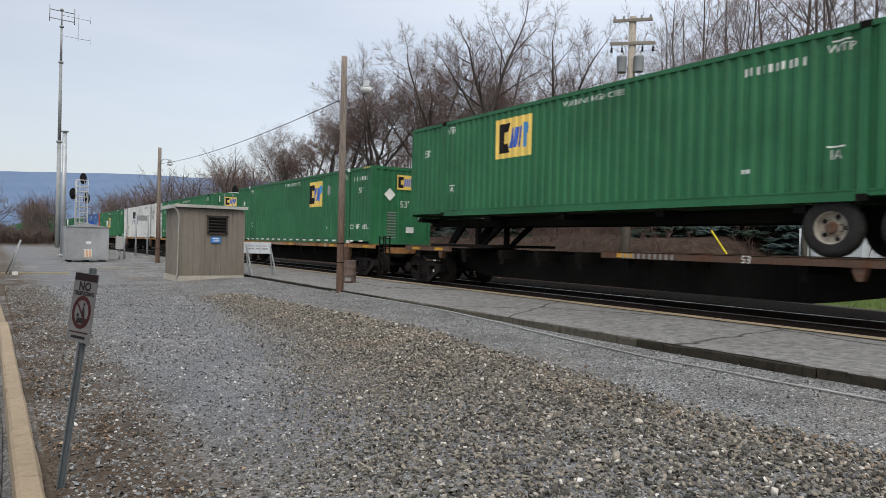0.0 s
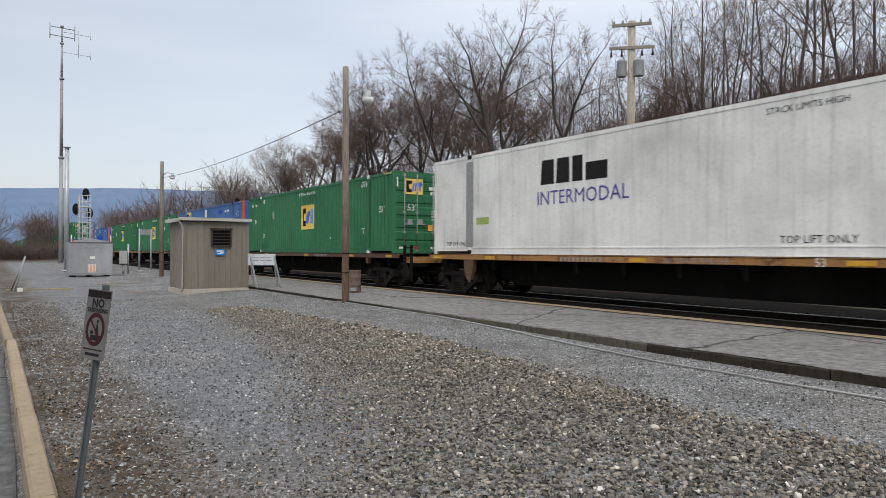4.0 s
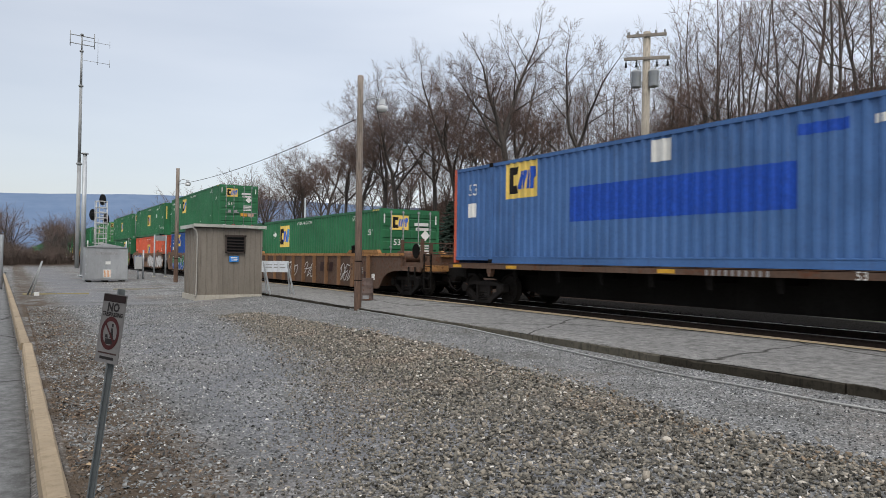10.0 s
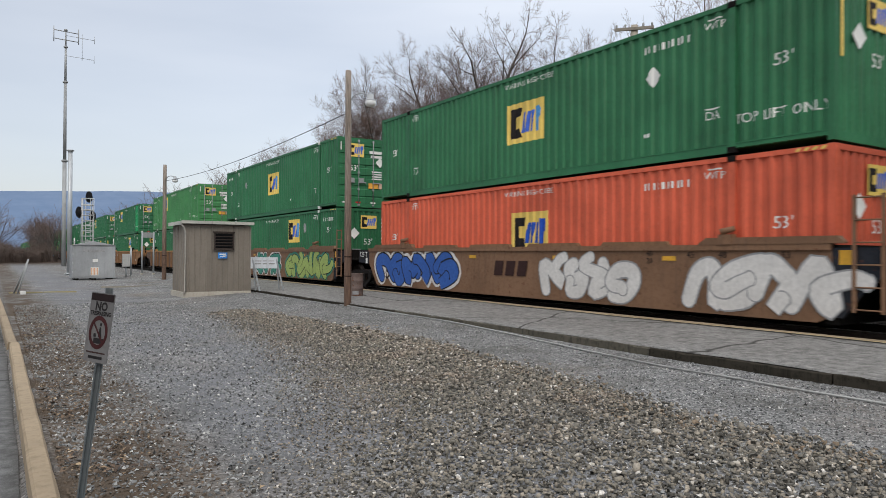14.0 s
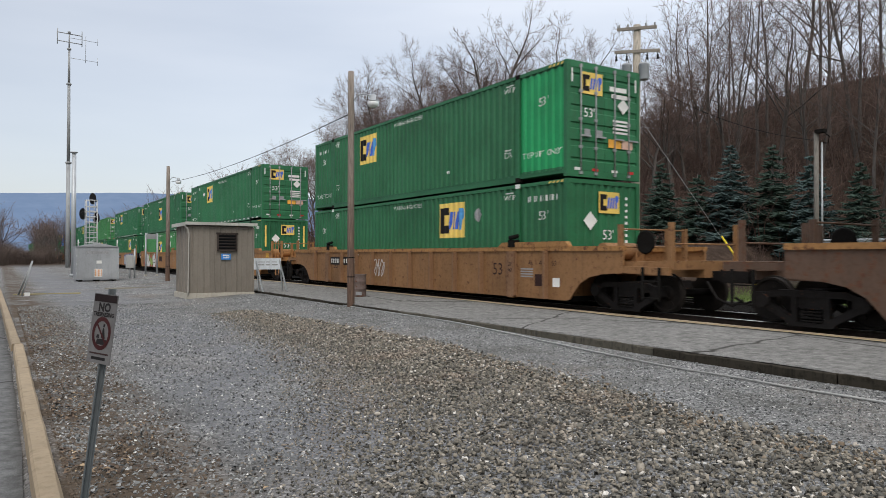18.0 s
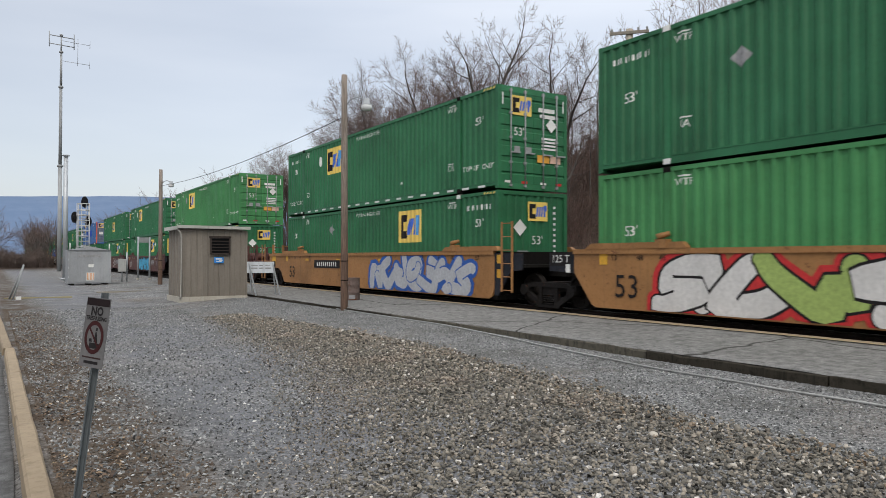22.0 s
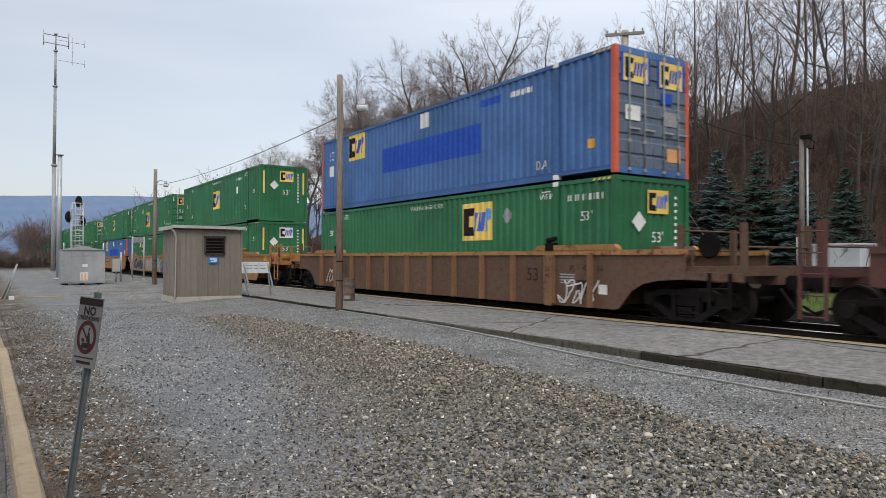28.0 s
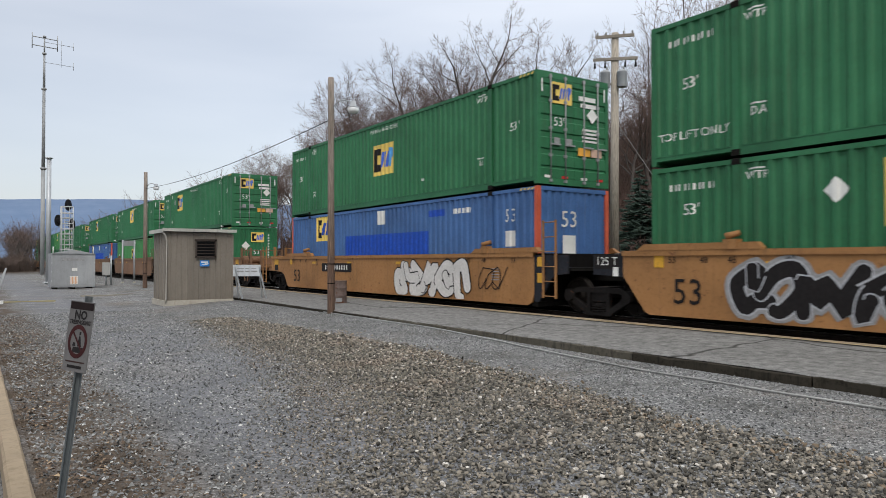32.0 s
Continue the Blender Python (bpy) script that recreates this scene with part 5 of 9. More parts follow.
# ---------------------------------------------------------------- across the track
def make_utility_pole():
    x, y = -20.2, 22.6
    z0 = gz(x, y) - 0.1
    H = 11.0 - z0
    root = base("utility_pole", "grey timber utility pole with two crossarms and a pair of transformers", "utility pole", pose(x, y, z0, 0, 0.6, 0))
    bm = BM()
    tube(bm, (0, 0, 0), (0, 0, H), 0.20, 0.15, 14)
    part("pole", bm, wood("pale utility pole timber", (0.36, 0.32, 0.26)), root, "pale weathered pole")
    for zz, w, turn in ((H - 0.18, 0.80, 40), (H - 1.15, 0.92, 44)):
        bm = BM()
        box(bm, -w, w, -0.20, -0.11, zz - 0.06, zz + 0.06)
        arm = part("crossarm", bm, wood_grey, root, m=pose(0, 0, 0, 0, 0, turn))
        for xx in (-w + 0.08, -w * 0.45, w * 0.45, w - 0.08):
            bm = BM()
            if zz > H - 0.5:
                lathe(bm, [(0.02, 0.06), (0.045, 0.10), (0.03, 0.13), (0.05, 0.16), (0.03, 0.20)], 10, (xx, -0.155, zz))
                part("insulator", bm, galv_dull, arm)
            else:
                lathe(bm, [(0.05, -0.36), (0.055, -0.28), (0.02, -0.24), (0.055, -0.20), (0.02, -0.15), (0.015, -0.06)], 10, (xx, -0.155, zz))
                part("cutout", bm, black_paint, arm, "dark fuse cutout")
    for xx, yy in ((-0.16, -0.42), (0.36, 0.04)):
        bm = BM()
        lathe(bm, [(0.22, 0.0), (0.25, 0.04), (0.25, 0.74), (0.265, 0.76), (0.265, 0.82), (0.18, 0.88), (0.08, 0.90)], 20)
        tr = part("transformer", bm, painted("grey transformer paint", (0.40, 0.42, 0.44), 0.45, (0.2, 0.18, 0.16), 0.3), root, "grey can transformer", pose(xx, yy, H - 2.38, 0, 0, 40) @ Matrix.Scale(0.82, 4))
        bm = BM()
        lathe(bm, [(0.035, 0.88), (0.05, 0.93), (0.03, 0.98), (0.05, 1.02), (0.02, 1.10)], 10, (0.08, 0, 0))
        part("bushing", bm, galv_dull, tr)
        bm = BM()
        box(bm, -0.06, 0.06, 0.2, 0.42, 0.3, 0.42)
        part("bracket", bm, steel_dark, tr)
    return root


make_utility_pole()


def make_guy():
    """Steel guy of the utility pole with its yellow guard."""
    top, foot = Vector((-20.2, 22.6, 7.4)), Vector((-15.7, 24.6, gz(-15.7, 24.6)))
    root = base("guy_wire", "thin steel guy wire of the utility pole with a yellow guard", "guy wire", Matrix.Translation(foot))
    d = top - foot
    bm = BM()
    tube(bm, (0, 0, -0.1), d, 0.008, 0.008, 6)
    part("wire", bm, galv_dull, root)
    bm = BM()
    u = d.normalized()
    tube(bm, u * 0.2, u * 2.7, 0.05, 0.04, 8)
    part("guard", bm, plain("yellow plastic", (0.62, 0.46, 0.02), 0.5), root, "bright yellow guard")


make_guy()


def make_yard_lamp():
    x, y = -14.37, 26.0
    z0 = gz(x, y) - 0.1
    root = base("yard_lamp", "grey timber post with a steel conduit and a small floodlight", "lamp post", pose(x, y, z0))
    H = 5.94 - z0
    bm = BM()
    tube(bm, (0, 0, 0), (0, 0, H), 0.10, 0.085, 12)
    part("post", bm, wood("dull grey post timber", (0.16, 0.145, 0.125)), root)
    bm = BM()
    tube(bm, (0.19, 0.05, 0), (0.19, 0.05, H - 0.4), 0.04, 0.04, 10)
    part("conduit", bm, galv, root)
    bm = BM()
    pipe(bm, [(0.23, 0.05, H - 0.42), (0.42, 0.05, H - 0.45), (0.46, 0.05, H - 0.2), (0.3, 0.05, H - 0.05)], 0.025, 6)
    part("arm", bm, steel_dark, root)
    bm = BM()
    box(bm, 0.0, 0.34, -0.12, 0.14, H - 0.04, H + 0.09)
    part("floodlight", bm, steel_dark, root, "dark floodlight head")


make_yard_lamp()


def make_steel_chest():
    """A pale steel equipment chest with a lipped lid, set on skids beyond the track."""
    x, y = -15.4, 28.6
    root = base("equipment_chest", "pale grey steel equipment chest with a lipped lid beyond the track", "equipment cabinet", pose(x, y, gz(x + 1, y) - 0.02, 0, 0, -4))
    top = 1.95 - gz(x + 1, y)
    paint = painted("pale grey chest paint", (0.52, 0.55, 0.58), 0.4, (0.3, 0.3, 0.3), 0.25)
    bm = BM()
    box(bm, 0.0, 2.4, -0.8, 0.8, 0.16, top - 0.10)
    part("body", bm, paint, root)
    bm = BM()
    box(bm, -0.04, 2.44, -0.84, 0.84, top - 0.096, top)
    bmesh.ops.bevel(bm, geom=bm.edges[:], offset=0.02, segments=1, affect="EDGES")
    part("lid", bm, paint, root, "overhanging lid")
    for xx in (0.5, 1.9):
        bm = BM()
        box(bm, xx - 0.06, xx + 0.06, -0.86, -0.81, top - 0.30, top - 0.12)
        part("hasp", bm, galv_dull, root)
    for xx in (0.1, 2.1):
        bm = BM()
        box(bm, xx, xx + 0.2, -0.85, 0.85, 0.0, 0.155)
        part("skid", bm, steel_dark, root)
    bm = BM()
    hose(bm, [(-0.05, -0.5, 0.9), (-0.22, -0.5, 0.9), (-0.30, -0.5, 1.0), (-0.30, -0.5, top + 0.3)], 0.05, 8)
    part("vent_pipe", bm, paint, root, "white bent pipe")


make_steel_chest()


def make_marker_posts():
    for x, y, h, mt, lab in ((-22.4, 17.6, 1.15, painted("brown timber stake", (0.22, 0.12, 0.06), 0.85), "brown timber stake in the grass past the track"), (-28.6, 18.4, 1.0, decal_white, "thin white marker stake in the grass past the track")):
        root = base("marker_post", lab, "post", pose(x, y, gz(x, y) - 0.05), "marker posts")
        bm = BM()
        box(bm, -0.05, 0.05, -0.05, 0.05, 0, h)
        part("stake", bm, mt, root)
        bm = BM()
        box(bm, -0.09, 0.09, -0.065, -0.052, h - 0.25, h - 0.02)
        part("tag", bm, mt if h > 1.1 else decal_white, root)
    x, y = -45.5, 17.2
    root = base("slim_mast", "slim white mast standing beyond the track", "mast", pose(x, y, gz(x, y) - 0.05))
    bm = BM()
    tube(bm, (0, 0, 0), (0, 0, 5.6), 0.07, 0.05, 10)
    part("tube", bm, galv, root)


make_marker_posts()

# ---------------------------------------------------------------- trees
def sticks(segs, sides=3):
    """Tapered sticks as one array mesh: rows of ax ay az bx by bz r0 r1. A stick that ends in nothing is a cone."""
    s = np.array(segs, float)
    def frame_of(q):
        a, b = q[:, 0:3], q[:, 3:6]
        d = b - a
        d /= np.linalg.norm(d, axis=1, keepdims=True) + 1e-9
        ref = np.where(np.abs(d[:, 2:3]) > 0.9, np.array([[1.0, 0, 0]]), np.array([[0, 0, 1.0]]))
        u = np.cross(d, ref)
        u /= np.linalg.norm(u, axis=1, keepdims=True) + 1e-9
        w = np.cross(d, u)
        ang = 2 * np.pi * np.arange(sides) / sides
        return a, b, u[:, None] * np.cos(ang)[None, :, None] + w[:, None] * np.sin(ang)[None, :, None]
    whole, tips = s[s[:, 7] > 0], s[s[:, 7] <= 0]
    cos_, tris_, at = [], [], 0
    if len(whole):
        a, b, ring = frame_of(whole)
        co = np.concatenate([a[:, None] + ring * whole[:, 6][:, None, None], b[:, None] + ring * whole[:, 7][:, None, None]], 1)
        tri = []
        for i in range(sides):
            j = (i + 1) % sides
            tri += [(i, j, sides + j), (i, sides + j, sides + i)]
        tris_.append((np.array(tri)[None] + 2 * sides * np.arange(len(whole))[:, None, None]).reshape(-1, 3))
        cos_.append(co.reshape(-1, 3))
        at = len(cos_[0])
    if len(tips):
        a, b, ring = frame_of(tips)
        co = np.concatenate([a[:, None] + ring * tips[:, 6][:, None, None], b[:, None]], 1)
        tri = [(i, (i + 1) % sides, sides) for i in range(sides)]
        tris_.append((np.array(tri)[None] + at + (sides + 1) * np.arange(len(tips))[:, None, None]).reshape(-1, 3))
        cos_.append(co.reshape(-1, 3))
    return np.concatenate(cos_), np.concatenate(tris_)


def grow(rng, height, trunk_r, bole, counts, ratios, lean=(0.0, 0.0), limbs=(), twig=0.008, bend=0.10, reach=0.0, sparse=False):
    """A bare tree: thick wood and fine wood, as two lists of sticks. Side branches shorten towards each tip, which rounds the crown.
    counts and ratios: children of each order and their length against the parent's; limbs: (place, angle, turn, length) of the first order."""
    thick, fine = [], []
    last = len(counts)

    def limb(p, d, ln, r, depth):
        tip = depth == last
        n = 7 if depth == 0 else 1 if depth >= last - 1 else 5 if depth == 1 else 3
        pts, dirs, rr = [p], [d], [r]
        end = 0.62 if depth == 0 and not sparse else 0.25
        rise = 0.0 if depth == 0 else 0.075 if depth == 1 else 0.05 if depth < last else 0.0
        wob = bend * (0.45 if depth == 0 else 1.0 if depth < last - 1 else 1.5)
        for k in range(n):
            d = (d + Vector((rng.gauss(0, wob), rng.gauss(0, wob), rng.gauss(rise, wob * 0.6)))).normalized()
            p = p + d * (ln / n)
            pts.append(p)
            dirs.append(d)
            rr.append(max(twig * 0.6, r * (1 - (1 - end) * (k + 1) / n)))
        for k in range(n):
            (thick if r > max(0.03, twig * 1.4) else fine).append((*pts[k], *pts[k + 1], rr[k], 0.0 if tip else rr[k + 1]))
        if tip:
            return
        rows = []
        if depth == 0 and limbs:
            rows = [(f, a, w, height * q) for f, a, w, q in limbs]
        else:
            c = counts[depth]
            f0 = (reach or 0.72) if depth == 0 else 0.22
            spin = rng.uniform(0, 360)
            for k in range(c):
                f = f0 + (1 - f0) * (k + rng.uniform(0.2, 0.9)) / c
                ang = rng.uniform(28, 58) * (1.0 if depth else 0.85 if not sparse else 1.05)
                if k == c - 1:
                    f, ang = 1.0, rng.uniform(5, 24)
                rows.append((f, ang, spin + 137.5 * k + rng.uniform(-30, 30), ln * ratios[depth] * ((1.22 - 0.72 * f) if depth == 0 else (1.12 - 0.42 * f)) * rng.uniform(0.72, 1.22)))
        for f, ang, turn, cl in rows:
            g = f * n
            i = min(n - 1, int(g))
            q, dd = pts[i].lerp(pts[i + 1], g - i), dirs[i + 1]
            ref = Vector((1, 0, 0)) if abs(dd.z) > 0.5 else Vector((0, 0, 1))
            u = (ref - dd * ref.dot(dd)).normalized()
            w = dd.cross(u)
            side = u * math.cos(radians(turn)) + w * math.sin(radians(turn))
            nd = (dd * math.cos(radians(ang)) + side * math.sin(radians(ang))).normalized()
            rad = rr[i] + (rr[i + 1] - rr[i]) * (g - i)
            limb(q, nd, max(cl, 0.30), max(twig, rad * (rng.uniform(0.40, 0.58) if f < 0.99 else 0.85) * (1.15 if depth == 0 and not sparse else 1.0)), depth + 1)

    limb(Vector((0, 0, -0.3)), Vector((lean[0], lean[1], 1)).normalized(), height * bole, trunk_r, 0)
    return thick, fine


TREES = []


def make_tree_kinds():
    """Bare trees, grown once; the wood is copied from them."""
    broad, small, slim, far = (5, 9, 7, 6, 4), (6, 9, 7, 4), (16, 7, 5), (6, 7, 6)
    wide, short, thin, cheap = (1.45, 0.50, 0.50, 0.50, 0.55), (1.35, 0.52, 0.50, 0.5), (0.34, 0.50, 0.50), (1.4, 0.5, 0.42)
    # height, trunk radius, bole, counts, ratios, lean, first limbs, twig, bark, bend, where branches begin
    plans = (
        (17.0, 0.27, 0.34, broad, wide, (0.03, 0), (), 0.009, bark_dark, 0.15, 0.0),
        (16.0, 0.24, 0.30, broad, wide, (-0.06, 0), (), 0.009, bark_dark, 0.16, 0.0),
        (12.0, 0.22, 0.28, small, short, (0.04, 0), (), 0.010, bark_dark, 0.13, 0.0),
        (16.0, 0.135, 0.92, slim, thin, (0.0, 0), (), 0.012, bark_pale, 0.09, 0.32),
        (15.0, 0.115, 0.94, slim, thin, (0.05, 0.02), (), 0.012, bark_dark, 0.11, 0.36),
        (13.5, 0.12, 0.90, slim, thin, (-0.05, 0), (), 0.012, bark_pale, 0.12, 0.26),
        # the great leaning tree that forks into two long arms
        (18.0, 0.36, 0.56, broad, wide, (-0.34, 0.03), ((0.95, 40, 180, 0.36), (1.0, 34, 5, 0.46), (0.86, 40, 95, 0.26), (1.0, 8, 150, 0.36), (0.72, 56, 10, 0.28), (0.60, 50, 200, 0.22)), 0.009, bark_dark, 0.13, 0.0),
        (13.0, 0.22, 0.30, far, cheap, (0.03, 0), (), 0.020, bark_dark, 0.12, 0.0),
        (13.0, 0.20, 0.26, far, cheap, (-0.04, 0), (), 0.020, bark_dark, 0.12, 0.0),
        (10.0, 0.20, 0.16, (8, 8, 6), (2.2, 0.5, 0.42), (0.0, 0), (), 0.032, bark_dark, 0.13, 0.0),
        # tall crown on a high sinuous stem
        (18.0, 0.25, 0.50, broad, (1.0, 0.46, 0.50, 0.50, 0.55), (0.05, 0), ((0.62, 38, 30, 0.30), (0.78, 34, 190, 0.36), (0.92, 26, 90, 0.36), (1.0, 22, 0, 0.42), (1.0, 24, 180, 0.44)), 0.009, bark_dark, 0.15, 0.0))
    for k, (h, r, bole, counts, ratios, lean, limbs, twig, bark, bend, reach) in enumerate(plans):
        rng = random.Random(100 + k)
        thick, fine = grow(rng, h, r, bole, counts, ratios, lean, limbs, twig, bend, reach, counts is slim)
        top = max(max(s[2], s[5]) for s in thick + fine)
        f = h / top
        sc = lambda rows: [(*[v * f for v in s[:6]], s[6], s[7]) for s in rows]
        c, t = sticks(sc(thick), 5)
        m1 = np_mesh("trunk", c, t, bark, True)
        c, t = sticks(sc(fine), 3)
        m2 = np_mesh("crown", c, t, bark_twig)
        TREES.append((m1, m2, h))


make_tree_kinds()


def plant(kind, x, y, h, turn, label, group="bare trees"):
    m1, m2, h0 = TREES[kind]
    h -= toe(x, y) if y < 34 else 0.0
    f = h / h0
    root = base("bare_tree", label, "tree", pose(x, y, gz(x, y) - 0.1, 0, 0, turn), group)
    root.scale = (f, f, f)
    part("trunk", m1, None, root)
    part("crown", m2, None, root)
    return root


def plant_wood():
    rng = random.Random(77)
    lab = ("leafless grey-brown tree with a wide twiggy crown on the bank", "tall slim leafless tree on the wooded bank", "leafless many-stemmed tree behind the railway")
    # the tall spreading trees that stand out against the sky
    for kind, x, y, h, turn in ((6, -34.2, 27.5, 17.5, 62), (10, -31.4, 28.8, 15.8, 40), (10, -38.6, 30.5, 16.6, 200), (0, -43.5, 28.5, 17.9, 220), (1, -41.0, 28.0, 14.4, 130), (1, -47.5, 29, 17.8, 300), (0, -51.5, 27.5, 17.6, 260), (1, -55.5, 29, 18.0, 30),
                                (0, -60.0, 28.0, 17.2, 10), (1, -64.5, 28.5, 17.0, 150), (0, -70, 29, 16.0, 80), (1, -75.5, 28.5, 15.6, 330), (1, -47.0, 34.0, 15.0, 200), (0, -28.0, 33.0, 11.0, 75)):
        plant(kind, x, y, h, turn, "large leafless tree with dark spreading limbs by the bank")
    # edge of the wood along the railway, getting smaller into the distance
    x = -77.0
    while x > -250:
        plant(rng.choice((7, 8, 7) if x < -110 else (2, 2, 7)), x, 28 + rng.uniform(-1.5, 5), rng.uniform(12.0, 15.4), rng.uniform(0, 360), rng.choice(lab[::2]))
        x -= rng.uniform(2.6, 4.6)
    # low reddish trees between the tall ones
    for k in range(26):
        plant(rng.choice((2, 8, 2)), rng.uniform(-76, -26), rng.uniform(27.5, 40), rng.uniform(6.0, 9.5), rng.uniform(0, 360), lab[2])
    for k in range(26):
        plant(rng.choice((8, 7)), rng.uniform(-150, -60), rng.uniform(34, 48), rng.uniform(7, 9.5), rng.uniform(0, 360), lab[2])
    # slim trunks on the bank
    for k in range(80):
        x = rng.uniform(-34, 8)
        plant(rng.choice((3, 4, 5, 3, 4)), x, rng.uniform(35, 60), rng.uniform(12, 17.5) * (0.86 if x < -27 else 1.0), rng.uniform(0, 360), lab[1])
    for k in range(26):
        plant(rng.choice((4, 5, 3)), rng.uniform(-60, -34), rng.uniform(36, 56), rng.uniform(7, 10), rng.uniform(0, 360), lab[1])
    for k in range(16):
        plant(rng.choice((4, 5, 8)), rng.uniform(-30, 4), rng.uniform(32, 37), rng.uniform(7.5, 12), rng.uniform(0, 360), lab[1])
    # scrub and trees beyond the yard, on the near side of the track
    for k in range(46):
        x = rng.uniform(-185, -128)
        plant(rng.choice((7, 8, 7, 9)), x, rng.uniform(-21, 0.4 + 0.012 * (-x - 120)), rng.uniform(9.5, 14.5), rng.uniform(0, 360), "leafless tree in the scrub beyond the yard", "trees beyond the yard")
    for k in range(30):
        plant(rng.choice((7, 8)), rng.uniform(-200, -140), rng.uniform(6.6, 10.4), rng.uniform(7.5, 11.0), rng.uniform(0, 360), "small leafless tree in the scrub beyond the yard", "trees beyond the yard")


plant_wood()


def make_brush():
    """Bare undergrowth on the bank and in the scrub: fans of thin stems."""
    rng = random.Random(9)
    segs = []

    def clump(x, y, h, n, r=0.014):
        z = gz(x, y)
        for k in range(n):
            a, t = rng.uniform(0, 6.28), rng.uniform(0.1, 0.75)
            tip = (x + math.cos(a) * t * h, y + math.sin(a) * t * h, z + h * rng.uniform(0.5, 1.0))
            mid = (x + math.cos(a) * t * h * 0.3 + rng.uniform(-.1, .1), y + math.sin(a) * t * h * 0.3, z + h * 0.45)
            segs.append((x + rng.uniform(-.25, .25), y + rng.uniform(-.25, .25), z - 0.1, *mid, r, r * 0.8))
            segs.append((*mid, *tip, r * 0.8, 0.0))
            for j in range(2):
                b = rng.uniform(0, 6.28)
                q = rng.uniform(0.2, 0.8)
                p = [mid[i] + (tip[i] - mid[i]) * q for i in range(3)]
                segs.append((*p, p[0] + math.cos(b) * h * 0.25, p[1] + math.sin(b) * h * 0.25, p[2] + h * rng.uniform(0.05, 0.3), r * 0.6, 0.0))

    for k in range(3800):
        x, y = rng.uniform(-75, 10), 28.0 + 30 * rng.random() ** 1.1
        clump(x, y, rng.uniform(0.8, 3.4), 4, 0.018)
    for k in range(420):
        x, y = rng.uniform(-75, -17), 20.5 + 7.5 * rng.random()
        clump(x, y, rng.uniform(0.4, 1.1), 4, 0.014)
    for k in range(500):
        x, y = rng.uniform(-260, -75), 25.5 + 8 * rng.random()
        clump(x, y, rng.uniform(1.5, 4.5), 5, 0.035)
    c, t = sticks(segs, 3)
    tagged(new("undergrowth", np_mesh("undergrowth", c, t, brush_brown)), "tangled leafless brown undergrowth on the bank", "undergrowth", kind="stuff")
    segs.clear()
    for k in range(1500):
        x = rng.uniform(-185, -112)
        y = rng.uniform(-22, 9.0)
        if x > -128 and y > 0.8:
            continue
        clump(x, y, rng.uniform(1.8, 4.8) * (1.25 if y < -1 else 0.7 if 2.4 < y < 6.2 else 1.0), 7, 0.035)
    c, t = sticks(segs, 3)
    tagged(new("scrub", np_mesh("scrub", c, t, plain("grey-brown scrub", (0.092, 0.068, 0.056), 0.95, grain=0.45, scale=0.6))), "dense reddish-brown leafless scrub beyond the yard", "undergrowth", kind="stuff")


make_brush()


def make_spruce(x, y, h, wide, material, seed, label):
    rng = random.Random(seed)
    h -= 0.75 * toe(x, y)
    root = base("spruce_tree", label, "conifer", pose(x, y, gz(x, y) - 0.1), "spruces")
    bm = BM()
    tube(bm, (0, 0, 0), (0, 0, h * 0.97), 0.14, 0.02, 8)
    part("trunk", bm, bark_dark, root)
    segs = []
    rows = int(h / 0.28)
    for k in range(rows):
        f = k / rows
        z = 0.35 + (h - 0.4) * f
        reach = wide * (1 - f) ** 0.85 + 0.12
        n = 9 if f < 0.6 else 6
        for j in range(n):
            a = 2.4 * k + 6.283 * j / n + rng.uniform(-0.25, 0.25)
            ln = reach * rng.uniform(0.72, 1.12)
            d = Vector((math.cos(a), math.sin(a), 0))
            p0 = Vector((0, 0, z))
            p0.z += rng.uniform(-0.14, 0.14)
            p1 = p0 + d * ln * 0.6 + Vector((0, 0, -0.16 * ln))
            p2 = p0 + d * ln + Vector((0, 0, -0.13 * ln + 0.06))
            segs.append((*p0, *p1, 0.05, 0.06))
            segs.append((*p1, *p2, 0.06, 0.015))
            side = Vector((-d.y, d.x, 0))
            m = max(3, int(ln / 0.16))
            for i in range(m):
                q = p0.lerp(p2, 0.18 + 0.8 * i / m) + Vector((0, 0, -0.12 * ln * math.sin(3.14 * i / m)))
                for s in (-1, 1):
                    t = ln * 0.34 * (1 - 0.55 * i / m) * rng.uniform(0.7, 1.2)
                    e = q + side * s * t + d * t * 0.6 + Vector((0, 0, rng.uniform(-0.10, 0.02)))
                    segs.append((*q, *e, 0.045, 0.018))
    c, t = sticks(segs, 3)
    part("crown", np_mesh("crown", c, t, material), None, root, "layered drooping boughs")


make_spruce(-23.3, 28.0, 5.8, 1.6, needle_green, 4, "small dark spruce at the foot of the bank")
make_spruce(-21.4, 28.3, 5.0, 1.5, needle_green, 8, "small dark spruce at the foot of the bank")
make_spruce(-20.1, 29.0, 6.2, 1.8, needle_blue, 1, "blue-green spruce at the foot of the bank")
make_spruce(-18.3, 29.5, 5.9, 1.8, needle_green, 2, "dark green spruce at the foot of the bank")
make_spruce(-16.6, 29.6, 5.4, 1.8, needle_blue, 3, "blue spruce beside the yard lamp")
make_spruce(-14.9, 30.4, 4.8, 1.6, needle_green, 7, "dark green spruce beyond the yard lamp")
make_spruce(-36.8, 26.5, 6.9, 2.1, needle_blue, 5, "blue-green spruce at the foot of the bank")
make_spruce(-32.5, 26.2, 5.4, 1.5, needle_green, 6, "dark green spruce at the foot of the bank")
make_spruce(-42.0, 27.0, 5.6, 1.8, needle_green, 9, "dark green spruce at the foot of the bank")
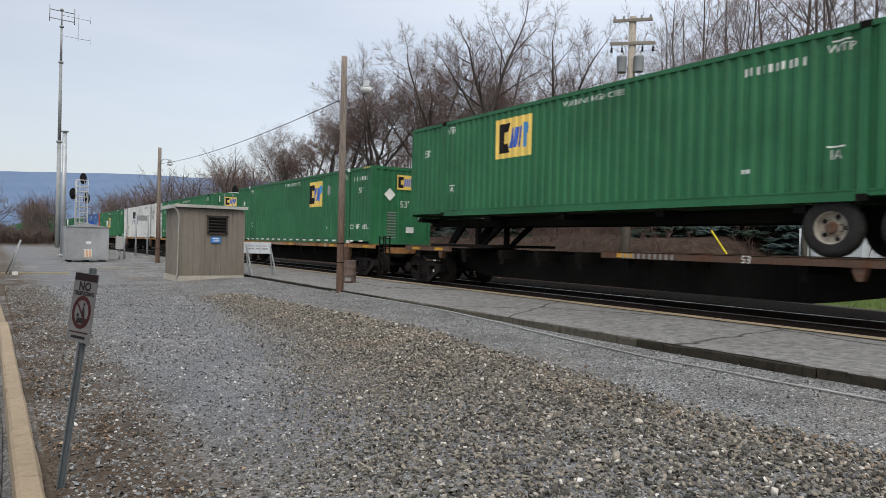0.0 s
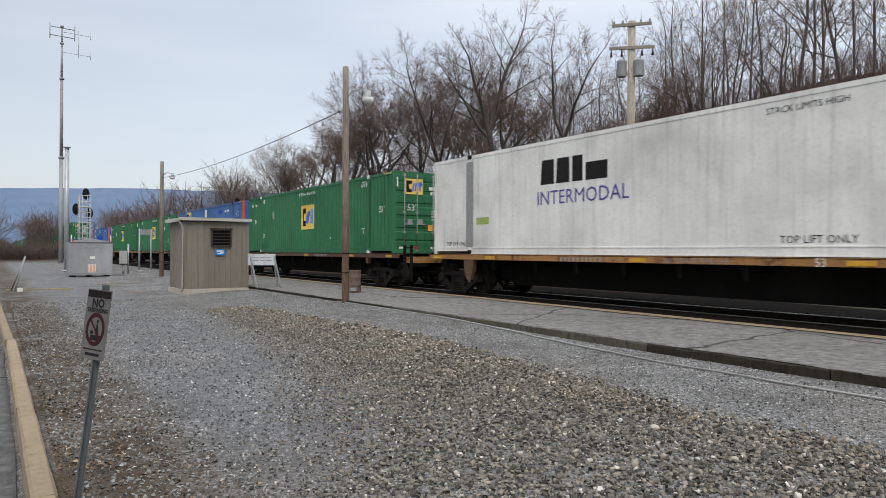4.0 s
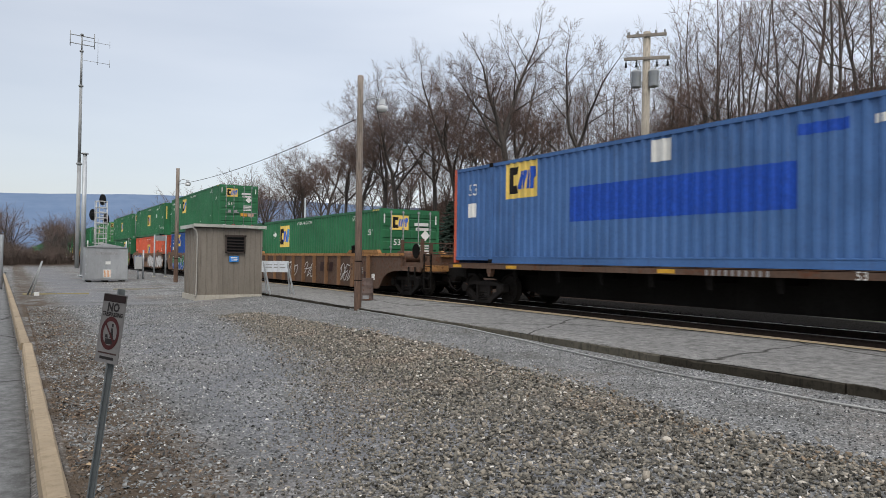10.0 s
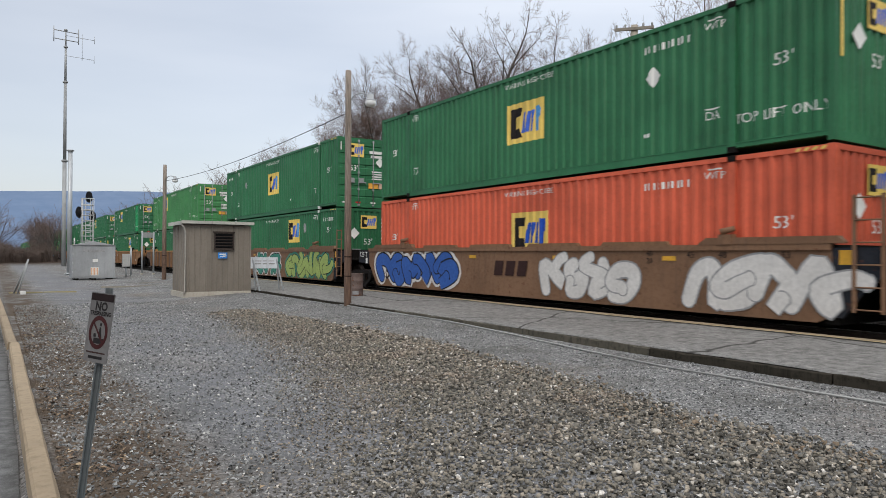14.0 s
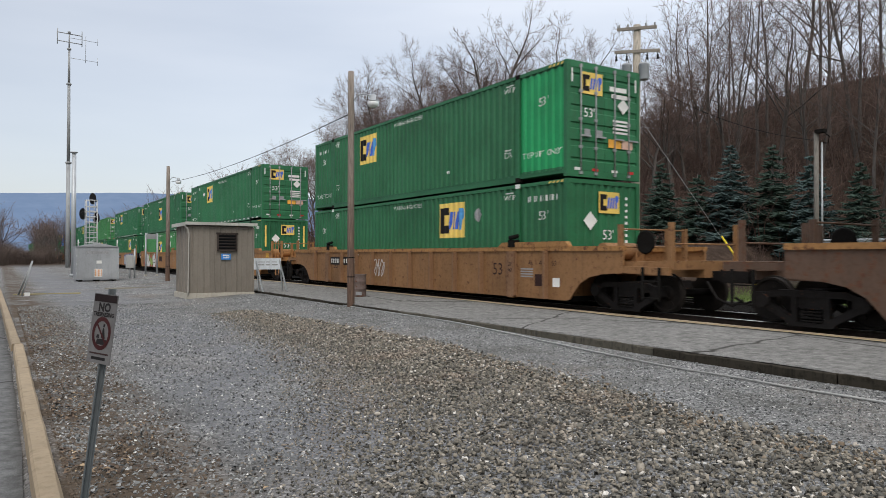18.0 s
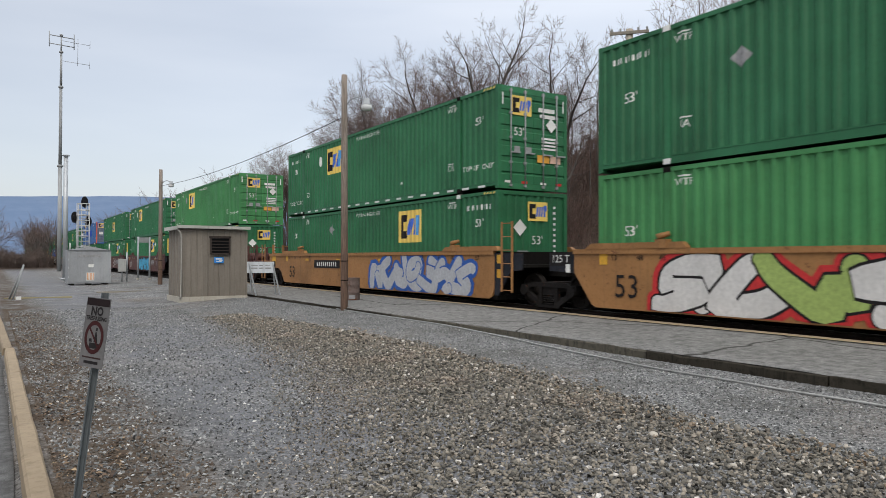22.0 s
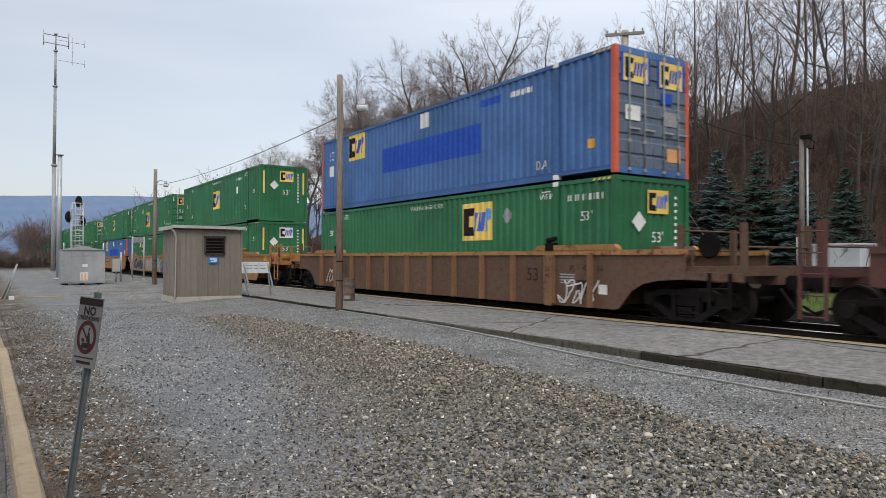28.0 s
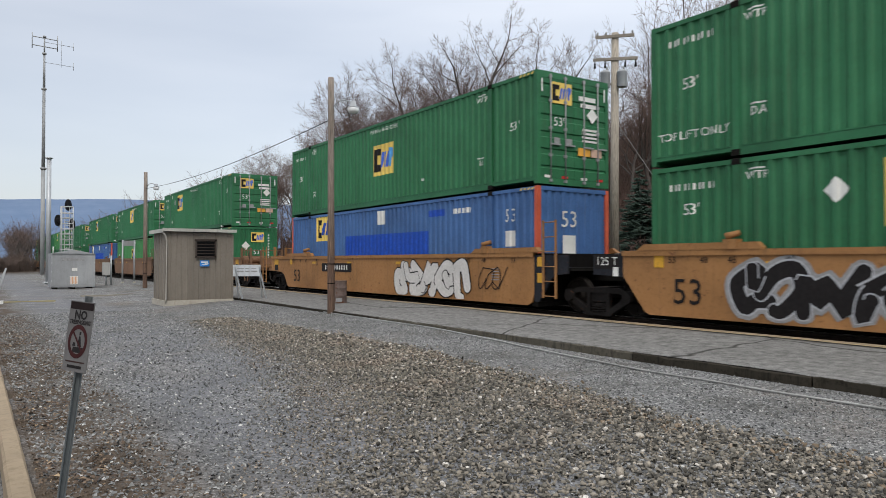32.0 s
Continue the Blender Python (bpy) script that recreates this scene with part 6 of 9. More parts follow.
make_spruce(-46.5, 27.2, 5.0, 1.6, needle_green, 10, "small dark spruce at the foot of the bank")


def make_turf():
    rng = random.Random(15)
    segs = []
    for k in range(7000):
        x, y = rng.uniform(-16.5, -2), rng.uniform(20.6, 27.5)
        z = gz(x, y)
        a = rng.uniform(0, 6.28)
        h = rng.uniform(0.05, 0.16)
        segs.append((x, y, z - 0.02, x + math.cos(a) * h * 0.5, y + math.sin(a) * h * 0.5, z + h, 0.012, 0.002))
    c, t = sticks(segs, 3)
    tagged(new("grass", np_mesh("grass", c, t, plain("winter grass", (0.12, 0.17, 0.05), 0.9, grain=0.4, scale=1.5))), "short winter grass between the track and the bank", "grass", kind="stuff")


make_turf()

# ---------------------------------------------------------------- the train: containers
CL, CW, CH = 16.154, 2.591, 2.896     # a fifty-three foot box
HALF = CW / 2
PITCH = 0.276
LIFT = (1.93, CL - 1.93)              # posts at the forty-foot marks


DEPTH = [0.045]                       # of the corrugation; the white box is almost flat


def wave(x):
    """Depth of the side sheet's corrugation at x metres behind the front end."""
    u = (x / PITCH) % 1.0
    if u < 0.27:
        return 0.0
    if u < 0.42:
        return DEPTH[0] * (u - 0.27) / 0.15
    if u < 0.85:
        return DEPTH[0]
    return DEPTH[0] * (1 - (u - 0.85) / 0.15)


def wave_marks(a, b):
    out = []
    k = math.floor(a / PITCH)
    while k * PITCH < b:
        for u in (0.0, 0.27, 0.42, 0.85):
            v = (k + u) * PITCH
            if a < v < b:
                out.append(v)
        k += 1
    return out


SKIN = -HALF + 0.012                  # outermost face of the side sheet
MESHES = {}


def shared(key, make):
    if key not in MESHES:
        MESHES[key] = make()
    return MESHES[key]


def sheet_mesh(material):
    bm = BM()
    xs = [0.10] + wave_marks(0.10, CL - 0.10) + [CL - 0.10]
    lo, hi, mid = [], [], []
    for x in xs:
        d = wave(x)
        lo.append(bm.verts.new((-x, SKIN + 0.0, 0.17)))
        mid.append((bm.verts.new((-x, SKIN + d, 0.20)), bm.verts.new((-x, SKIN + d, CH - 0.12))))
        hi.append(bm.verts.new((-x, SKIN + 0.0, CH - 0.09)))
    for i in range(len(xs) - 1):
        bm.faces.new((lo[i + 1], lo[i], mid[i][0], mid[i + 1][0]))
        bm.faces.new((mid[i + 1][0], mid[i][0], mid[i][1], mid[i + 1][1]))
        bm.faces.new((mid[i + 1][1], mid[i][1], hi[i], hi[i + 1]))
    return build("side_sheet", material, bm)


def drape(me, x, z, name, material, off=0.004, up=False):
    """A flat mesh in x, z laid onto the corrugated side, centred at x behind the front and z up."""
    bm = BM()
    bm.from_mesh(me)
    lo, hi = min(v.co.x for v in bm.verts), max(v.co.x for v in bm.verts)
    for mk in wave_marks(x - hi, x - lo):
        bmesh.ops.bisect_plane(bm, geom=bm.verts[:] + bm.edges[:] + bm.faces[:], plane_co=(x - mk, 0, 0), plane_no=(1, 0, 0), dist=1e-5)
    for v in bm.verts:
        d = wave(x - v.co.x)
        v.co = (-(x - v.co.x), SKIN + d - off + v.co.y, z + v.co.z)
    return build(name, material, bm)


def rect_mesh(w, h, material, y=0.0, x=0.0, z=0.0):
    return build("panel", material, verts=[(x - w / 2, y, z - h / 2), (x + w / 2, y, z - h / 2), (x + w / 2, y, z + h / 2), (x - w / 2, y, z + h / 2)], faces=[(0, 1, 2, 3)])


def shape_mesh(polys, material, s=1.0, y=0.0):
    verts, faces = [], []
    for p in polys:
        faces.append(tuple(range(len(verts), len(verts) + len(p))))
        verts += [(a * s, y, b * s) for a, b in p]
    return build("shape", material, verts=verts, faces=faces)


# the owner's mark as plain shapes: a dark block, a zigzag and a hook on a yellow field
MARK_DARK = [[(-0.62, -0.40), (-0.40, -0.40), (-0.40, 0.40), (-0.62, 0.40)], [(-0.40, 0.17), (-0.17, 0.17), (-0.13, 0.40), (-0.40, 0.40)], [(-0.40, -0.40), (-0.13, -0.40), (-0.20, -0.15), (-0.40, -0.15)]]
MARK_BLUE = [[(-0.16, -0.28), (-0.04, -0.28), (0.06, 0.26), (-0.06, 0.26)], [(0.02, -0.28), (0.14, -0.28), (0.24, 0.26), (0.12, 0.26)], [(0.20, -0.28), (0.32, -0.28), (0.40, 0.26), (0.28, 0.26)]]
MARK_HOOK = [[(0.42, -0.30), (0.53, -0.30), (0.55, 0.0), (0.64, 0.06), (0.66, 0.26), (0.60, 0.35), (0.42, 0.35)]]


def logo(x, z, parent, tone, blue, size=1.0):
    """The mark on the side of a box."""
    def lay(kind, me, mt, off):
        return shared((kind, round(x, 2), round(z, 2), mt.name, size), lambda: drape(me(), x, z, "logo", mt, off))
    p = part("logo_panel", lay("panel", lambda: rect_mesh(1.48 * size, 1.08 * size, tone), tone, 0.004), None, parent, "square logo panel" if tone is not decal_white else "white logo panel")
    part("logo_shape", lay("dark", lambda: shape_mesh(MARK_DARK, decal_black, size), decal_black, 0.008), None, p)
    part("logo_shape", lay("blue", lambda: shape_mesh(MARK_BLUE, blue, size), blue, 0.008), None, p)
    part("logo_shape", lay("hook", lambda: shape_mesh(MARK_HOOK, decal_sky if blue is decal_blue else blue, size), decal_sky if blue is decal_blue else blue, 0.0095), None, p)


def write_on(words, h, x, z, parent, mt=None):
    mt = mt or decal_white
    part("lettering", shared(("t", words, h, round(x, 2), round(z, 2), mt.name), lambda: drape(text_mesh(words, h, mt), x, z, "lettering", mt, 0.006)), None, parent)


def bar_row(n, w, h, gap, mt, upright=False):
    verts, faces = [], []
    for k in range(n):
        a = (k - (n - 1) / 2) * (w + gap)
        q = len(verts)
        pts = ((a - w / 2, -h / 2), (a + w / 2, -h / 2), (a + w / 2, h / 2), (a - w / 2, h / 2))
        verts += [((-v if upright else u), 0, (-u if upright else v)) for u, v in pts]
        faces.append((q, q + 1, q + 2, q + 3))
    return build("bars", mt, verts=verts, faces=faces)


def mark_bars(n, w, h, gap, x, z, parent, mt=None):
    mt = mt or decal_white
    part("marking", shared(("b", n, w, h, round(x, 2), round(z, 2), mt.name), lambda: drape(bar_row(n, w, h, gap, mt), x, z, "marking", mt, 0.006)), None, parent)


def diamond(x, z, parent, mt, s=0.22):
    part("placard", shared(("d", round(x, 2), round(z, 2), mt.name, s), lambda: drape(shape_mesh([[(0, -s), (s, 0), (0, s), (-s, 0)]], mt), x, z, "placard", mt, 0.010)), None, parent, "diamond placard holder")


def posts_mesh(material):
    bm = BM()
    box(bm, -0.12, 0.0, -HALF, -HALF + 0.12, 0.0, CH)
    return build("corner_post", material, bm)


def lift_mesh(material):
    bm = BM()
    box(bm, -0.075, 0.075, -HALF - 0.004, -HALF + 0.05, 0.02, CH - 0.02)
    return build("lift_post", material, bm)


def rail_meshes(material):
    bm = BM()
    for x0, x1, z0 in ((-LIFT[0] + 0.075, -0.12, 0.085), (-LIFT[1] + 0.075, -LIFT[0] - 0.075, 0.0), (-CL + 0.12, -LIFT[1] - 0.075, 0.085)):
        box(bm, x0, x1, -HALF + 0.003, -HALF + 0.09, z0, 0.17)
        box(bm, x0, x1, -HALF - 0.006, -HALF + 0.04, 0.165, 0.190)
        if z0 == 0.0:
            box(bm, x0, x1, -HALF - 0.008, -HALF + 0.04, 0.0, 0.022)
    a = build("bottom_rail", material, bm)
    bm = BM()
    box(bm, -CL + 0.12, -0.12, -HALF + 0.003, -HALF + 0.08, CH - 0.10, CH - 0.01)
    b = build("top_rail", material, bm)
    return a, b


def roof_mesh(material):
    bm = BM()
    n = 60
    lo = []
    for i in range(n + 1):
        x = -0.05 - (CL - 0.1) * i / n
        z = CH - 0.035 + (0.012 if i % 2 else 0)
        lo.append((bm.verts.new((x, -HALF + 0.05, z)), bm.verts.new((x, HALF - 0.05, z))))
    for a, b in zip(lo, lo[1:]):
        bm.faces.new((a[0], a[1], b[1], b[0]))
    box(bm, -CL + 0.08, -0.08, -HALF + 0.06, HALF - 0.06, 0.08, 0.14)
    return build("roof", material, bm)


def end_mesh(material):
    """The corrugated nose, with its frame; faces +x at x = 0."""
    bm = BM()
    n = 9
    ys = []
    w = 2 * HALF - 0.24
    for k in range(n):
        for u, d in ((0.05, 0.0), (0.40, 0.0), (0.52, 0.04), (0.93, 0.04)):
            ys.append((-HALF + 0.12 + w * (k + u) / n, d))
    ys = [(-HALF + 0.12, 0.04)] + ys + [(HALF - 0.12, 0.04)]
    rows = [(bm.verts.new((-0.012 - d, y, 0.16)), bm.verts.new((-0.012 - d, y, CH - 0.10))) for y, d in ys]
    for a, b in zip(rows, rows[1:]):
        bm.faces.new((a[0], b[0], b[1], a[1]))
    box(bm, -0.10, 0.0, -HALF + 0.12, HALF - 0.12, 0.0, 0.165)
    box(bm, -0.10, 0.0, -HALF + 0.12, HALF - 0.12, CH - 0.105, CH)
    return build("end_wall", material, bm)


def door_mesh(material):
    """One door leaf of pressed sheet, hinge at y = 0, reaching to +y; faces +x."""
    w = HALF - 0.10
    bm = BM()
    prof = [(-0.07, 0.17), (-0.005, 0.17), (-0.005, 0.40)]
    for z in (0.62, 1.06, 1.50, 1.94, 2.38):
        prof += [(-0.035, z - 0.19), (-0.035, z - 0.16), (-0.006, z - 0.13), (-0.006, z + 0.13), (-0.035, z + 0.16), (-0.035, z + 0.19)]
    prof += [(-0.005, CH - 0.30), (-0.005, CH - 0.17), (-0.07, CH - 0.17)]
    a = [bm.verts.new((x, 0.01, z)) for x, z in prof]
    b = [bm.verts.new((x, w, z)) for x, z in prof]
    n = len(prof)
    for i in range(n):
        bm.faces.new((a[i], b[i], b[(i + 1) % n], a[(i + 1) % n]))
    bm.faces.new(a)
    bm.faces.new(b[::-1])
    bmesh.ops.recalc_face_normals(bm, faces=bm.faces[:])
    return build("door", material, bm)


def rod_mesh():
    bm = BM()
    tube(bm, (0.03, 0, 0.10), (0.03, 0, CH - 0.06), 0.019, 0.019, 6)
    for z in (0.10, 0.75, 1.45, 2.15, CH - 0.12):
        box(bm, -0.01, 0.045, -0.045, 0.045, z - 0.035, z + 0.035)
    box(bm, 0.02, 0.05, -0.02, 0.34, 1.02, 1.06)
    return build("lock_rod", galv_dull, bm)


def door_frame_mesh(material):
    bm = BM()
    box(bm, -0.10, 0.0, -HALF + 0.12, HALF - 0.12, 0.0, 0.165)
    return build("door_sill", material, bm)


def casting_mesh(pale):
    bm = BM()
    box(bm, -0.09, 0.09, -HALF - 0.012, -HALF + 0.10, -0.0, 0.115)
    return build("corner_casting", decal_white if pale else steel_dark, bm)


def end_text(words, h, y, z, parent, mt=None, stretch=1.0):
    letters(words, h, mt or decal_white, parent, pose(0.012, y, z, 0, 0, 90), stretch)


def end_mark(y, z, parent, tone, blue, size=0.52):
    """The owner's mark on an end wall or a door leaf, as plain shapes."""
    p = part("logo_panel", shared(("em", tone.name, size), lambda: rect_mesh(1.42 * size, 1.06 * size, tone)), None, parent, "logo panel of plain shapes", pose(0.008, y, z, 0, 0, 90))
    for polys, mt in ((MARK_DARK, decal_black), (MARK_BLUE, blue), (MARK_HOOK, blue)):
        part("logo_shape", shared(("es", id(polys), mt.name, size), lambda: shape_mesh(polys, mt, size)), None, p, "", pose(0, -0.004, 0))


def end_rect(name, w, h, y, z, parent, mt, label="", x=0.008):
    part(name, shared(("er", w, h, mt.name), lambda: rect_mesh(w, h, mt)), None, parent, label, pose(x, y, z, 0, 0, 90))


door_faded = painted("faded grey-blue door paint", (0.115, 0.155, 0.215), 0.6, (0.10, 0.075, 0.06), 0.7, rust=0.12)
COLOURS = {"green": paint_green, "pale": paint_pale, "blue": paint_blue, "deep": paint_deep, "orange": paint_orange, "white": paint_white}
NAMES = {"green": "dark green", "pale": "pale green", "blue": "faded blue", "deep": "deep blue", "orange": "orange-red", "white": "white"}
BOXES = []


def container(u, z, colour, front="door", mark=10.98, seed=0, dashes=False, tone=None, diam=None, patch=False, where="stacked on another container"):
    """One box. u: its front end along the train; z: its floor above the rail."""
    mt = COLOURS[colour]
    DEPTH[0] = 0.004 if colour == "white" else 0.045
    root = base("intermodal_container", "%s corrugated container, %s leading, %s" % (NAMES[colour], "doors" if front == "door" else "plain end", where), "container", group="train containers")
    fr = paint_orange if colour in ("blue", "deep") else mt
    back = pose(-CL, 0, 0, 0, 0, 180)
    side = shared(("sheet", colour), lambda: sheet_mesh(mt))
    part("side_wall", side, None, root)
    part("side_wall", side, None, root, m=back)
    part("roof", shared(("roof", colour), lambda: roof_mesh(mt)), None, root)
    ra, rb = shared(("rails", colour), lambda: rail_meshes(mt))
    for me, nm in ((ra, "bottom_rail"), (rb, "top_rail")):
        part(nm, me, None, root)
        part(nm, me, None, root, m=back)
    post = shared(("post", fr.name), lambda: posts_mesh(fr))
    mirror = pose(-0.12, 0, 0, 0, 0, 180)
    for m in (pose(0, 0, 0), back, mirror, pose(-CL + 0.12, 0, 0)):
        part("corner_post", post, None, root, m=m)
    lp = shared(("lift", colour), lambda: lift_mesh(mt))
    cast = shared(("casting", seed % 3 == 0), lambda: casting_mesh(seed % 3 == 0))
    for x in LIFT:
        a = part("lift_post", lp, None, root, m=pose(-x, 0, 0))
        part("lift_post", lp, None, root, m=pose(-x, 0, 0, 0, 0, 180))
        for zz in (0.0, CH - 0.115):
            part("corner_casting", cast, None, a, m=pose(0, 0, zz))
    # the leading end
    if front == "door":
        df = shared(("dframe", colour), lambda: door_frame_mesh(mt))
        part("door_sill", df, None, root)
        part("door_header", df, None, root, m=pose(0, 0, CH - 0.165))
        leaf = shared(("door", colour), lambda: door_mesh(door_faded if colour == "blue" else mt))
        rod = shared("rod", rod_mesh)
        for s in (-1, 1):
            m = pose(0, -HALF + 0.10, 0) if s < 0 else pose(0, HALF - 0.10, 0) @ Matrix.Diagonal((1, -1, 1, 1))
            d = part("door", leaf, None, root, m=pose(0, -HALF + 0.10, 0) if s < 0 else pose(0, 0.0, 0))
            for y in (0.34, 0.86):
                part("lock_rod", rod, None, d, m=pose(0, y, 0))
        y0 = -HALF + 0.10
        if colour == "blue" or colour == "deep":
            for yy in (-0.62, 0.62):
                end_rect("patch", 1.0, 0.66, yy, 2.42, root, decal_deep, "deep blue panel behind the logo", x=0.004)
                end_mark(yy, 2.42, root, decal_yellow, decal_deep, 0.58)
            end_rect("patch", 0.50, 0.34, -0.72, 1.40, root, decal_white, "white panel")
            end_rect("patch", 0.48, 0.34, 0.62, 1.38, root, decal_grey, "grey panel")
            end_rect("patch", 0.50, 0.32, 0.72, 0.52, root, painted("orange sticker", (0.7, 0.35, 0.15), 0.6), "orange sticker")
            end_rect("patch", 0.42, 0.26, 0.45, 1.86, root, decal_deep, "dark blue patch")
        elif colour == "white":
            end_rect("logo_panel", 0.9, 0.30, -0.58, 2.22, root, decal_black, "black wordmark drawn as a block")
            end_rect("logo_shape", 0.5, 0.18, 0.55, 2.16, root, decal_black)
            for k in range(3):
                end_rect("marking", 0.42, 0.06, 0.75, 0.95 - 0.14 * k, root, decal_grey)
        else:
            end_mark(-0.46, 2.38, root, tone or decal_yellow, decal_blue)
            end_text("53'", 0.24, -0.55, 1.62, root)
            end_rect("marking", 0.62, 0.12, 0.48, 2.34, root, decal_white)
            end_rect("marking", 0.58, 0.11, 0.52, 2.16, root, decal_white)
            part("placard", shared("edm", lambda: shape_mesh([[(0, -0.21), (0.21, 0), (0, 0.21), (-0.21, 0)]], decal_white)), None, root, "white diamond placard", pose(0.016, 0.66, 1.92, 0, 0, 90))
            for k in range(4):
                end_rect("marking", 0.55, 0.055, 0.56, 1.52 - 0.10 * k, root, decal_white)
            end_rect("sticker", 0.46, 0.22, 0.36, 0.92, root, painted("amber sticker", (0.75, 0.38, 0.06), 0.5), "amber sticker")
            end_rect("sticker", 0.40, 0.22, 0.82, 0.92, root, painted("pink sticker", (0.62, 0.42, 0.32), 0.5), "pale sticker")
            for k, yy in enumerate((-0.95, -0.35, 0.35, 0.95)):
                end_rect("reflector", 0.22, 0.07, yy, 0.20, root, decal_red if k % 2 else decal_white)
            end_rect("reflector", 0.05, 0.34, -HALF + 0.16, 2.52, root, decal_white)
            end_rect("reflector", 0.05, 0.34, HALF - 0.16, 2.52, root, decal_white)
            end_rect("patch", 0.20, 0.20, -0.62, 1.12, root, decal_grey, "grey plate")
            end_rect("patch", 0.22, 0.20, -0.20, 1.12, root, decal_grey, "grey plate")
    else:
        part("end_wall", shared(("end", colour), lambda: end_mesh(mt)), None, root)
        if colour in ("blue", "deep"):
            end_text("53", 0.44, -0.2, 2.05, root)
            end_rect("patch", 0.46, 0.50, -0.2, 1.40, root, decal_white, "white panel")
            end_rect("patch", 0.42, 0.30, -0.2, 0.55, root, decal_lime, "pale green sticker")
        else:
            tn = tone or decal_yellow
            end_mark(0.15, 2.34, root, tn, decal_blue)
            end_text("53'", 0.26, 0.12, 1.50, root)
            part("placard", shared("edm2", lambda: shape_mesh([[(0, -0.24), (0.24, 0), (0, 0.24), (-0.24, 0)]], decal_grey if seed % 2 else decal_white)), None, root, "diamond placard", pose(0.016, -0.52, 1.86, 0, 0, 90))
            part("marking", shared(("eb", 10), lambda: bar_row(10, 0.07, 0.09, 0.09, decal_white, True)), None, root, "", pose(0.012, 0.78, 1.75, 0, 0, 90))
            if seed % 3 == 0:
                part("marking", shared(("eb", 4), lambda: bar_row(10, 0.035, 0.40, 0.07, decal_grey, True)), None, root, "block of small white print", pose(0.012, -0.42, 0.72, 0, 0, 90))
                end_rect("sticker", 0.34, 0.22, 0.38, 0.55, root, decal_white, "white sticker")
            if seed % 3 == 1:
                end_rect("stripe", 0.09, 1.15, -HALF + 0.22, 2.0, root, decal_yellow, "yellow caution strip")
                end_rect("stripe", 0.09, 1.15, HALF - 0.22, 2.0, root, decal_yellow, "yellow caution strip")
    part("end_wall", shared(("end", colour), lambda: end_mesh(mt)), None, root, m=pose(-CL, 0, 0, 0, 0, 180))
    # the near side
    if colour in ("green", "pale", "orange"):
        logo(mark, 1.36 if tone == decal_amber else 1.58 if 7.5 < mark < 8.5 else 2.06, root, tone or decal_yellow, decal_blue if colour != "orange" else decal_deep, 1.0 if not tone == decal_amber else 1.15)
        low53 = 1.58 if 7.5 < mark < 9.0 else 2.0
        write_on("53'", 0.235, 0.92, low53, root)
        write_on("53'", 0.235, CL - 0.92, low53, root)
        write_on("WARNING HIGH CUBE", 0.14, 8.0, 2.62, root)
        write_on("WTP", 0.15, 2.32, 2.55, root)
        write_on("WTP", 0.15, CL - 2.32, 2.55, root)
        write_on("DA" if seed % 2 else "IA", 0.17, 2.36, 0.78, root)
        write_on("DA" if seed % 2 else "IA", 0.17, CL - 2.36, 0.78, root)
        for mx_, mz in ((2.32, 2.68), (CL - 2.32, 2.68), (2.36, 0.92), (CL - 2.36, 0.92)):
            mark_bars(1, 0.30, 0.03, 0.0, mx_, mz, root)
        if front == "door":
            mark_bars(10, 0.042, 0.13, 0.068, CL - 0.95, 2.46, root)
            if seed % 2:
                write_on("TOP LIFT ONLY", 0.155, 0.98, 0.66, root)
                write_on("TOP LIFT ONLY", 0.17, CL - 0.98, 0.55, root)
        else:
            mark_bars(10, 0.048, 0.15, 0.075, 0.98 if mark < 6 else 3.5, 2.46, root)
            if seed % 2:
                write_on("TOP LIFT ONLY", 0.19, 0.98, 0.62, root)
        if diam:
            diamond(diam, 1.85 if 7.5 < mark < 8.5 else 2.16, root, decal_white if seed % 3 else decal_grey)
        mark_bars(3, 0.05, 0.08, 0.02, 4.0 if front != "door" else 5.4, 0.62, root)
        if dashes:
            dash = shared("dash", dash_mesh)
            for k in range(19):
                part("reflector", dash, None, root, m=pose(-0.6 - 0.80 * k, 0, 0))
    elif colour in ("blue", "deep"):
        logo(mark, 2.30, root, decal_yellow, decal_deep, 0.92)
        part("patch", shared(("bp", colour), lambda: drape(rect_mesh(5.9, 0.86, decal_deep), 8.0, 1.50, "patch", decal_deep, 0.003)), None, root, "long overpainted stripe of deeper blue")
        part("patch", shared(("bs", colour), lambda: drape(rect_mesh(0.52, 0.48, decal_white), 8.08, 2.50, "patch", decal_white, 0.005)), None, root, "white square panel")
        part("patch", shared(("bt", colour), lambda: drape(rect_mesh(0.9, 0.2, decal_deep), 4.6, 2.46, "patch", decal_deep, 0.003)), None, root, "small patch of deeper blue")
        mark_bars(8, 0.09, 0.15, 0.03, 3.3, 2.46, root)
        write_on("DA", 0.24, 2.5, 0.42, root)
        write_on("53", 0.36, CL - 0.95 if front == "door" else 1.1, 2.18, root)
        part("patch", shared(("bw", colour, front), lambda: drape(rect_mesh(0.46, 0.42, decal_white), CL - 0.95 if front == "door" else 1.1, 1.58, "patch", decal_white, 0.005)), None, root, "white panel")
        part("patch", shared(("by", colour), lambda: drape(rect_mesh(0.22, 0.22, yellow_tape), 0.75, 0.75, "patch", yellow_tape, 0.005)), None, root, "orange sticker")
    else:
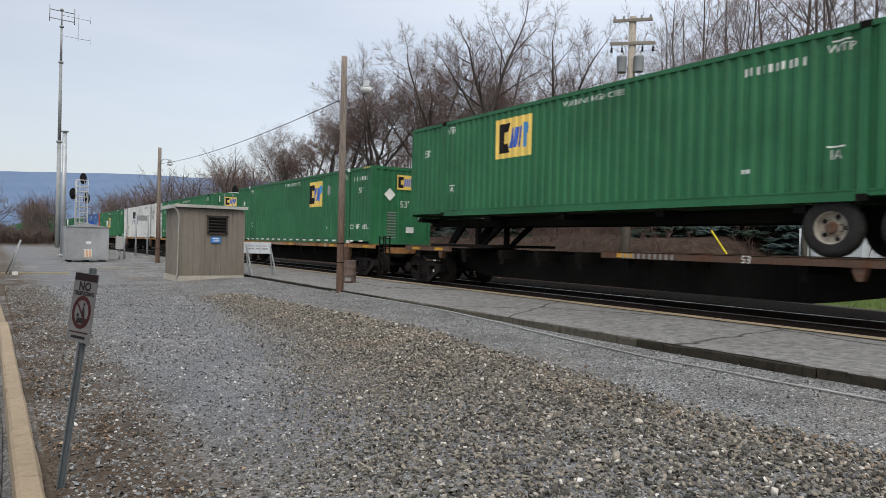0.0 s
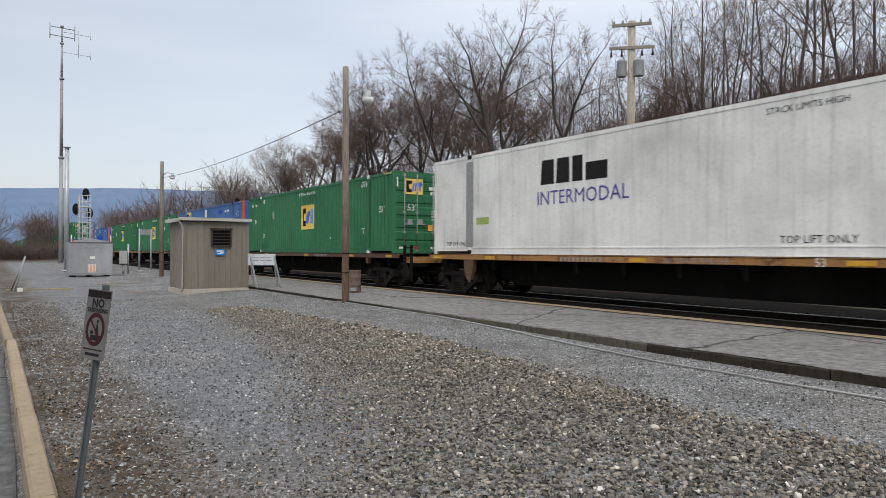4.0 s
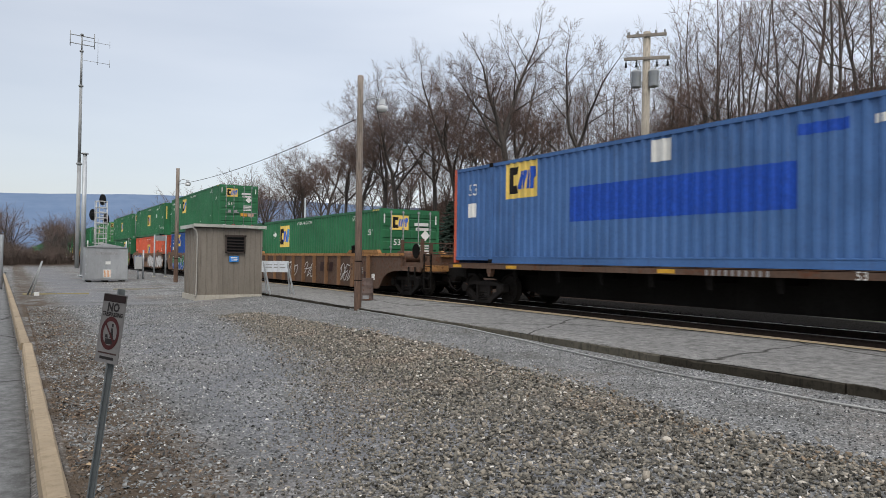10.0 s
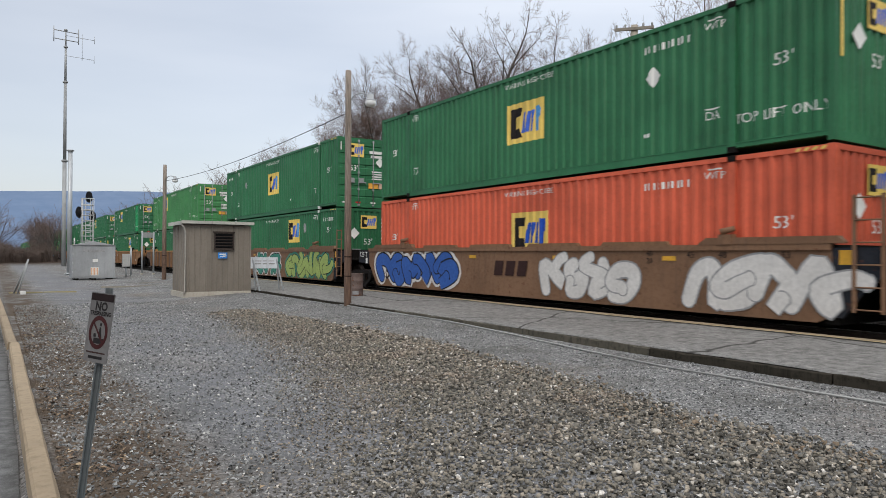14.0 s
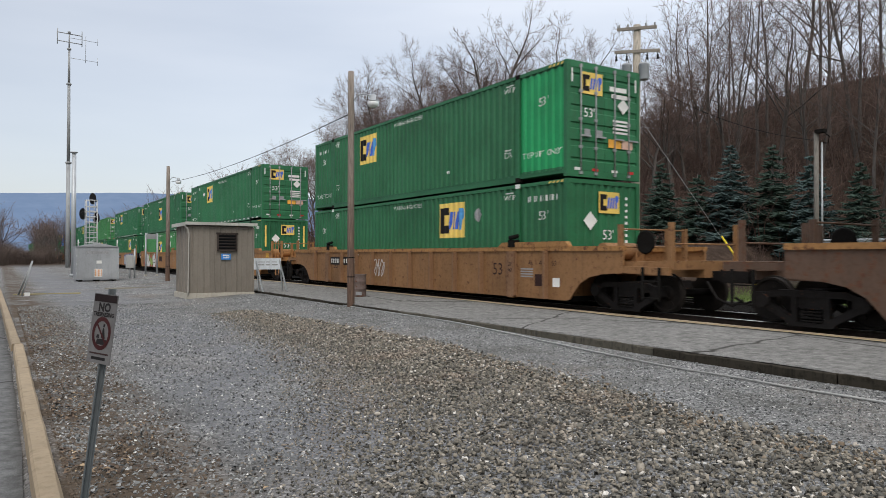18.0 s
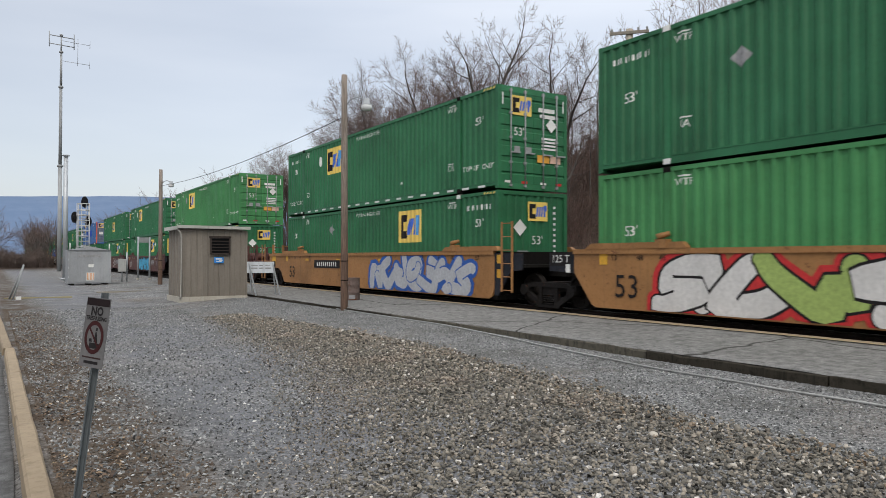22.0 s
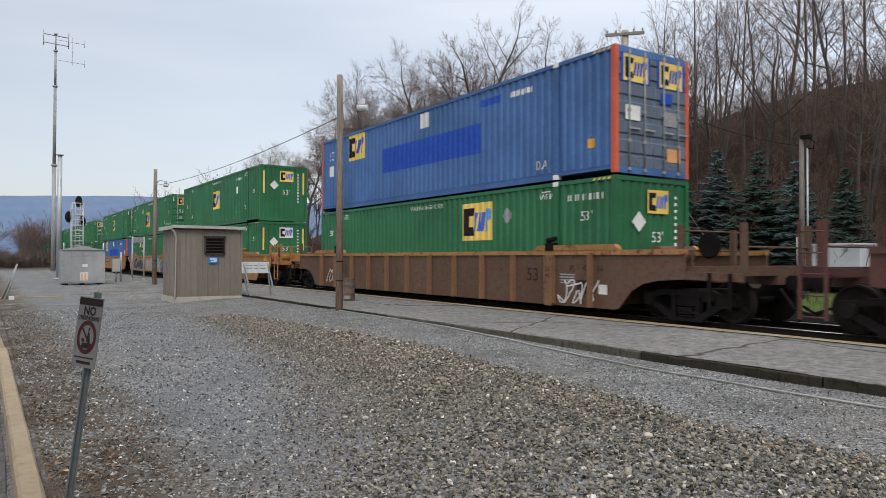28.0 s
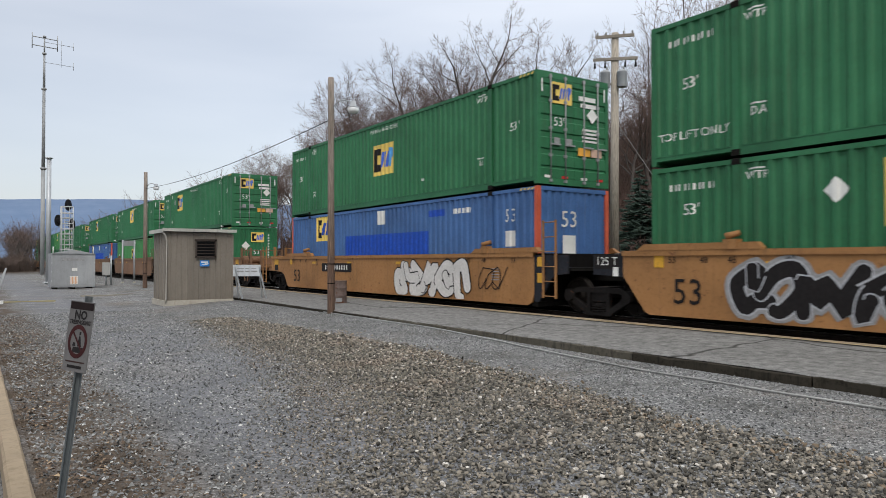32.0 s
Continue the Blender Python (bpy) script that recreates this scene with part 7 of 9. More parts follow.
        # the smooth-sided white box with a wordmark, drawn as blocks
        part("logo_shape", shared("w1", lambda: drape(shape_mesh([[(-1.2, -0.3), (-0.7, -0.3), (-0.7, 0.32), (-1.15, 0.32)], [(-0.62, -0.3), (-0.15, -0.3), (-0.15, 0.32), (-0.58, 0.32)], [(-0.05, -0.3), (0.3, -0.3), (0.3, 0.32), (-0.05, 0.32)], [(0.40, -0.3), (1.1, -0.3), (1.1, 0.12), (0.40, 0.12)]], decal_black), 9.9, 2.08, "logo_shape", decal_black)), None, root, "black wordmark drawn as blocks")
        write_on("INTERMODAL", 0.36, 9.7, 1.42, root, decal_violet)
        write_on("53FT", 0.30, 1.0, 2.10, root, decal_black)
        write_on("XHC", 0.30, 1.0, 1.66, root, decal_black)
        write_on("STACK LIMITS HIGH", 0.12, 4.2, 2.62, root, decal_black)
        write_on("TOP LIFT ONLY", 0.14, 4.0, 0.30, root, decal_black)
        write_on("TOP LIFT ONLY", 0.12, 14.9, 0.30, root, decal_black)
        part("logo_shape", shared("w2", lambda: drape(rect_mesh(0.62, 0.2, decal_lime), 13.6, 0.95, "logo_shape", decal_lime)), None, root, "small green mark")
        for x in LIFT:
            part("lift_panel", shared(("lw", x), lambda: rect_mesh(0.34, 2.5, decal_grey)), None, root, "grey lifting post", pose(-x, -HALF - 0.008, 1.45))
    if colour != "white":
        for k in range(4):
            part("caution_mark", shared("caution", caution_mesh), None, root, "yellow caution dash", pose(-0.16 - 0.15 * k, 0, 0))
    if patch:
        part("patch", shared("fresh", fresh_mesh), None, root, "replaced sheet of brighter green")
    BOXES.append((root, u, z))
    return root


def fresh_mesh():
    return drape(rect_mesh(1.70, 2.5, paint_bright), 1.0, 1.50, "patch", paint_bright, 0.002)


def caution_mesh():
    """One slanted yellow dash on the top rail by the leading corner."""
    y = -HALF - 0.001
    return build("caution_mark", decal_yellow, verts=[(0, y, CH - 0.085), (-0.08, y, CH - 0.085), (-0.04, y, CH - 0.03), (0.04, y, CH - 0.03)], faces=[(0, 1, 2, 3)])


def dash_mesh():
    """One white reflector dash on the bottom rail."""
    y = -HALF - 0.003
    return build("dash", decal_white, verts=[(0, y, 0.06), (-0.34, y, 0.06), (-0.34, y, 0.125), (0, y, 0.125)], faces=[(0, 1, 2, 3)])


# ---------------------------------------------------------------- wagons
WAGONS, WHEELS = [], []


def wheel_mesh():
    bm = BM()
    prof = [(0.44, -0.02), (0.455, 0.0), (0.455, 0.025), (0.425, 0.04), (0.418, 0.13), (0.38, 0.13), (0.36, 0.09), (0.18, 0.06), (0.12, 0.12), (0.05, 0.12)]
    n = 24
    rows = [[bm.verts.new((r * math.cos(2 * math.pi * i / n), 0.72 - w if False else -(0.70 + w), r * math.sin(2 * math.pi * i / n))) for i in range(n)] for r, w in prof]
    for a, b in zip(rows, rows[1:]):
        for i in range(n):
            bm.faces.new((a[i], a[(i + 1) % n], b[(i + 1) % n], b[i]))
    bm.faces.new(rows[-1])
    bm.faces.new(rows[0][::-1])
    rows = [[bm.verts.new((r * math.cos(2 * math.pi * i / n), 0.70 + w, r * math.sin(2 * math.pi * i / n))) for i in range(n)] for r, w in prof]
    for a, b in zip(rows, rows[1:]):
        for i in range(n):
            bm.faces.new((a[i], b[i], b[(i + 1) % n], a[(i + 1) % n]))
    bm.faces.new(rows[-1][::-1])
    bm.faces.new(rows[0])
    tube(bm, (0, -0.8, 0), (0, 0.8, 0), 0.08, 0.08, 10)
    # marks cast in the wheel plate
    for k in range(3):
        a = 2.1 * k
        box(bm, -0.03, 0.03, -0.80, -0.775, 0.22, 0.32, Matrix.Rotation(a, 4, "Y"))
    bmesh.ops.recalc_face_normals(bm, faces=bm.faces[:])
    return build("wheelset", steel_wheel, bm)


def side_frame_mesh():
    """Cast side frame with its two windows, spring nest and axle boxes; on the near side."""
    bm = BM()
    y0, y1 = -1.10, -0.98
    for out in (
        [(-0.62, 0.62), (0.62, 0.62), (0.98, 0.50), (0.98, 0.40), (0.60, 0.50), (-0.60, 0.50), (-0.98, 0.40), (-0.98, 0.50)],
        [(-0.98, 0.42), (-0.80, 0.40), (-0.34, 0.14), (-0.34, 0.06), (-0.46, 0.06), (-0.98, 0.34)],
        [(0.98, 0.42), (0.98, 0.34), (0.46, 0.06), (0.34, 0.06), (0.34, 0.14), (0.80, 0.40)],
        [(-0.46, 0.06), (0.46, 0.06), (0.40, -0.02), (-0.40, -0.02)],
        [(-0.34, 0.06), (-0.24, 0.06), (-0.24, 0.52), (-0.34, 0.52)],
        [(0.24, 0.06), (0.34, 0.06), (0.34, 0.52), (0.24, 0.52)],
    ):
        prism(bm, [(x, z + 0.02) for x, z in out], y0, y1)
    for x in (-0.89, 0.89):
        tube(bm, (x, -1.17, 0.43), (x, -0.92, 0.43), 0.135, 0.135, 12)
        box(bm, x - 0.15, x + 0.15, -1.12, -0.92, 0.36, 0.58)
    for x in (-0.15, -0.02, 0.11):
        for k in range(5):
            tube(bm, (x + 0.02, -1.06, 0.09 + k * 0.055), (x + 0.02, -1.06, 0.12 + k * 0.055), 0.068, 0.068, 8)
    box(bm, -0.24, 0.24, -1.06, -0.9, 0.34, 0.52)
    return build("side_frame", steel_truck, bm)


def bogie(parent, x):
    """A two-axle truck under a wagon, centred x metres along it."""
    bm = shared("bolster", bolster_mesh)
    bg = part("bogie", bm, None, parent, "grimy cast-steel bogie", pose(x, 0, 0))
    sf = shared("sideframe", side_frame_mesh)
    part("side_frame", sf, None, bg)
    part("side_frame", sf, None, bg, m=pose(0, 0, 0, 0, 0, 180))
    for a in (-0.89, 0.89):
        w = part("wheelset", shared("wheel", wheel_mesh), None, bg, "", pose(a, 0, 0.43))
        WHEELS.append((w, a, parent, x))
    return bg


def bolster_mesh():
    bm = BM()
    box(bm, -0.22, 0.22, -0.95, 0.95, 0.40, 0.66)
    box(bm, -0.16, 0.16, -0.2, 0.2, 0.66, 0.86)
    return build("bogie", steel_truck, bm)


def coupler(parent, x, face):
    bm = BM()
    box(bm, -0.05, 0.75, -0.10, 0.10, 0.72, 0.92)
    box(bm, 0.62, 0.95, -0.16, 0.18, 0.68, 0.96)
    pipe(bm, [(0.1, -0.35, 0.70), (0.4, -0.42, 0.35), (0.75, -0.4, 0.22), (0.95, -0.35, 0.35)], 0.03, 6)
    part("coupler", bm, steel_truck, parent, "knuckle coupler with a hanging air hose", pose(x, 0, 0, 0, 0, 0 if face > 0 else 180))


def ladder(parent, x, mt, z0=0.35, z1=1.75):
    bm = BM()
    for a in (-0.22, 0.22):
        box(bm, x + a - 0.03, x + a + 0.03, -1.49, -1.46, z0, z1)
    z = z0 + 0.05
    while z < z1:
        tube(bm, (x - 0.22, -1.48, z), (x + 0.22, -1.48, z), 0.015, 0.015, 6)
        z += 0.36
    part("ladder", bm, mt, parent, "grab-iron ladder")


def plate(name, w, h, x, z, parent, mt, y=-1.462, label=""):
    return part(name, shared(("pl", w, h, mt.name), lambda: rect_mesh(w, h, mt)), None, parent, label, pose(x, y, z))


GLYPHS = (((-.36, -.46), (-.40, .18), (-.2, .44), (.12, .44), (.34, .18), (.38, -.46)),
          ((.40, .26), (.05, .46), (-.36, .2), (-.38, -.22), (0, -.46), (.38, -.26), (.34, .02), (.06, .0)),
          ((.38, .34), (0, .46), (-.34, .25), (0, .02), (.32, -.2), (0, -.46), (-.40, -.36)),
          ((-.44, -.46), (-.32, .42), (-.02, -.16), (.28, .42), (.44, -.46)),
          ((-.38, .46), (-.38, -.22), (0, -.46), (.32, -.22), (.40, .46)),
          ((-.36, -.46), (-.34, .42), (.22, .44), (.36, .2), (.1, -.02), (-.16, -.02), (.40, -.46)),
          ((.38, .40), (-.32, .44), (-.34, .0), (.22, .02), (-.34, -.02), (-.36, -.44), (.40, -.40)),
          ((-.34, .46), (-.36, -.46), (.0, -.1), (.36, .44), (.02, .04), (.40, -.46)))


def curve_through(pts, per=5):
    """A smooth line through the points."""
    out = []
    p = [pts[0]] + list(pts) + [pts[-1]]
    for i in range(1, len(p) - 2):
        for k in range(per):
            t = k / per
            q = [0.5 * (2 * p[i][j] + (p[i + 1][j] - p[i - 1][j]) * t + (2 * p[i - 1][j] - 5 * p[i][j] + 4 * p[i + 1][j] - p[i + 2][j]) * t * t + (3 * p[i][j] - p[i - 1][j] - 3 * p[i + 1][j] + p[i + 2][j]) * t ** 3) for j in (0, 1)]
            out.append(Vector((q[0], 0, q[1])))
    return out + [Vector((pts[-1][0], 0, pts[-1][1]))]


def glyphs(seed, w, h, n):
    """Warped, overlapping letter-like strokes that spell nothing."""
    rng = random.Random(seed)
    out = []
    kinds = list(range(len(GLYPHS)))
    rng.shuffle(kinds)
    for k in range(n):
        g = GLYPHS[kinds[k % len(kinds)]]
        flip, lean = rng.choice((-1, 1)), rng.uniform(-0.12, 0.30)
        size, drop, tilt = rng.uniform(0.85, 1.0), rng.uniform(-0.05, 0.05), rng.choice((-1, 1)) * rng.uniform(0.25, 0.75) + rng.choice((0, 3.14159))
        cx = -w / 2 + w * (k + 0.5) / n
        pts = []
        for x, z in g:
            x, z = flip * x * math.cos(tilt) - z * math.sin(tilt) + rng.gauss(0, 0.10), flip * x * math.sin(tilt) + z * math.cos(tilt)
            z = max(-0.5, min(0.5, z * size + drop + rng.gauss(0, 0.08)))
            pts.append((cx + (x * 1.05 + lean * z) * w / n, z * h * 0.80))
        pts.append((pts[-1][0] + rng.uniform(-0.3, 0.4) * w / n, pts[-1][1] + rng.uniform(-0.1, 0.35) * h))
        out.append(curve_through(pts))
    return out


def fat(line, r, name, mt, split=None, lim=(-9, 9)):
    """A broad stroke of paint along a line, with round ends, each piece a hair above the last."""
    verts, faces, mats = [], [], []
    n = len(line)
    for i in range(n):
        d = (line[min(i + 1, n - 1)] - line[max(i - 1, 0)]).normalized()
        s = Vector((-d.z, 0, d.x))
        wide = r * (0.82 + 0.30 * abs(math.sin(2.7 * i / n + 0.6)))
        verts += [tuple(line[i] + s * wide + Vector((0, -0.00005 * i, 0))), tuple(line[i] - s * wide + Vector((0, -0.00005 * i, 0)))]
    faces = [(2 * i, 2 * i + 1, 2 * i + 3, 2 * i + 2) for i in range(n - 1)]
    for end, d in ((0, (line[0] - line[1]).normalized()), (n - 1, (line[-1] - line[-2]).normalized())):
        q = len(verts)
        s = Vector((-d.z, 0, d.x))
        for k in range(9):
            a = math.pi * k / 8
            verts.append(tuple(line[end] + (s * math.cos(a) + d * math.sin(a) * 0.8) * r * 0.9 + Vector((0, -0.00005 * end, 0))))
        faces.append(tuple(range(q, q + 9)))
    verts = [(x, y, min(lim[1], max(lim[0], z))) for x, y, z in verts]
    me = build(name, mt, verts=verts, faces=faces)
    if split:
        me.materials.append(split)
        for p in me.polygons:
            p.material_index = 1 if p.center.z < 0 else 0
    return me


def scrawl(seed, w, h, mt, n=8, thick=0.045):
    """Quick looping strokes of a spray can, one unbroken ribbon."""
    rng = random.Random(seed)
    pts = []
    for k in range(n):
        cx = -w / 2 + w * (k + 0.5) / n
        ph, tw = rng.uniform(0, 6), rng.uniform(3.5, 6.0)
        for i in range(15):
            f = i / 14
            pts.append(Vector((cx + w / n * 0.62 * math.sin(ph + tw * f), -0.0002 * len(pts), h / 2 * math.cos(ph * 0.7 + 4.2 * f * rng.uniform(0.96, 1.04)))))
    verts = []
    for i, p in enumerate(pts):
        d = pts[min(i + 1, len(pts) - 1)] - pts[max(i - 1, 0)]
        s = Vector((-d.z, 0, d.x)).normalized() * thick / 2
        verts += [tuple(p + s), tuple(p - s)]
    faces = [(2 * i, 2 * i + 1, 2 * i + 3, 2 * i + 2) for i in range(len(pts) - 1)]
    return build("scrawl", mt, verts=verts, faces=faces)


def graffiti(parent, x, z, w, h, seed, fill, line, halo=None, y=-1.464, n=6, split=None):
    """x: the middle, metres along the wagon (front end at 0, back negative). fill: one paint, or one for each letter."""
    fills = fill if isinstance(fill, tuple) else (fill,)
    lines = glyphs(seed, w, h, n)
    lim = (0.17 - z, 1.35 - z)
    r = min(0.15 * w / n, 0.15 * h) * 1.30
    first = None

    def lay(name, me, off):
        nonlocal first
        if first is None:
            first = part("graffiti", me, None, parent, "spray-painted graffiti", pose(x, y, z))
        else:
            part(name, me, None, first, "", pose(0, -off, 0))

    if halo:
        for k, g in enumerate(lines):
            lay("graffiti_edge", fat(g, r * 1.75, "graffiti_edge", halo, None, lim), 0.00025 * k)
    for k, g in enumerate(lines):
        if line:
            lay("spray_line", fat(g, r * 1.24, "spray_line", line, None, lim), 0.0022 + 0.0008 * k)
        lay("graffiti_letter", fat(g, r, "graffiti_letter", fills[k % len(fills)], split, lim), 0.0026 + 0.0008 * k)


def tag(parent, x, z, w, h, seed, mt, n=5, y=-1.464, thick=0.04):
    part("graffiti", shared(("tg", seed), lambda: scrawl(seed, w, h, mt, n, thick)), None, parent, "sprayed tag", pose(x, y, z))


def well_side_outline(front_end, back_end):
    """Side of a smooth well; where the set ends it reaches out over the bogie."""
    front = [(2.10, 1.42), (2.10, 0.84), (0.85, 0.78), (0.50, 0.64), (0.12, 0.17), (0.0, 0.14)] if front_end else [(0.03, 1.42), (0.03, 0.44), (-0.06, 0.22), (-0.22, 0.14)]
    back = [(0.0, 0.14), (0.12, 0.17), (0.50, 0.64), (0.85, 0.78), (2.10, 0.84), (2.10, 1.42)] if back_end else [(-0.05, 0.14), (0.08, 0.20), (0.55, 0.80), (0.65, 0.92), (0.65, 1.42)]
    return front + [(-CL - x, z) for x, z in back]


def end_plate_mesh(far):
    """Dark end structure of a smooth well: a deep plate over the bogie with a gusset under it; front end at x = 0."""
    bm = BM()
    lo = [(0.035, 1.40), (0.035, 0.26), (0.20, 0.24), (0.62, 0.80), (0.80, 0.92), (1.20, 0.95), (1.20, 1.40)]
    if far:
        lo = [(0.655, 1.40), (0.655, 0.90), (0.80, 0.92), (1.52, 0.95), (1.52, 1.40)]
    prism(bm, lo, -1.44, -1.38)
    return build("end_plate", end_paint, bm)


def well_wagon(u, mt, kind, front_end, back_end, label, seed):
    """One well: side walls, floor, end decks and a bogie in front (and behind when it ends its set)."""
    root = base("well_wagon", label, "railway wagon", group="wagons of the train")
    out = well_side_outline(front_end, back_end)
    if kind == "ribbed":
        arch = [(1.95, 0.86), (1.30, 0.82), (0.90, 0.74), (0.60, 0.58), (0.38, 0.34), (0.24, 0.18), (0.10, 0.15)]
        out = [(1.95, 1.40)] + arch + [(-CL - x, z) for x, z in arch[::-1]] + [(-CL - 1.95, 1.40)]
    def wall():
        bm = BM()
        prism(bm, out, -1.45, -1.40)
        return build("side_wall", mt, bm)
    me = shared(("well", mt.name, kind, front_end, back_end), wall)
    across = Matrix.Diagonal((1, -1, 1, 1))
    part("side_wall", me, None, root)
    part("side_wall", me, None, root, m=across)
    top = paint_edge if kind == "ribbed" else mt
    def chord():
        bm = BM()
        e, e2 = (1.95, 1.95) if kind == "ribbed" else (2.10 if front_end else 0.03, 2.10 if back_end else 0.65)
        box(bm, -CL - e2, e, -1.49, -1.33, 1.36, 1.47)
        return build("top_chord", top, bm)
    me = shared(("chord", mt.name, kind, front_end, back_end), chord)
    part("top_chord", me, None, root)
    part("top_chord", me, None, root, m=across)
    def step():
        bm = BM()
        prism(bm, [(0.25, 1.47), (0.25, 1.50), (0.15, 1.60), (-2.35, 1.60), (-2.55, 1.47)], -1.50, -1.36)
        return build("step_plate", top, bm)
    me = shared(("step", top.name), step)
    for m in (pose(0, 0, 0), pose(-CL + 2.3, 0, 0), pose(-2.3, 0, 0, 0, 0, 180), pose(-CL, 0, 0, 0, 0, 180)):
        part("step_plate", me, None, root, m=m)
    if mt.name.startswith("faded brown"):
        def lug():
            bm = BM()
            prism(bm, [(-0.95, 1.47), (0.95, 1.47), (0.88, 1.55), (-0.88, 1.55)], -1.48, -1.38)
            return build("guide_plate", paint_rib, bm)
        lm = shared("lug", lug)
        for k in range(4):
            part("guide_plate", lm, None, root, m=pose(-4.2 - k * 2.6, 0, 0))
    if kind == "ribbed":
        def rib():
            bm = BM()
            box(bm, -0.04, 0.04, -1.59, -1.44, 0.16, 1.36)
            return build("rib", paint_rib, bm)
        rm = shared(("rib", mt.name), rib)
        xs = [-0.55] + [-1.95 - 1.36 * k for k in range(1, 9)] + [-CL + 0.55]
        for x in xs:
            part("rib", rm, None, root, m=pose(x, 0, 0))
    if kind == "ribbed":
        def wide():
            bm = BM()
            prism(bm, [(-0.16, 1.36), (0.16, 1.36), (0.16, 0.20), (0.10, 0.13), (-0.10, 0.13), (-0.16, 0.20)], -1.56, -1.445)
            return build("lift_rib", paint_rib, bm)
        for x in LIFT:
            part("lift_rib", shared("widerib", wide), None, root, m=pose(-x, 0, 0))
        def sidesill():
            bm = BM()
            prism(bm, [(1.955, 1.02), (3.2, 1.0), (3.2, 0.84), (1.955, 0.86)], -1.44, -1.36)
            return build("side_sill", mt, bm)
        ss = shared(("sidesill", mt.name), sidesill)
        part("side_sill", ss, None, root)
        part("side_sill", ss, None, root, m=pose(-CL, 0, 0, 0, 0, 180))
    def clamp():
        bm = BM()
        box(bm, -0.14, 0.14, -1.52, -1.34, 1.47, 1.66)
        tube(bm, (-0.1, -1.5, 1.70), (0.12, -1.36, 1.78), 0.07, 0.05, 8)
        return build("box_clamp", steel_dark if kind == "ribbed" else mt, bm)
    cm = shared(("clamp", mt.name, kind), clamp)
    for x in LIFT:
        part("box_clamp", cm, None, root, m=pose(-x, 0, 0))
    bm = shared("wellfloor", well_floor_mesh)
    part("floor", bm, None, root)
    # end decks
    def deck(length):
        bm = BM()
        box(bm, 0.05, length, -0.36, 0.36, 0.78, 1.10)
        box(bm, 0.05, 1.9 if length > 2.5 else 1.3, -1.40, 1.40, 1.02, 1.10)
        box(bm, 0.02, 0.10, -1.40, 1.40, 0.25, 1.45)
        if length > 2.5:
            box(bm, length - 0.5, length, -1.35, 1.35, 0.96, 1.14)
            for y in (-1.3, 1.3):
                box(bm, 1.6, length, y - 0.05, y + 0.05, 1.0, 1.12)
        return build("end_deck", mt if length > 2.5 else steel_dark, bm)
    for end, m in ((front_end, pose(0, 0, 0)), (back_end, pose(-CL, 0, 0, 0, 0, 180))):
        ln = 3.25 if end else 1.78
        d = part("end_deck", shared(("deck", ln, mt.name), lambda: deck(ln)), None, root, m=m)
        if end:
            def rack():
                bm = BM()
                for xx, yy, hh in ((1.75, -1.30, 1.95), (3.15, -1.30, 1.95), (1.75, 0.9, 1.9), (3.15, 0.9, 1.95), (2.4, -0.5, 1.85)):
                    box(bm, xx - 0.05, xx + 0.05, yy - 0.05, yy + 0.05, 1.10, hh)
                for zz in (1.45, 1.85):
                    tube(bm, (1.75, -1.3, zz), (1.75, 0.9, zz), 0.022, 0.022, 6)
                tube(bm, (3.15, -1.3, 1.5), (3.15, 0.9, 1.5), 0.022, 0.022, 6)
                return build("handrail", mt, bm)
            part("handrail", shared(("rack", mt.name, kind), rack), None, d, "upright handrail posts of the end platform")
            def tank():
                bm = BM()
                tube(bm, (0, -0.95, 0), (0, 0.15, 0), 0.20, 0.20, 12)
                for y in (-0.8, 0.0):
                    box(bm, -0.22, 0.22, y - 0.03, y + 0.03, -0.26, 0.0)
                return build("air_tank", mt, bm)
            part("air_tank", shared(("tank", mt.name), tank), None, d, "air brake reservoir", pose(0.85, 0.0, 1.36))
            def wheelb():
                bm = BM()
                lathe(bm, [(0.24, -0.02), (0.27, 0.0), (0.24, 0.02)], 14)
                return build("brake_wheel", steel_dark, bm)
            part("brake_wheel", shared("bw", wheelb), None, d, "hand brake wheel", pose(2.2, -1.0, 1.55, 90, 0, 0))
            coupler(root, 3.2 if m.translation.x > -1 else -CL - 3.2, 1 if m.translation.x > -1 else -1)
    if kind == "ribbed":
        ladder(root, 2.75, steel_dark, 0.30, 1.0)
        ladder(root, -CL - 2.75, steel_dark, 0.30, 1.0)
    else:
        # the back end mirrors the front across the wagon
        for far, at, flip, ends in ((False, 0.0, 1, front_end), (True, -CL, -1, back_end)):
            if ends:
                ladder(root, at + flip * 2.98, mt, 0.25, 1.95)
                plate("reflector", 0.50, 0.42, at + flip * 1.45, 1.20, root, yellow_tape, -1.462, "faded orange reflector plate")
                plate("notice", 0.42, 0.26, at + flip * 1.45, 0.98, root, decal_black, -1.466, "black consolidated stencil plate")
                continue
            ep = shared(("endplate", far), lambda: end_plate_mesh(far))
            for side in (1, -1):
                part("end_plate", ep, None, root, "black end structure over the bogie", Matrix.Translation((at, 0, 0)) @ Matrix.Diagonal((flip, side, 1, 1)))
        if not front_end:
            ladder(root, 0.62, mt, 0.35, 2.25)
    # bogies: the leading one always, the trailing one where the set ends
    bogie(root, 1.70 if front_end else 1.83)
    if back_end:
        bogie(root, -CL - 1.70)
    # plates that all of them carry
    for x, z, y in (() if kind == "ribbed" else ((-CL + 0.30, 1.24, -1.462),) if front_end else ((0.27, 1.24, -1.445), (0.27, 0.84, -1.445), (-CL + 0.30, 1.24, -1.462))):
        plate("reflector", 0.24, 0.24, x, z, root, yellow_tape, y, "yellow reflector plate")
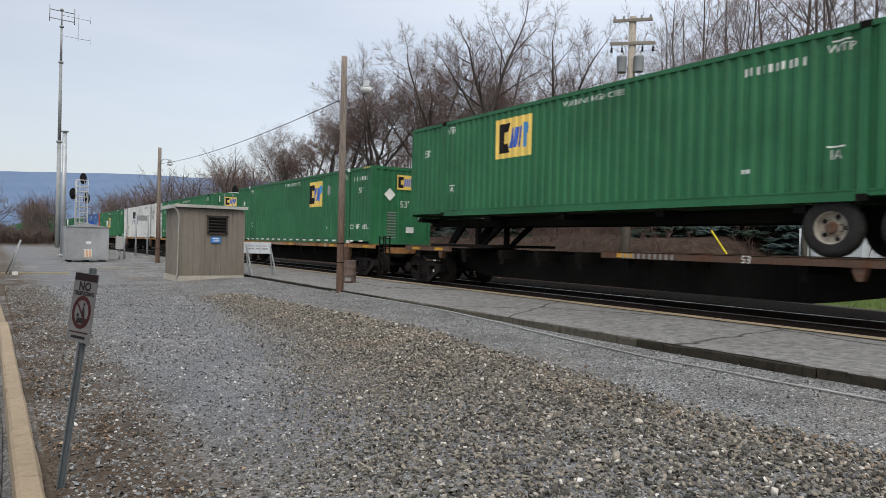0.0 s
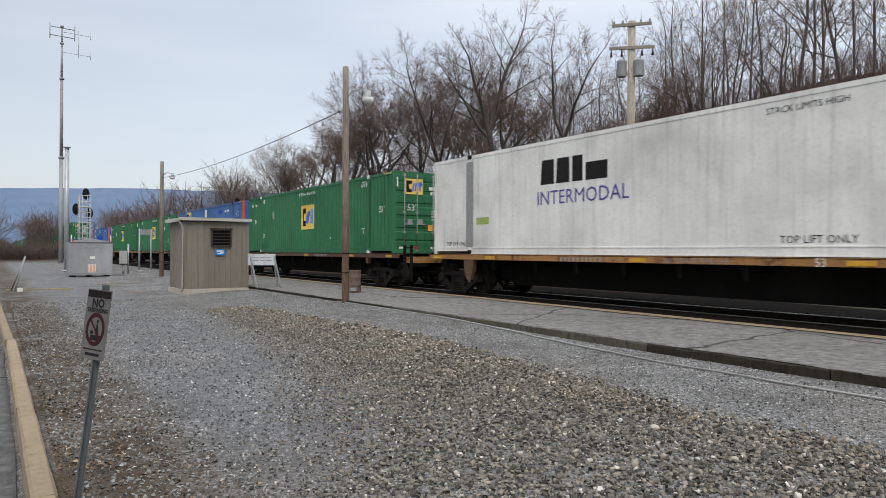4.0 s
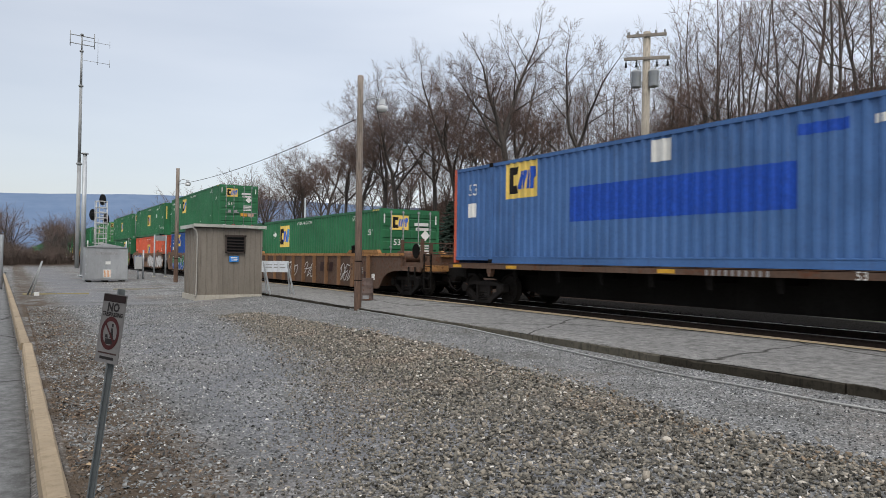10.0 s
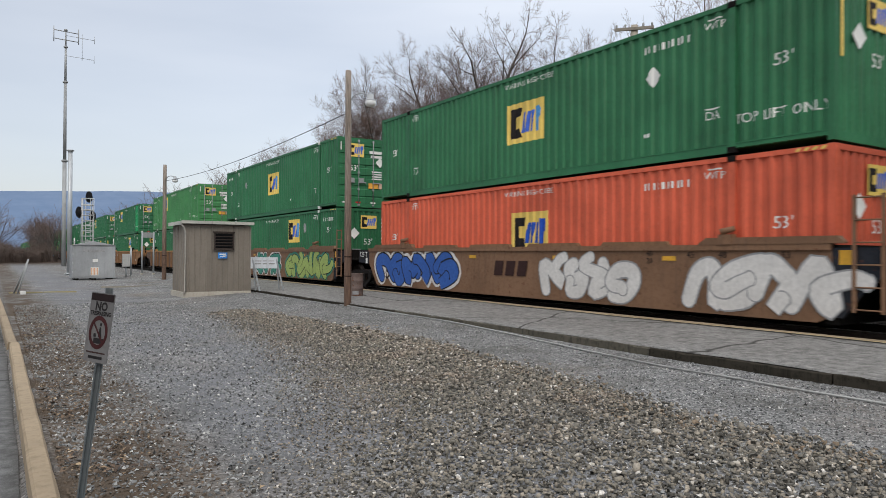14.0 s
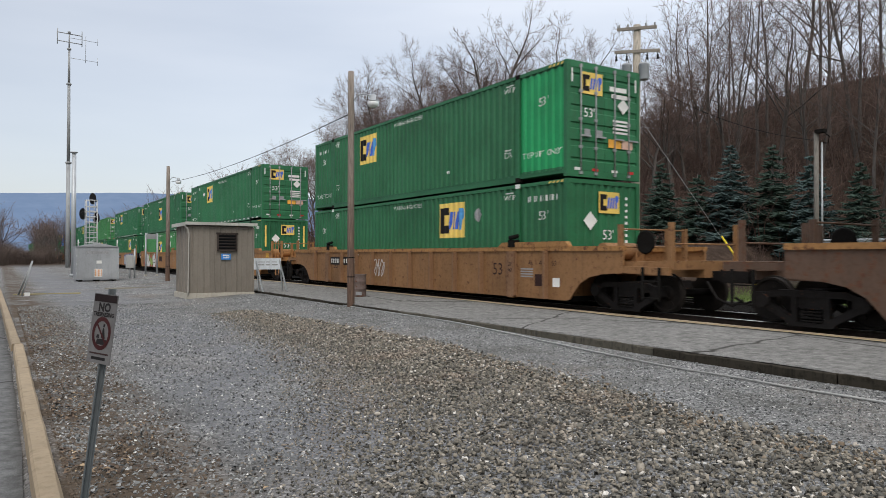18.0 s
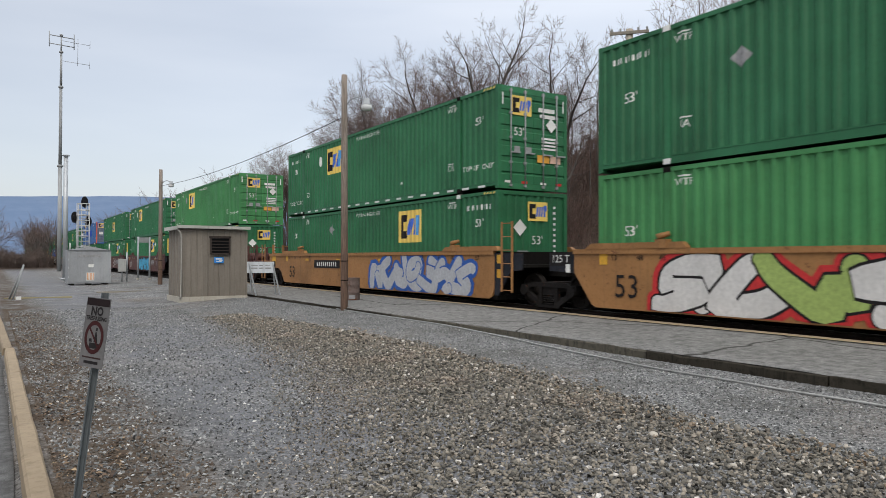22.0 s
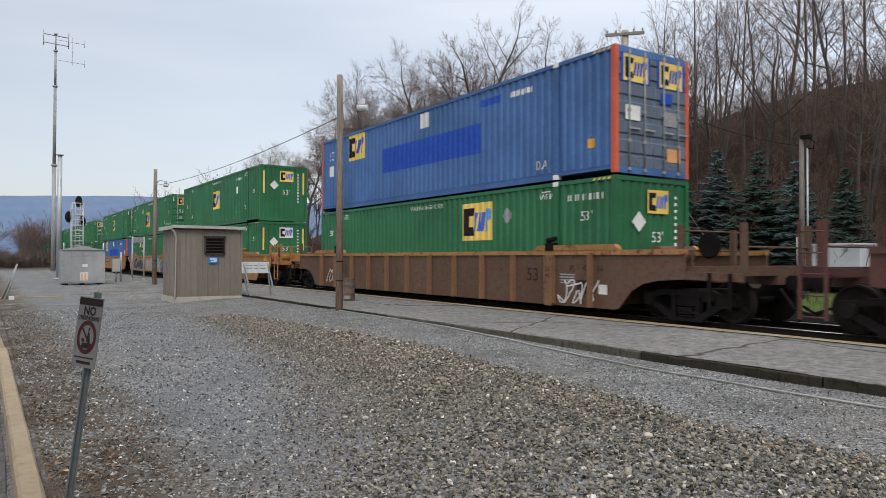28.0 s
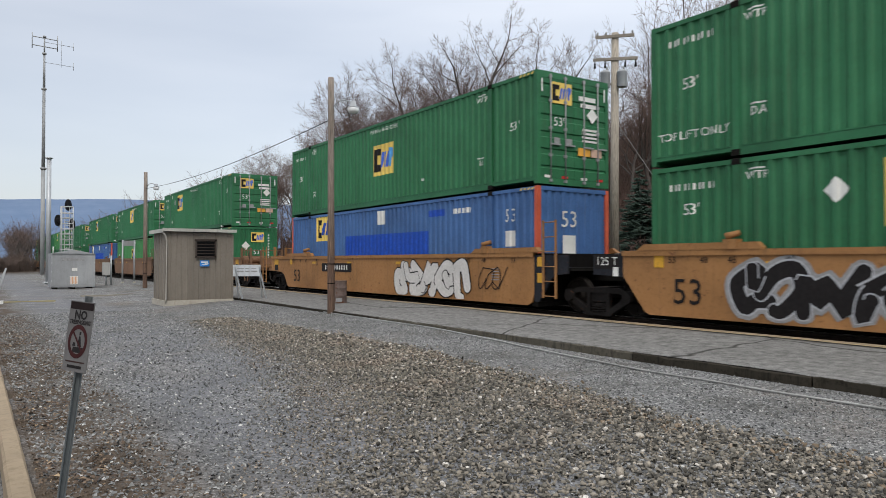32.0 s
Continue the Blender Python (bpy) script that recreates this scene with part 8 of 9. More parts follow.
    for x in (-3.25, -6.6, -10.2, -13.4) if kind != "ribbed" else ():
        plate("reflector", 0.34, 0.09, x, 1.20, root, yellow_tape, label="yellow reflector strip")
    WAGONS.append((root, u))
    return root


def well_floor_mesh():
    bm = BM()
    box(bm, -CL, 0, -1.35, 1.35, 0.16, 0.24)
    for k in range(8):
        box(bm, -CL * k / 7 - 0.1, -CL * k / 7 + 0.1, -1.38, 1.38, 0.12, 0.24)
    return build("floor", steel_dark, bm)


def spine_wagon(u, front_end, back_end, front_bogie, back_bogie, label, seed, spans=((-CL - 0.2, 0.35),)):
    """One spine: a deep centre sill with cross arms and side ledges that carry a box."""
    root = base("spine_wagon", label, "railway wagon", group="wagons of the train")
    f, b = 1.2, -CL - 1.2
    def sill():
        bm = BM()
        prism(bm, [(f + 0.6, 1.02), (f + 0.6, 0.72), (-0.9, 0.70), (-3.2, 0.30), (-CL + 3.2, 0.30), (-CL + 0.9, 0.70), (b - 0.6, 0.72), (b - 0.6, 1.02)], -0.42, 0.42)
        return build("centre_sill", steel_dark, bm)
    part("centre_sill", shared("sill", sill), None, root, "deep black centre sill")
    def arm():
        bm = BM()
        prism(bm, [(-0.10, 1.10), (0.10, 1.10), (0.07, 0.86), (-0.07, 0.86)], -1.22, 1.22)
        box(bm, -0.06, 0.06, -1.2, -1.12, 0.72, 0.88)
        return build("cross_arm", steel_dark, bm)
    for x in (-0.5, -2.9, -5.4, -6.9, -8.4, -9.9, -11.4, -13.2, -CL + 0.5):
        part("cross_arm", shared("arm", arm), None, root, m=pose(x, 0, 0))
    def ledge(x0, x1):
        bm = BM()
        box(bm, x0, x1, -1.36, -1.24, 1.01, 1.15)
        box(bm, x0, x1, -1.36, -1.10, 1.135, 1.16)
        return build("side_ledge", paint_edge if seed % 2 else paint_rust, bm)
    for x0, x1 in spans:
        me = shared(("ledge", x0, x1, seed % 2), lambda: ledge(x0, x1))
        part("side_ledge", me, None, root)
        part("side_ledge", me, None, root, m=pose(x0 + x1, 0, 0, 0, 0, 180))
        for xx in (x0 + 0.7, x1 - 0.55) if x1 - x0 < 8 else (x0 + 0.5, x0 + 3.2, x0 + 8.5, x1 - 3.6, x1 - 0.55):
            plate("reflector", 0.46, 0.085, xx, 1.075, root, yellow_tape, -1.364, "yellow reflector strip")
    def saddle():
        bm = BM()
        prism(bm, [(-0.26, 1.15), (0.26, 1.15), (0.20, 0.70), (0.08, 0.42), (-0.08, 0.42), (-0.20, 0.70)], -1.34, -1.20)
        return build("pedestal", paint_rust, bm)
    for x in LIFT:
        part("pedestal", shared("saddle", saddle), None, root, m=pose(-x, 0, 0) if seed % 2 else pose(-x, 0, 0.58) @ Matrix.Diagonal((0.5, 1, 0.5, 1)))
    write = "ALL PURPOSE SPINE CAR" if seed % 2 else None
    if write:
        letters(write, 0.10, decal_grey, root, pose(-6.4, -1.366, 1.07))
    part("marking", shared(("sb", 8), lambda: bar_row(10, 0.055, 0.11, 0.09, decal_grey)), None, root, "", pose(-9.6 if seed else -6.2, -1.366, 1.07))
    letters("53", 0.15, decal_white, root, pose(-3.9, -1.366, 1.07))
    for end, x, face in ((front_end, f + 0.6, 1), (back_end, b - 0.6, -1)):
        if end:
            coupler(root, x, face)
            ladder(root, x - face * 0.5, steel_dark, 0.25, 1.45)
            bm = BM()
            box(bm, x - 0.15 if face > 0 else x - 0.0, x if face > 0 else x + 0.15, -1.35, 1.35, 0.86, 1.06)
            part("end_sill", bm, paint_edge, root)
    for x in (front_bogie, back_bogie):
        if x is not None:
            bogie(root, x - u)
    WAGONS.append((root, u))
    return root


# ---------------------------------------------------------------- the make-up of the train, front ends along it
SPINE_Z, LOW_Z, HIGH_Z = 1.172, 0.272, 3.222


def make_spines():
    on = "riding a spine wagon"
    lab = "black spine wagon with rusty orange side ledges"
    spine_wagon(-3.6, False, True, None, -19.2, lab, 0, ((-7.5, 0.35), (-CL - 0.2, -CL + 2.4)))
    container(-3.62, 2.09, "green", "nose", 10.88, 4, where="on a road chassis")
    spine_wagon(-22.65, True, False, -23.6, None, lab, 1)
    container(-22.65, SPINE_Z, "green", "nose", 5.24, 3, True, diam=3.86, where=on)
    spine_wagon(-43.25, False, False, -41.2, None, lab, 1)
    container(-43.25, SPINE_Z, "green", "door", 11.03, 5, diam=12.4, where=on)
    spine_wagon(-62.1, False, True, -59.6, -77.2, lab, 1)
    container(-62.1, SPINE_Z, "white", "door", 9, 2, where=on)
    spine_wagon(-80.95, True, False, -82.2, None, lab, 0)
    container(-80.95, SPINE_Z, "green", "door", 7.9, 6, diam=12.36, where=on)
    spine_wagon(-98.3, False, False, -97.8, None, lab, 0)
    container(-98.3, SPINE_Z, "blue", "nose", 12.8, 2, where=on)
    spine_wagon(-115.6, False, False, -115.1, None, lab, 0)
    container(-115.6, SPINE_Z, "green", "nose", 8.2, 1, diam=3.97, where=on)
    spine_wagon(-132.9, False, False, -132.5, None, lab, 1)
    container(-132.9, SPINE_Z, "green", "door", 8.26, 8, diam=12.7, where=on)
    spine_wagon(-151.75, False, True, -150.1, -166.6, lab, 0)
    container(-151.75, SPINE_Z, "blue", "door", 12.85, 4, where=on)


make_spines()


def make_chassis():
    """The road chassis under the leading box, tied down on its spine wagon."""
    root = base("road_chassis", "black steel road chassis with twin tyres carrying a green container", "trailer chassis", group="")
    bm = BM()
    for y in (-0.5, 0.5):
        box(bm, -15.9, 0.0, y - 0.07, y + 0.07, 1.78, 2.02)
    for x in (-0.2, -3, -6, -9, -12, -15.7):
        box(bm, x - 0.1, x + 0.1, -1.2, 1.2, 1.92, 2.06)
    part("main_beam", bm, steel_dark, root)
    for s in (-1, 1):
        bm = BM()
        box(bm, -13.4, -13.25, s * 0.55 - 0.06, s * 0.55 + 0.06, 1.18, 1.95)
        part("landing_leg", bm, steel_dark, root)
        for out in ([(-13.2, 1.2), (-13.0, 1.2), (-11.9, 1.9), (-12.2, 1.9)], [(-14.9, 1.25), (-14.6, 1.25), (-13.9, 1.9), (-14.3, 1.9)]):
            bm = BM()
            prism(bm, out, s * 0.55 - 0.05, s * 0.55 + 0.05)
            part("brace", bm, steel_dark, root)
    bm = BM()
    box(bm, -15.0, -11.8, -1.2, 1.2, 1.16, 1.24)
    part("hitch_deck", bm, steel_dark, root)
    def tyre():
        b = BM()
        n = 26
        prof = [(0.28, -0.11), (0.40, -0.13), (0.485, -0.11), (0.505, -0.05), (0.505, 0.05), (0.485, 0.11), (0.40, 0.13), (0.28, 0.11)]
        rows = [[b.verts.new((r * math.cos(2 * math.pi * i / n), y, r * math.sin(2 * math.pi * i / n))) for i in range(n)] for r, y in prof]
        for p, q in zip(rows, rows[1:]):
            for i in range(n):
                b.faces.new((p[i], p[(i + 1) % n], q[(i + 1) % n], q[i])).smooth = True
        bmesh.ops.recalc_face_normals(b, faces=b.faces[:])
        return build("tyre", plain("tyre rubber", (0.030, 0.029, 0.028), 0.85), b)
    def rim():
        b = BM()
        n = 20
        prof = [(0.285, -0.10), (0.27, -0.10), (0.25, 0.02), (0.15, 0.02), (0.12, -0.06), (0.05, -0.07)]
        rows = [[b.verts.new((r * math.cos(2 * math.pi * i / n), y, r * math.sin(2 * math.pi * i / n))) for i in range(n)] for r, y in prof]
        for p, q in zip(rows, rows[1:]):
            for i in range(n):
                b.faces.new((p[i], p[(i + 1) % n], q[(i + 1) % n], q[i]))
        b.faces.new(rows[-1])
        bmesh.ops.recalc_face_normals(b, faces=b.faces[:])
        return build("rim", painted("cream wheel rim", (0.44, 0.40, 0.33), 0.6, (0.10, 0.08, 0.06), 0.7), b)
    def hub():
        b = BM()
        tube(b, (0, -0.13, 0), (0, -0.05, 0), 0.085, 0.12, 14)
        for k in range(8):
            a = 2 * math.pi * (k + 0.5) / 8
            tube(b, (0.14 * math.cos(a), -0.03, 0.14 * math.sin(a)), (0.14 * math.cos(a), 0.012, 0.14 * math.sin(a)), 0.014, 0.014, 6)
        return build("hub", paint_rust, b)
    # solid black disc, painted to pass for the dark inside of an opening
    def hole():
        b = BM()
        tube(b, (0, 0.005, 0), (0, 0.03, 0), 0.042, 0.042, 10)
        return build("hand_hole", black_paint, b)
    for x in (-2.45, -1.17):
        for y in (-1.10, 1.10):
            t = part("tyre", shared("tyre", tyre), None, root, "", pose(x, y, 1.66, 0, 0, 0 if y < 0 else 180))
            rm = part("rim", shared("rim", rim), None, t, "cream steel rim")
            part("hub", shared("hub", hub), None, rm, "rusty wheel hub")
            for k in range(5):
                a = 2 * math.pi * k / 5
                part("hand_hole", shared("hole", hole), None, rm, "", pose(0.195 * math.cos(a), 0, 0.195 * math.sin(a)))
    bm = BM()
    tube(bm, (-2.45, -1.1, 1.66), (-2.45, 1.1, 1.66), 0.06, 0.06, 8)
    tube(bm, (-1.17, -1.1, 1.66), (-1.17, 1.1, 1.66), 0.06, 0.06, 8)
    box(bm, -3.0, -0.6, -0.5, 0.5, 1.55, 1.8)
    box(bm, -3.0, -0.6, -0.9, 0.9, 1.155, 1.17)
    part("axle", bm, steel_dark, root)
    BOXES.append((root, -3.62, 0.0))


make_chassis()


def make_wells():
    """Wells in order: front end, wagon paint, side, set ends, low box, high box."""
    tan = "tan well wagon with smooth sides and spray-painted graffiti"
    ox = "dark oxide-brown well wagon with smooth sides, white stencils and graffiti"
    rib = "rusty brown well wagon with ribbed sides and an orange top chord"
    old = "brown well wagon with smooth sides covered in graffiti"
    paint_old = painted("faded brown wagon paint", (0.185, 0.100, 0.054), 0.65, (0.07, 0.045, 0.03), 0.55, rust=0.15)
    paint_ribtan = painted("rusty tan wagon paint", (0.250, 0.128, 0.052), 0.65, (0.08, 0.045, 0.025), 0.6, rust=0.25)
    plan = (
        (-173.0, paint_rust, "ribbed", 1, 1, ("green", "door", 10.72, 14, 12.24), None),
        (-196.75, paint_old, "smooth", 1, 0, ("deep", "door", 12.9, 3, None), ("green", "door", 11.1, 4, 12.63)),
        (-216.25, paint_old, "smooth", 0, 0, ("orange", "nose", 7.9, 2, None), ("green", "nose", 8.1, 1, 3.83)),
        (-236.3, paint_old, "smooth", 0, 1, ("green", "nose", 4.91, 3, 3.58), ("green", "door", 7.87, 6, 12.33)),
        (-259.6, paint_rust, "ribbed", 1, 1, ("green", "nose", 5.06, 5, 3.71), ("pale", "door", 10.91, 9, None)),
        (-283.4, paint_ribtan, "ribbed", 1, 1, ("green", "nose", 5.2, 3, 3.8), ("green", "door", 11.0, 7, 12.4)),
        (-307.0, paint_tan, "smooth", 1, 0, ("green", "nose", 5.45, 7, 4.2), ("green", "door", 10.95, 11, 12.53)),
        (-326.8, paint_tan, "smooth", 0, 0, ("pale", "nose", 8.07, 4, 3.84), ("green", "door", 8.0, 12, 12.53)),
        (-346.75, paint_tan, "smooth", 0, 1, ("green", "nose", 4.86, 9, 11.2), ("green", "door", 10.98, 13, 12.4)),
        (-370.65, paint_oxide, "smooth", 1, 0, ("green", "nose", 5.07, 15, 11.5), ("pale", "door", 11.15, 15, 12.65)),
        (-390.45, paint_oxide, "smooth", 0, 0, ("green", "nose", 5.31, 7, 3.95), ("green", "door", 11.14, 16, 12.68)),
        (-410.4, paint_oxide, "smooth", 0, 1, ("green", "nose", 5.23, 4, 3.9), ("green", "door", 8.13, 18, 12.5)),
        (-434.05, paint_rust, "ribbed", 1, 1, ("green", "nose", 5.26, 3, 3.87), ("blue", "door", 13.0, 6, None)),
        (-458.05, paint_tan, "smooth", 1, 0, ("green", "nose", 11.78, 10, 8.05), ("green", "nose", 8.06, 4, 3.86)),
        (-478.1, paint_tan, "smooth", 0, 0, ("green", "door", 10.97, 20, 12.43), ("green", "door", 8.97, 19, 11.3)),
        (-497.8, paint_tan, "smooth", 0, 1, ("blue", "nose", 12.87, 8, None), ("green", "door", 7.96, 22, None)),
        (-522.6, paint_old, "smooth", 1, 0, ("green", "nose", 5.2, 9, None), ("green", "door", 11.6, 24, 13.0)),
        (-542.5, paint_old, "smooth", 0, 0, ("pale", "nose", 8.2, 4, None), ("green", "door", 9.0, 26, None)),
        (-562.4, paint_old, "smooth", 0, 1, ("blue", "nose", 13.0, 8, None), ("green", "door", 10.0, 28, None)),
        (-586.0, paint_tan, "smooth", 1, 0, ("green", "nose", 5.0, 3, None), ("green", "door", 11.0, 30, None)),
        (-605.9, paint_tan, "smooth", 0, 0, ("green", "nose", 5.0, 5, None), ("pale", "door", 11.0, 32, None)),
        (-625.8, paint_tan, "smooth", 0, 1, ("green", "nose", 5.0, 7, None), ("green", "door", 11.0, 34, None)),
        (-649.5, paint_rust, "ribbed", 1, 1, ("green", "nose", 5.0, 9, None), ("green", "door", 11.0, 36, None)),
    )
    made = {}
    for u, mt, kind, fe, be, low, high in plan:
        label = rib if kind == "ribbed" else ox if mt is paint_oxide else tan if mt is paint_tan else old
        w = well_wagon(u, mt, kind, bool(fe), bool(be), label, int(-u))
        made[u] = w
        c = low
        tone = decal_white if u == -458.05 else None
        container(u, LOW_Z, c[0], c[1], c[2], c[3], False, tone, c[4], where="sunk in a well wagon")
        if high:
            c = high
            container(u, HIGH_Z, c[0], c[1], c[2], c[3], u in (-307.0, -346.75), decal_amber if u == -478.1 else None, c[4], patch=u == -283.4)
    return made


WELLS = make_wells()


def dress_wells():
    """Stencils, number boards and graffiti of the wells that pass close by."""
    w = WELLS
    ink = {"tan": decal_black, "white": decal_white}
    for u in (-196.75, -216.25, -236.3, -307.0, -326.8, -346.75, -458.05, -478.1, -497.8):
        letters("53", 0.52, decal_black, w[u], pose(-CL + 0.98, -1.466, 0.62))
        for k, (x, t) in enumerate(((-0.75, "53"), (-2.0, "48"), (-2.72, "45"), (-CL + 0.62, "53"), (-CL + 1.35, "48"), (-CL + 1.95, "45"))):
            letters(t, 0.13, decal_black, w[u], pose(x, -1.466, 1.27))
        for x in (-3.75, -CL + 3.05):
            for t, z in (("40", 1.30), ("20", 1.14)):
                letters(t, 0.12, decal_black, w[u], pose(x, -1.466, z))
        part("marking", shared("smallprint", lambda: bar_row(5, 0.022, 0.34, 0.05, decal_grey, True)), None, w[u], "block of small print", pose(-1.5, -1.466, 0.9))
    for u in (-370.65, -390.45, -410.4):
        letters("53", 0.46, decal_white, w[u], pose(-CL + 1.1, -1.466, 0.62))
        for x, t in ((-0.9, "53"), (-1.75, "48"), (-2.25, "45"), (-2.95, "40"), (-CL + 0.9, "53"), (-CL + 1.75, "48"), (-CL + 2.25, "45"), (-CL + 2.95, "40")):
            letters(t, 0.15, decal_white, w[u], pose(x, -1.466, 1.25))
        part("marking", shared("owner", lambda: shape_mesh([[(-0.75, -0.16), (-0.5, -0.16), (-0.40, 0.16), (-0.65, 0.16)], [(-0.42, -0.16), (-0.17, -0.16), (-0.07, 0.16), (-0.32, 0.16)], [(-0.09, -0.16), (0.16, -0.16), (0.26, 0.16), (0.01, 0.16)], [(0.24, -0.16), (0.48, -0.16), (0.58, 0.16), (0.34, 0.16)], [(-0.85, -0.26), (0.6, -0.26), (0.62, -0.22), (-0.84, -0.22)]], decal_grey)), None, w[u], "slanted owner's mark drawn as blocks", pose(-4.1, -1.466, 0.92))
        part("marking", shared("numw", lambda: bar_row(9, 0.09, 0.2, 0.07, decal_white)), None, w[u], "white reporting marks", pose(-11.1, -1.466, 0.95))
        for x in (-1.4, -2.6, -14.6):
            part("marking", shared("smallw", lambda: bar_row(6, 0.022, 0.55, 0.05, decal_grey, True)), None, w[u], "block of small white print", pose(x, -1.466, 0.82))
    for u in (-173.0, -259.6, -283.4, -434.05):
        letters("53", 0.34, decal_maroon, w[u], pose(-2.60, -1.455, 0.86))
        letters("53", 0.34, decal_maroon, w[u], pose(-CL + 2.60, -1.455, 0.86))
        for x, t, z in ((-1.93, "20", 1.02), (-1.93, "40", 0.86)):
            letters(t, 0.12, decal_maroon, w[u], pose(x, -1.566, z))
        for x, t in ((-1.2, "45"), (-0.78, "48"), (-0.30, "53")):
            letters(t, 0.13, decal_maroon, w[u], pose(x, -1.455, 1.05))
        plate("notice", 0.46, 0.30, -0.80, 0.62, w[u], decal_maroon, -1.455, "dark stencilled notice plate")
        plate("sticker", 0.26, 0.22, -0.22, 0.58, w[u], decal_white, -1.455, "white sticker")
        part("marking", shared("ribprint", lambda: bar_row(4, 0.035, 0.50, 0.03, decal_grey, True)), None, w[u], "block of small print", pose(-1.35, -1.455, 0.80))
    # black number boards
    for u, x in ((-196.75, -4.6), (-236.3, -13.3), (-283.4, -13.2), (-307.0, -5.2), (-346.75, -11.3), (-458.05, -4.8), (-497.8, -11.3)):
        p = plate("number_board", 2.6, 0.32, x, 1.02, w[u], decal_black, -1.467, "black board with white reporting marks")
        part("marking", shared("numb", lambda: bar_row(10, 0.09, 0.17, 0.115, decal_white)), None, p, "", pose(0, -0.003, 0))
    for u in (-196.75, -216.25, -307.0, -326.8, -458.05, -478.1):
        p = plate("weight_board", 0.72, 0.32, -CL - 1.12, 1.24, w[u], decal_black, -1.450, "black board marked with a load limit")
        letters("125 T", 0.19, decal_white, p, pose(0, -0.004, 0))
        plate("patch", 0.15, 0.20, -CL - 0.86, 1.02, w[u], decal_white, -1.452, "white card on the end structure")
    for u in (-370.65, -390.45):
        letters("125 T", 0.17, decal_white, w[u], pose(-CL - 0.30, -1.466, 1.26))
    # owner's mark on tan wells, as three blocks
    for u, x in ((-216.25, -8.4), (-326.8, -6.8), (-259.6, -3.75), (-173.0, -4.7)):
        part("marking", shared(("ttx", u == -216.25), lambda: shape_mesh([[(-0.78, -0.20), (-0.40, -0.20), (-0.32, 0.20), (-0.70, 0.20)], [(-0.28, -0.20), (0.10, -0.20), (0.18, 0.20), (-0.20, 0.20)], [(0.22, -0.20), (0.60, -0.20), (0.68, 0.20), (0.30, 0.20)]], decal_maroon)), None, w[u], "owner's mark drawn as slanted blocks", pose(x, -1.468, 0.9))
    g = graffiti
    # first articulated set, brown and heavily tagged
    g(w[-196.75], -12.1, 0.72, 4.1, 0.95, 11, spray_green, spray_white, decal_black, n=4, split=spray_blue)
    g(w[-196.75], -4.9, 0.70, 3.0, 1.10, 12, spray_mud, spray_white, None, n=4)
    tag(w[-196.75], -1.6, 0.75, 3.8, 1.0, 13, spray_white, 6)
    g(w[-216.25], -13.6, 0.75, 4.8, 1.0, 14, spray_blue, decal_black, spray_white, n=5)
    g(w[-216.25], -5.6, 0.72, 3.0, 0.95, 15, spray_white, decal_grey, None, n=4)
    g(w[-216.25], -1.3, 0.72, 3.0, 1.0, 16, spray_white, decal_grey, None, n=4)
    g(w[-236.3], -8.3, 0.75, 4.0, 0.9, 17, decal_teal, decal_black, spray_white, n=5)
    g(w[-236.3], -2.9, 0.72, 5.0, 1.0, 18, decal_lime, decal_black, decal_teal, n=6)
    tag(w[-173.0], -8.95, 0.75, 1.3, 0.65, 19, spray_white, 3)
    tag(w[-173.0], -6.75, 0.75, 1.4, 0.65, 20, spray_white, 3)
    tag(w[-173.0], -2.85, 0.72, 1.3, 0.7, 21, spray_white, 4)
    tag(w[-283.4], -11.8, 0.85, 0.8, 0.85, 22, spray_white, 4)
    tag(w[-283.4], -9.7, 0.8, 0.85, 0.6, 23, spray_white, 4)
    # tan set
    g(w[-307.0], -10.75, 0.72, 5.7, 1.08, 24, spray_white, decal_black, spray_red, n=5)
    g(w[-326.8], -11.6, 0.72, 5.4, 1.12, 25, (spray_white, spray_white, decal_lime, spray_white), decal_black, decal_red, n=4)
    g(w[-346.75], -4.2, 0.74, 6.2, 1.15, 27, spray_silver, spray_blue, spray_blue, n=7)
    # oxide set
    g(w[-370.65], -13.1, 0.74, 2.1, 1.15, 28, decal_black, spray_white, spray_white, n=3)
    tag(w[-370.65], -5.4, 0.82, 3.3, 1.0, 29, spray_white, 6, thick=0.05)
    g(w[-390.45], -8.0, 0.76, 5.2, 1.1, 30, spray_cyan, decal_black, decal_black, n=6)
    tag(w[-410.4], -6.0, 0.75, 2.2, 0.9, 31, spray_white, 5)
    tag(w[-434.05], -1.0, 0.5, 1.3, 0.55, 32, spray_white, 5)
    tag(w[-434.05], -14.6, 0.6, 1.2, 0.5, 33, spray_white, 4)
    # last tan set
    g(w[-458.05], -11.2, 0.70, 5.8, 1.08, 34, spray_white, decal_black, decal_black, n=5)
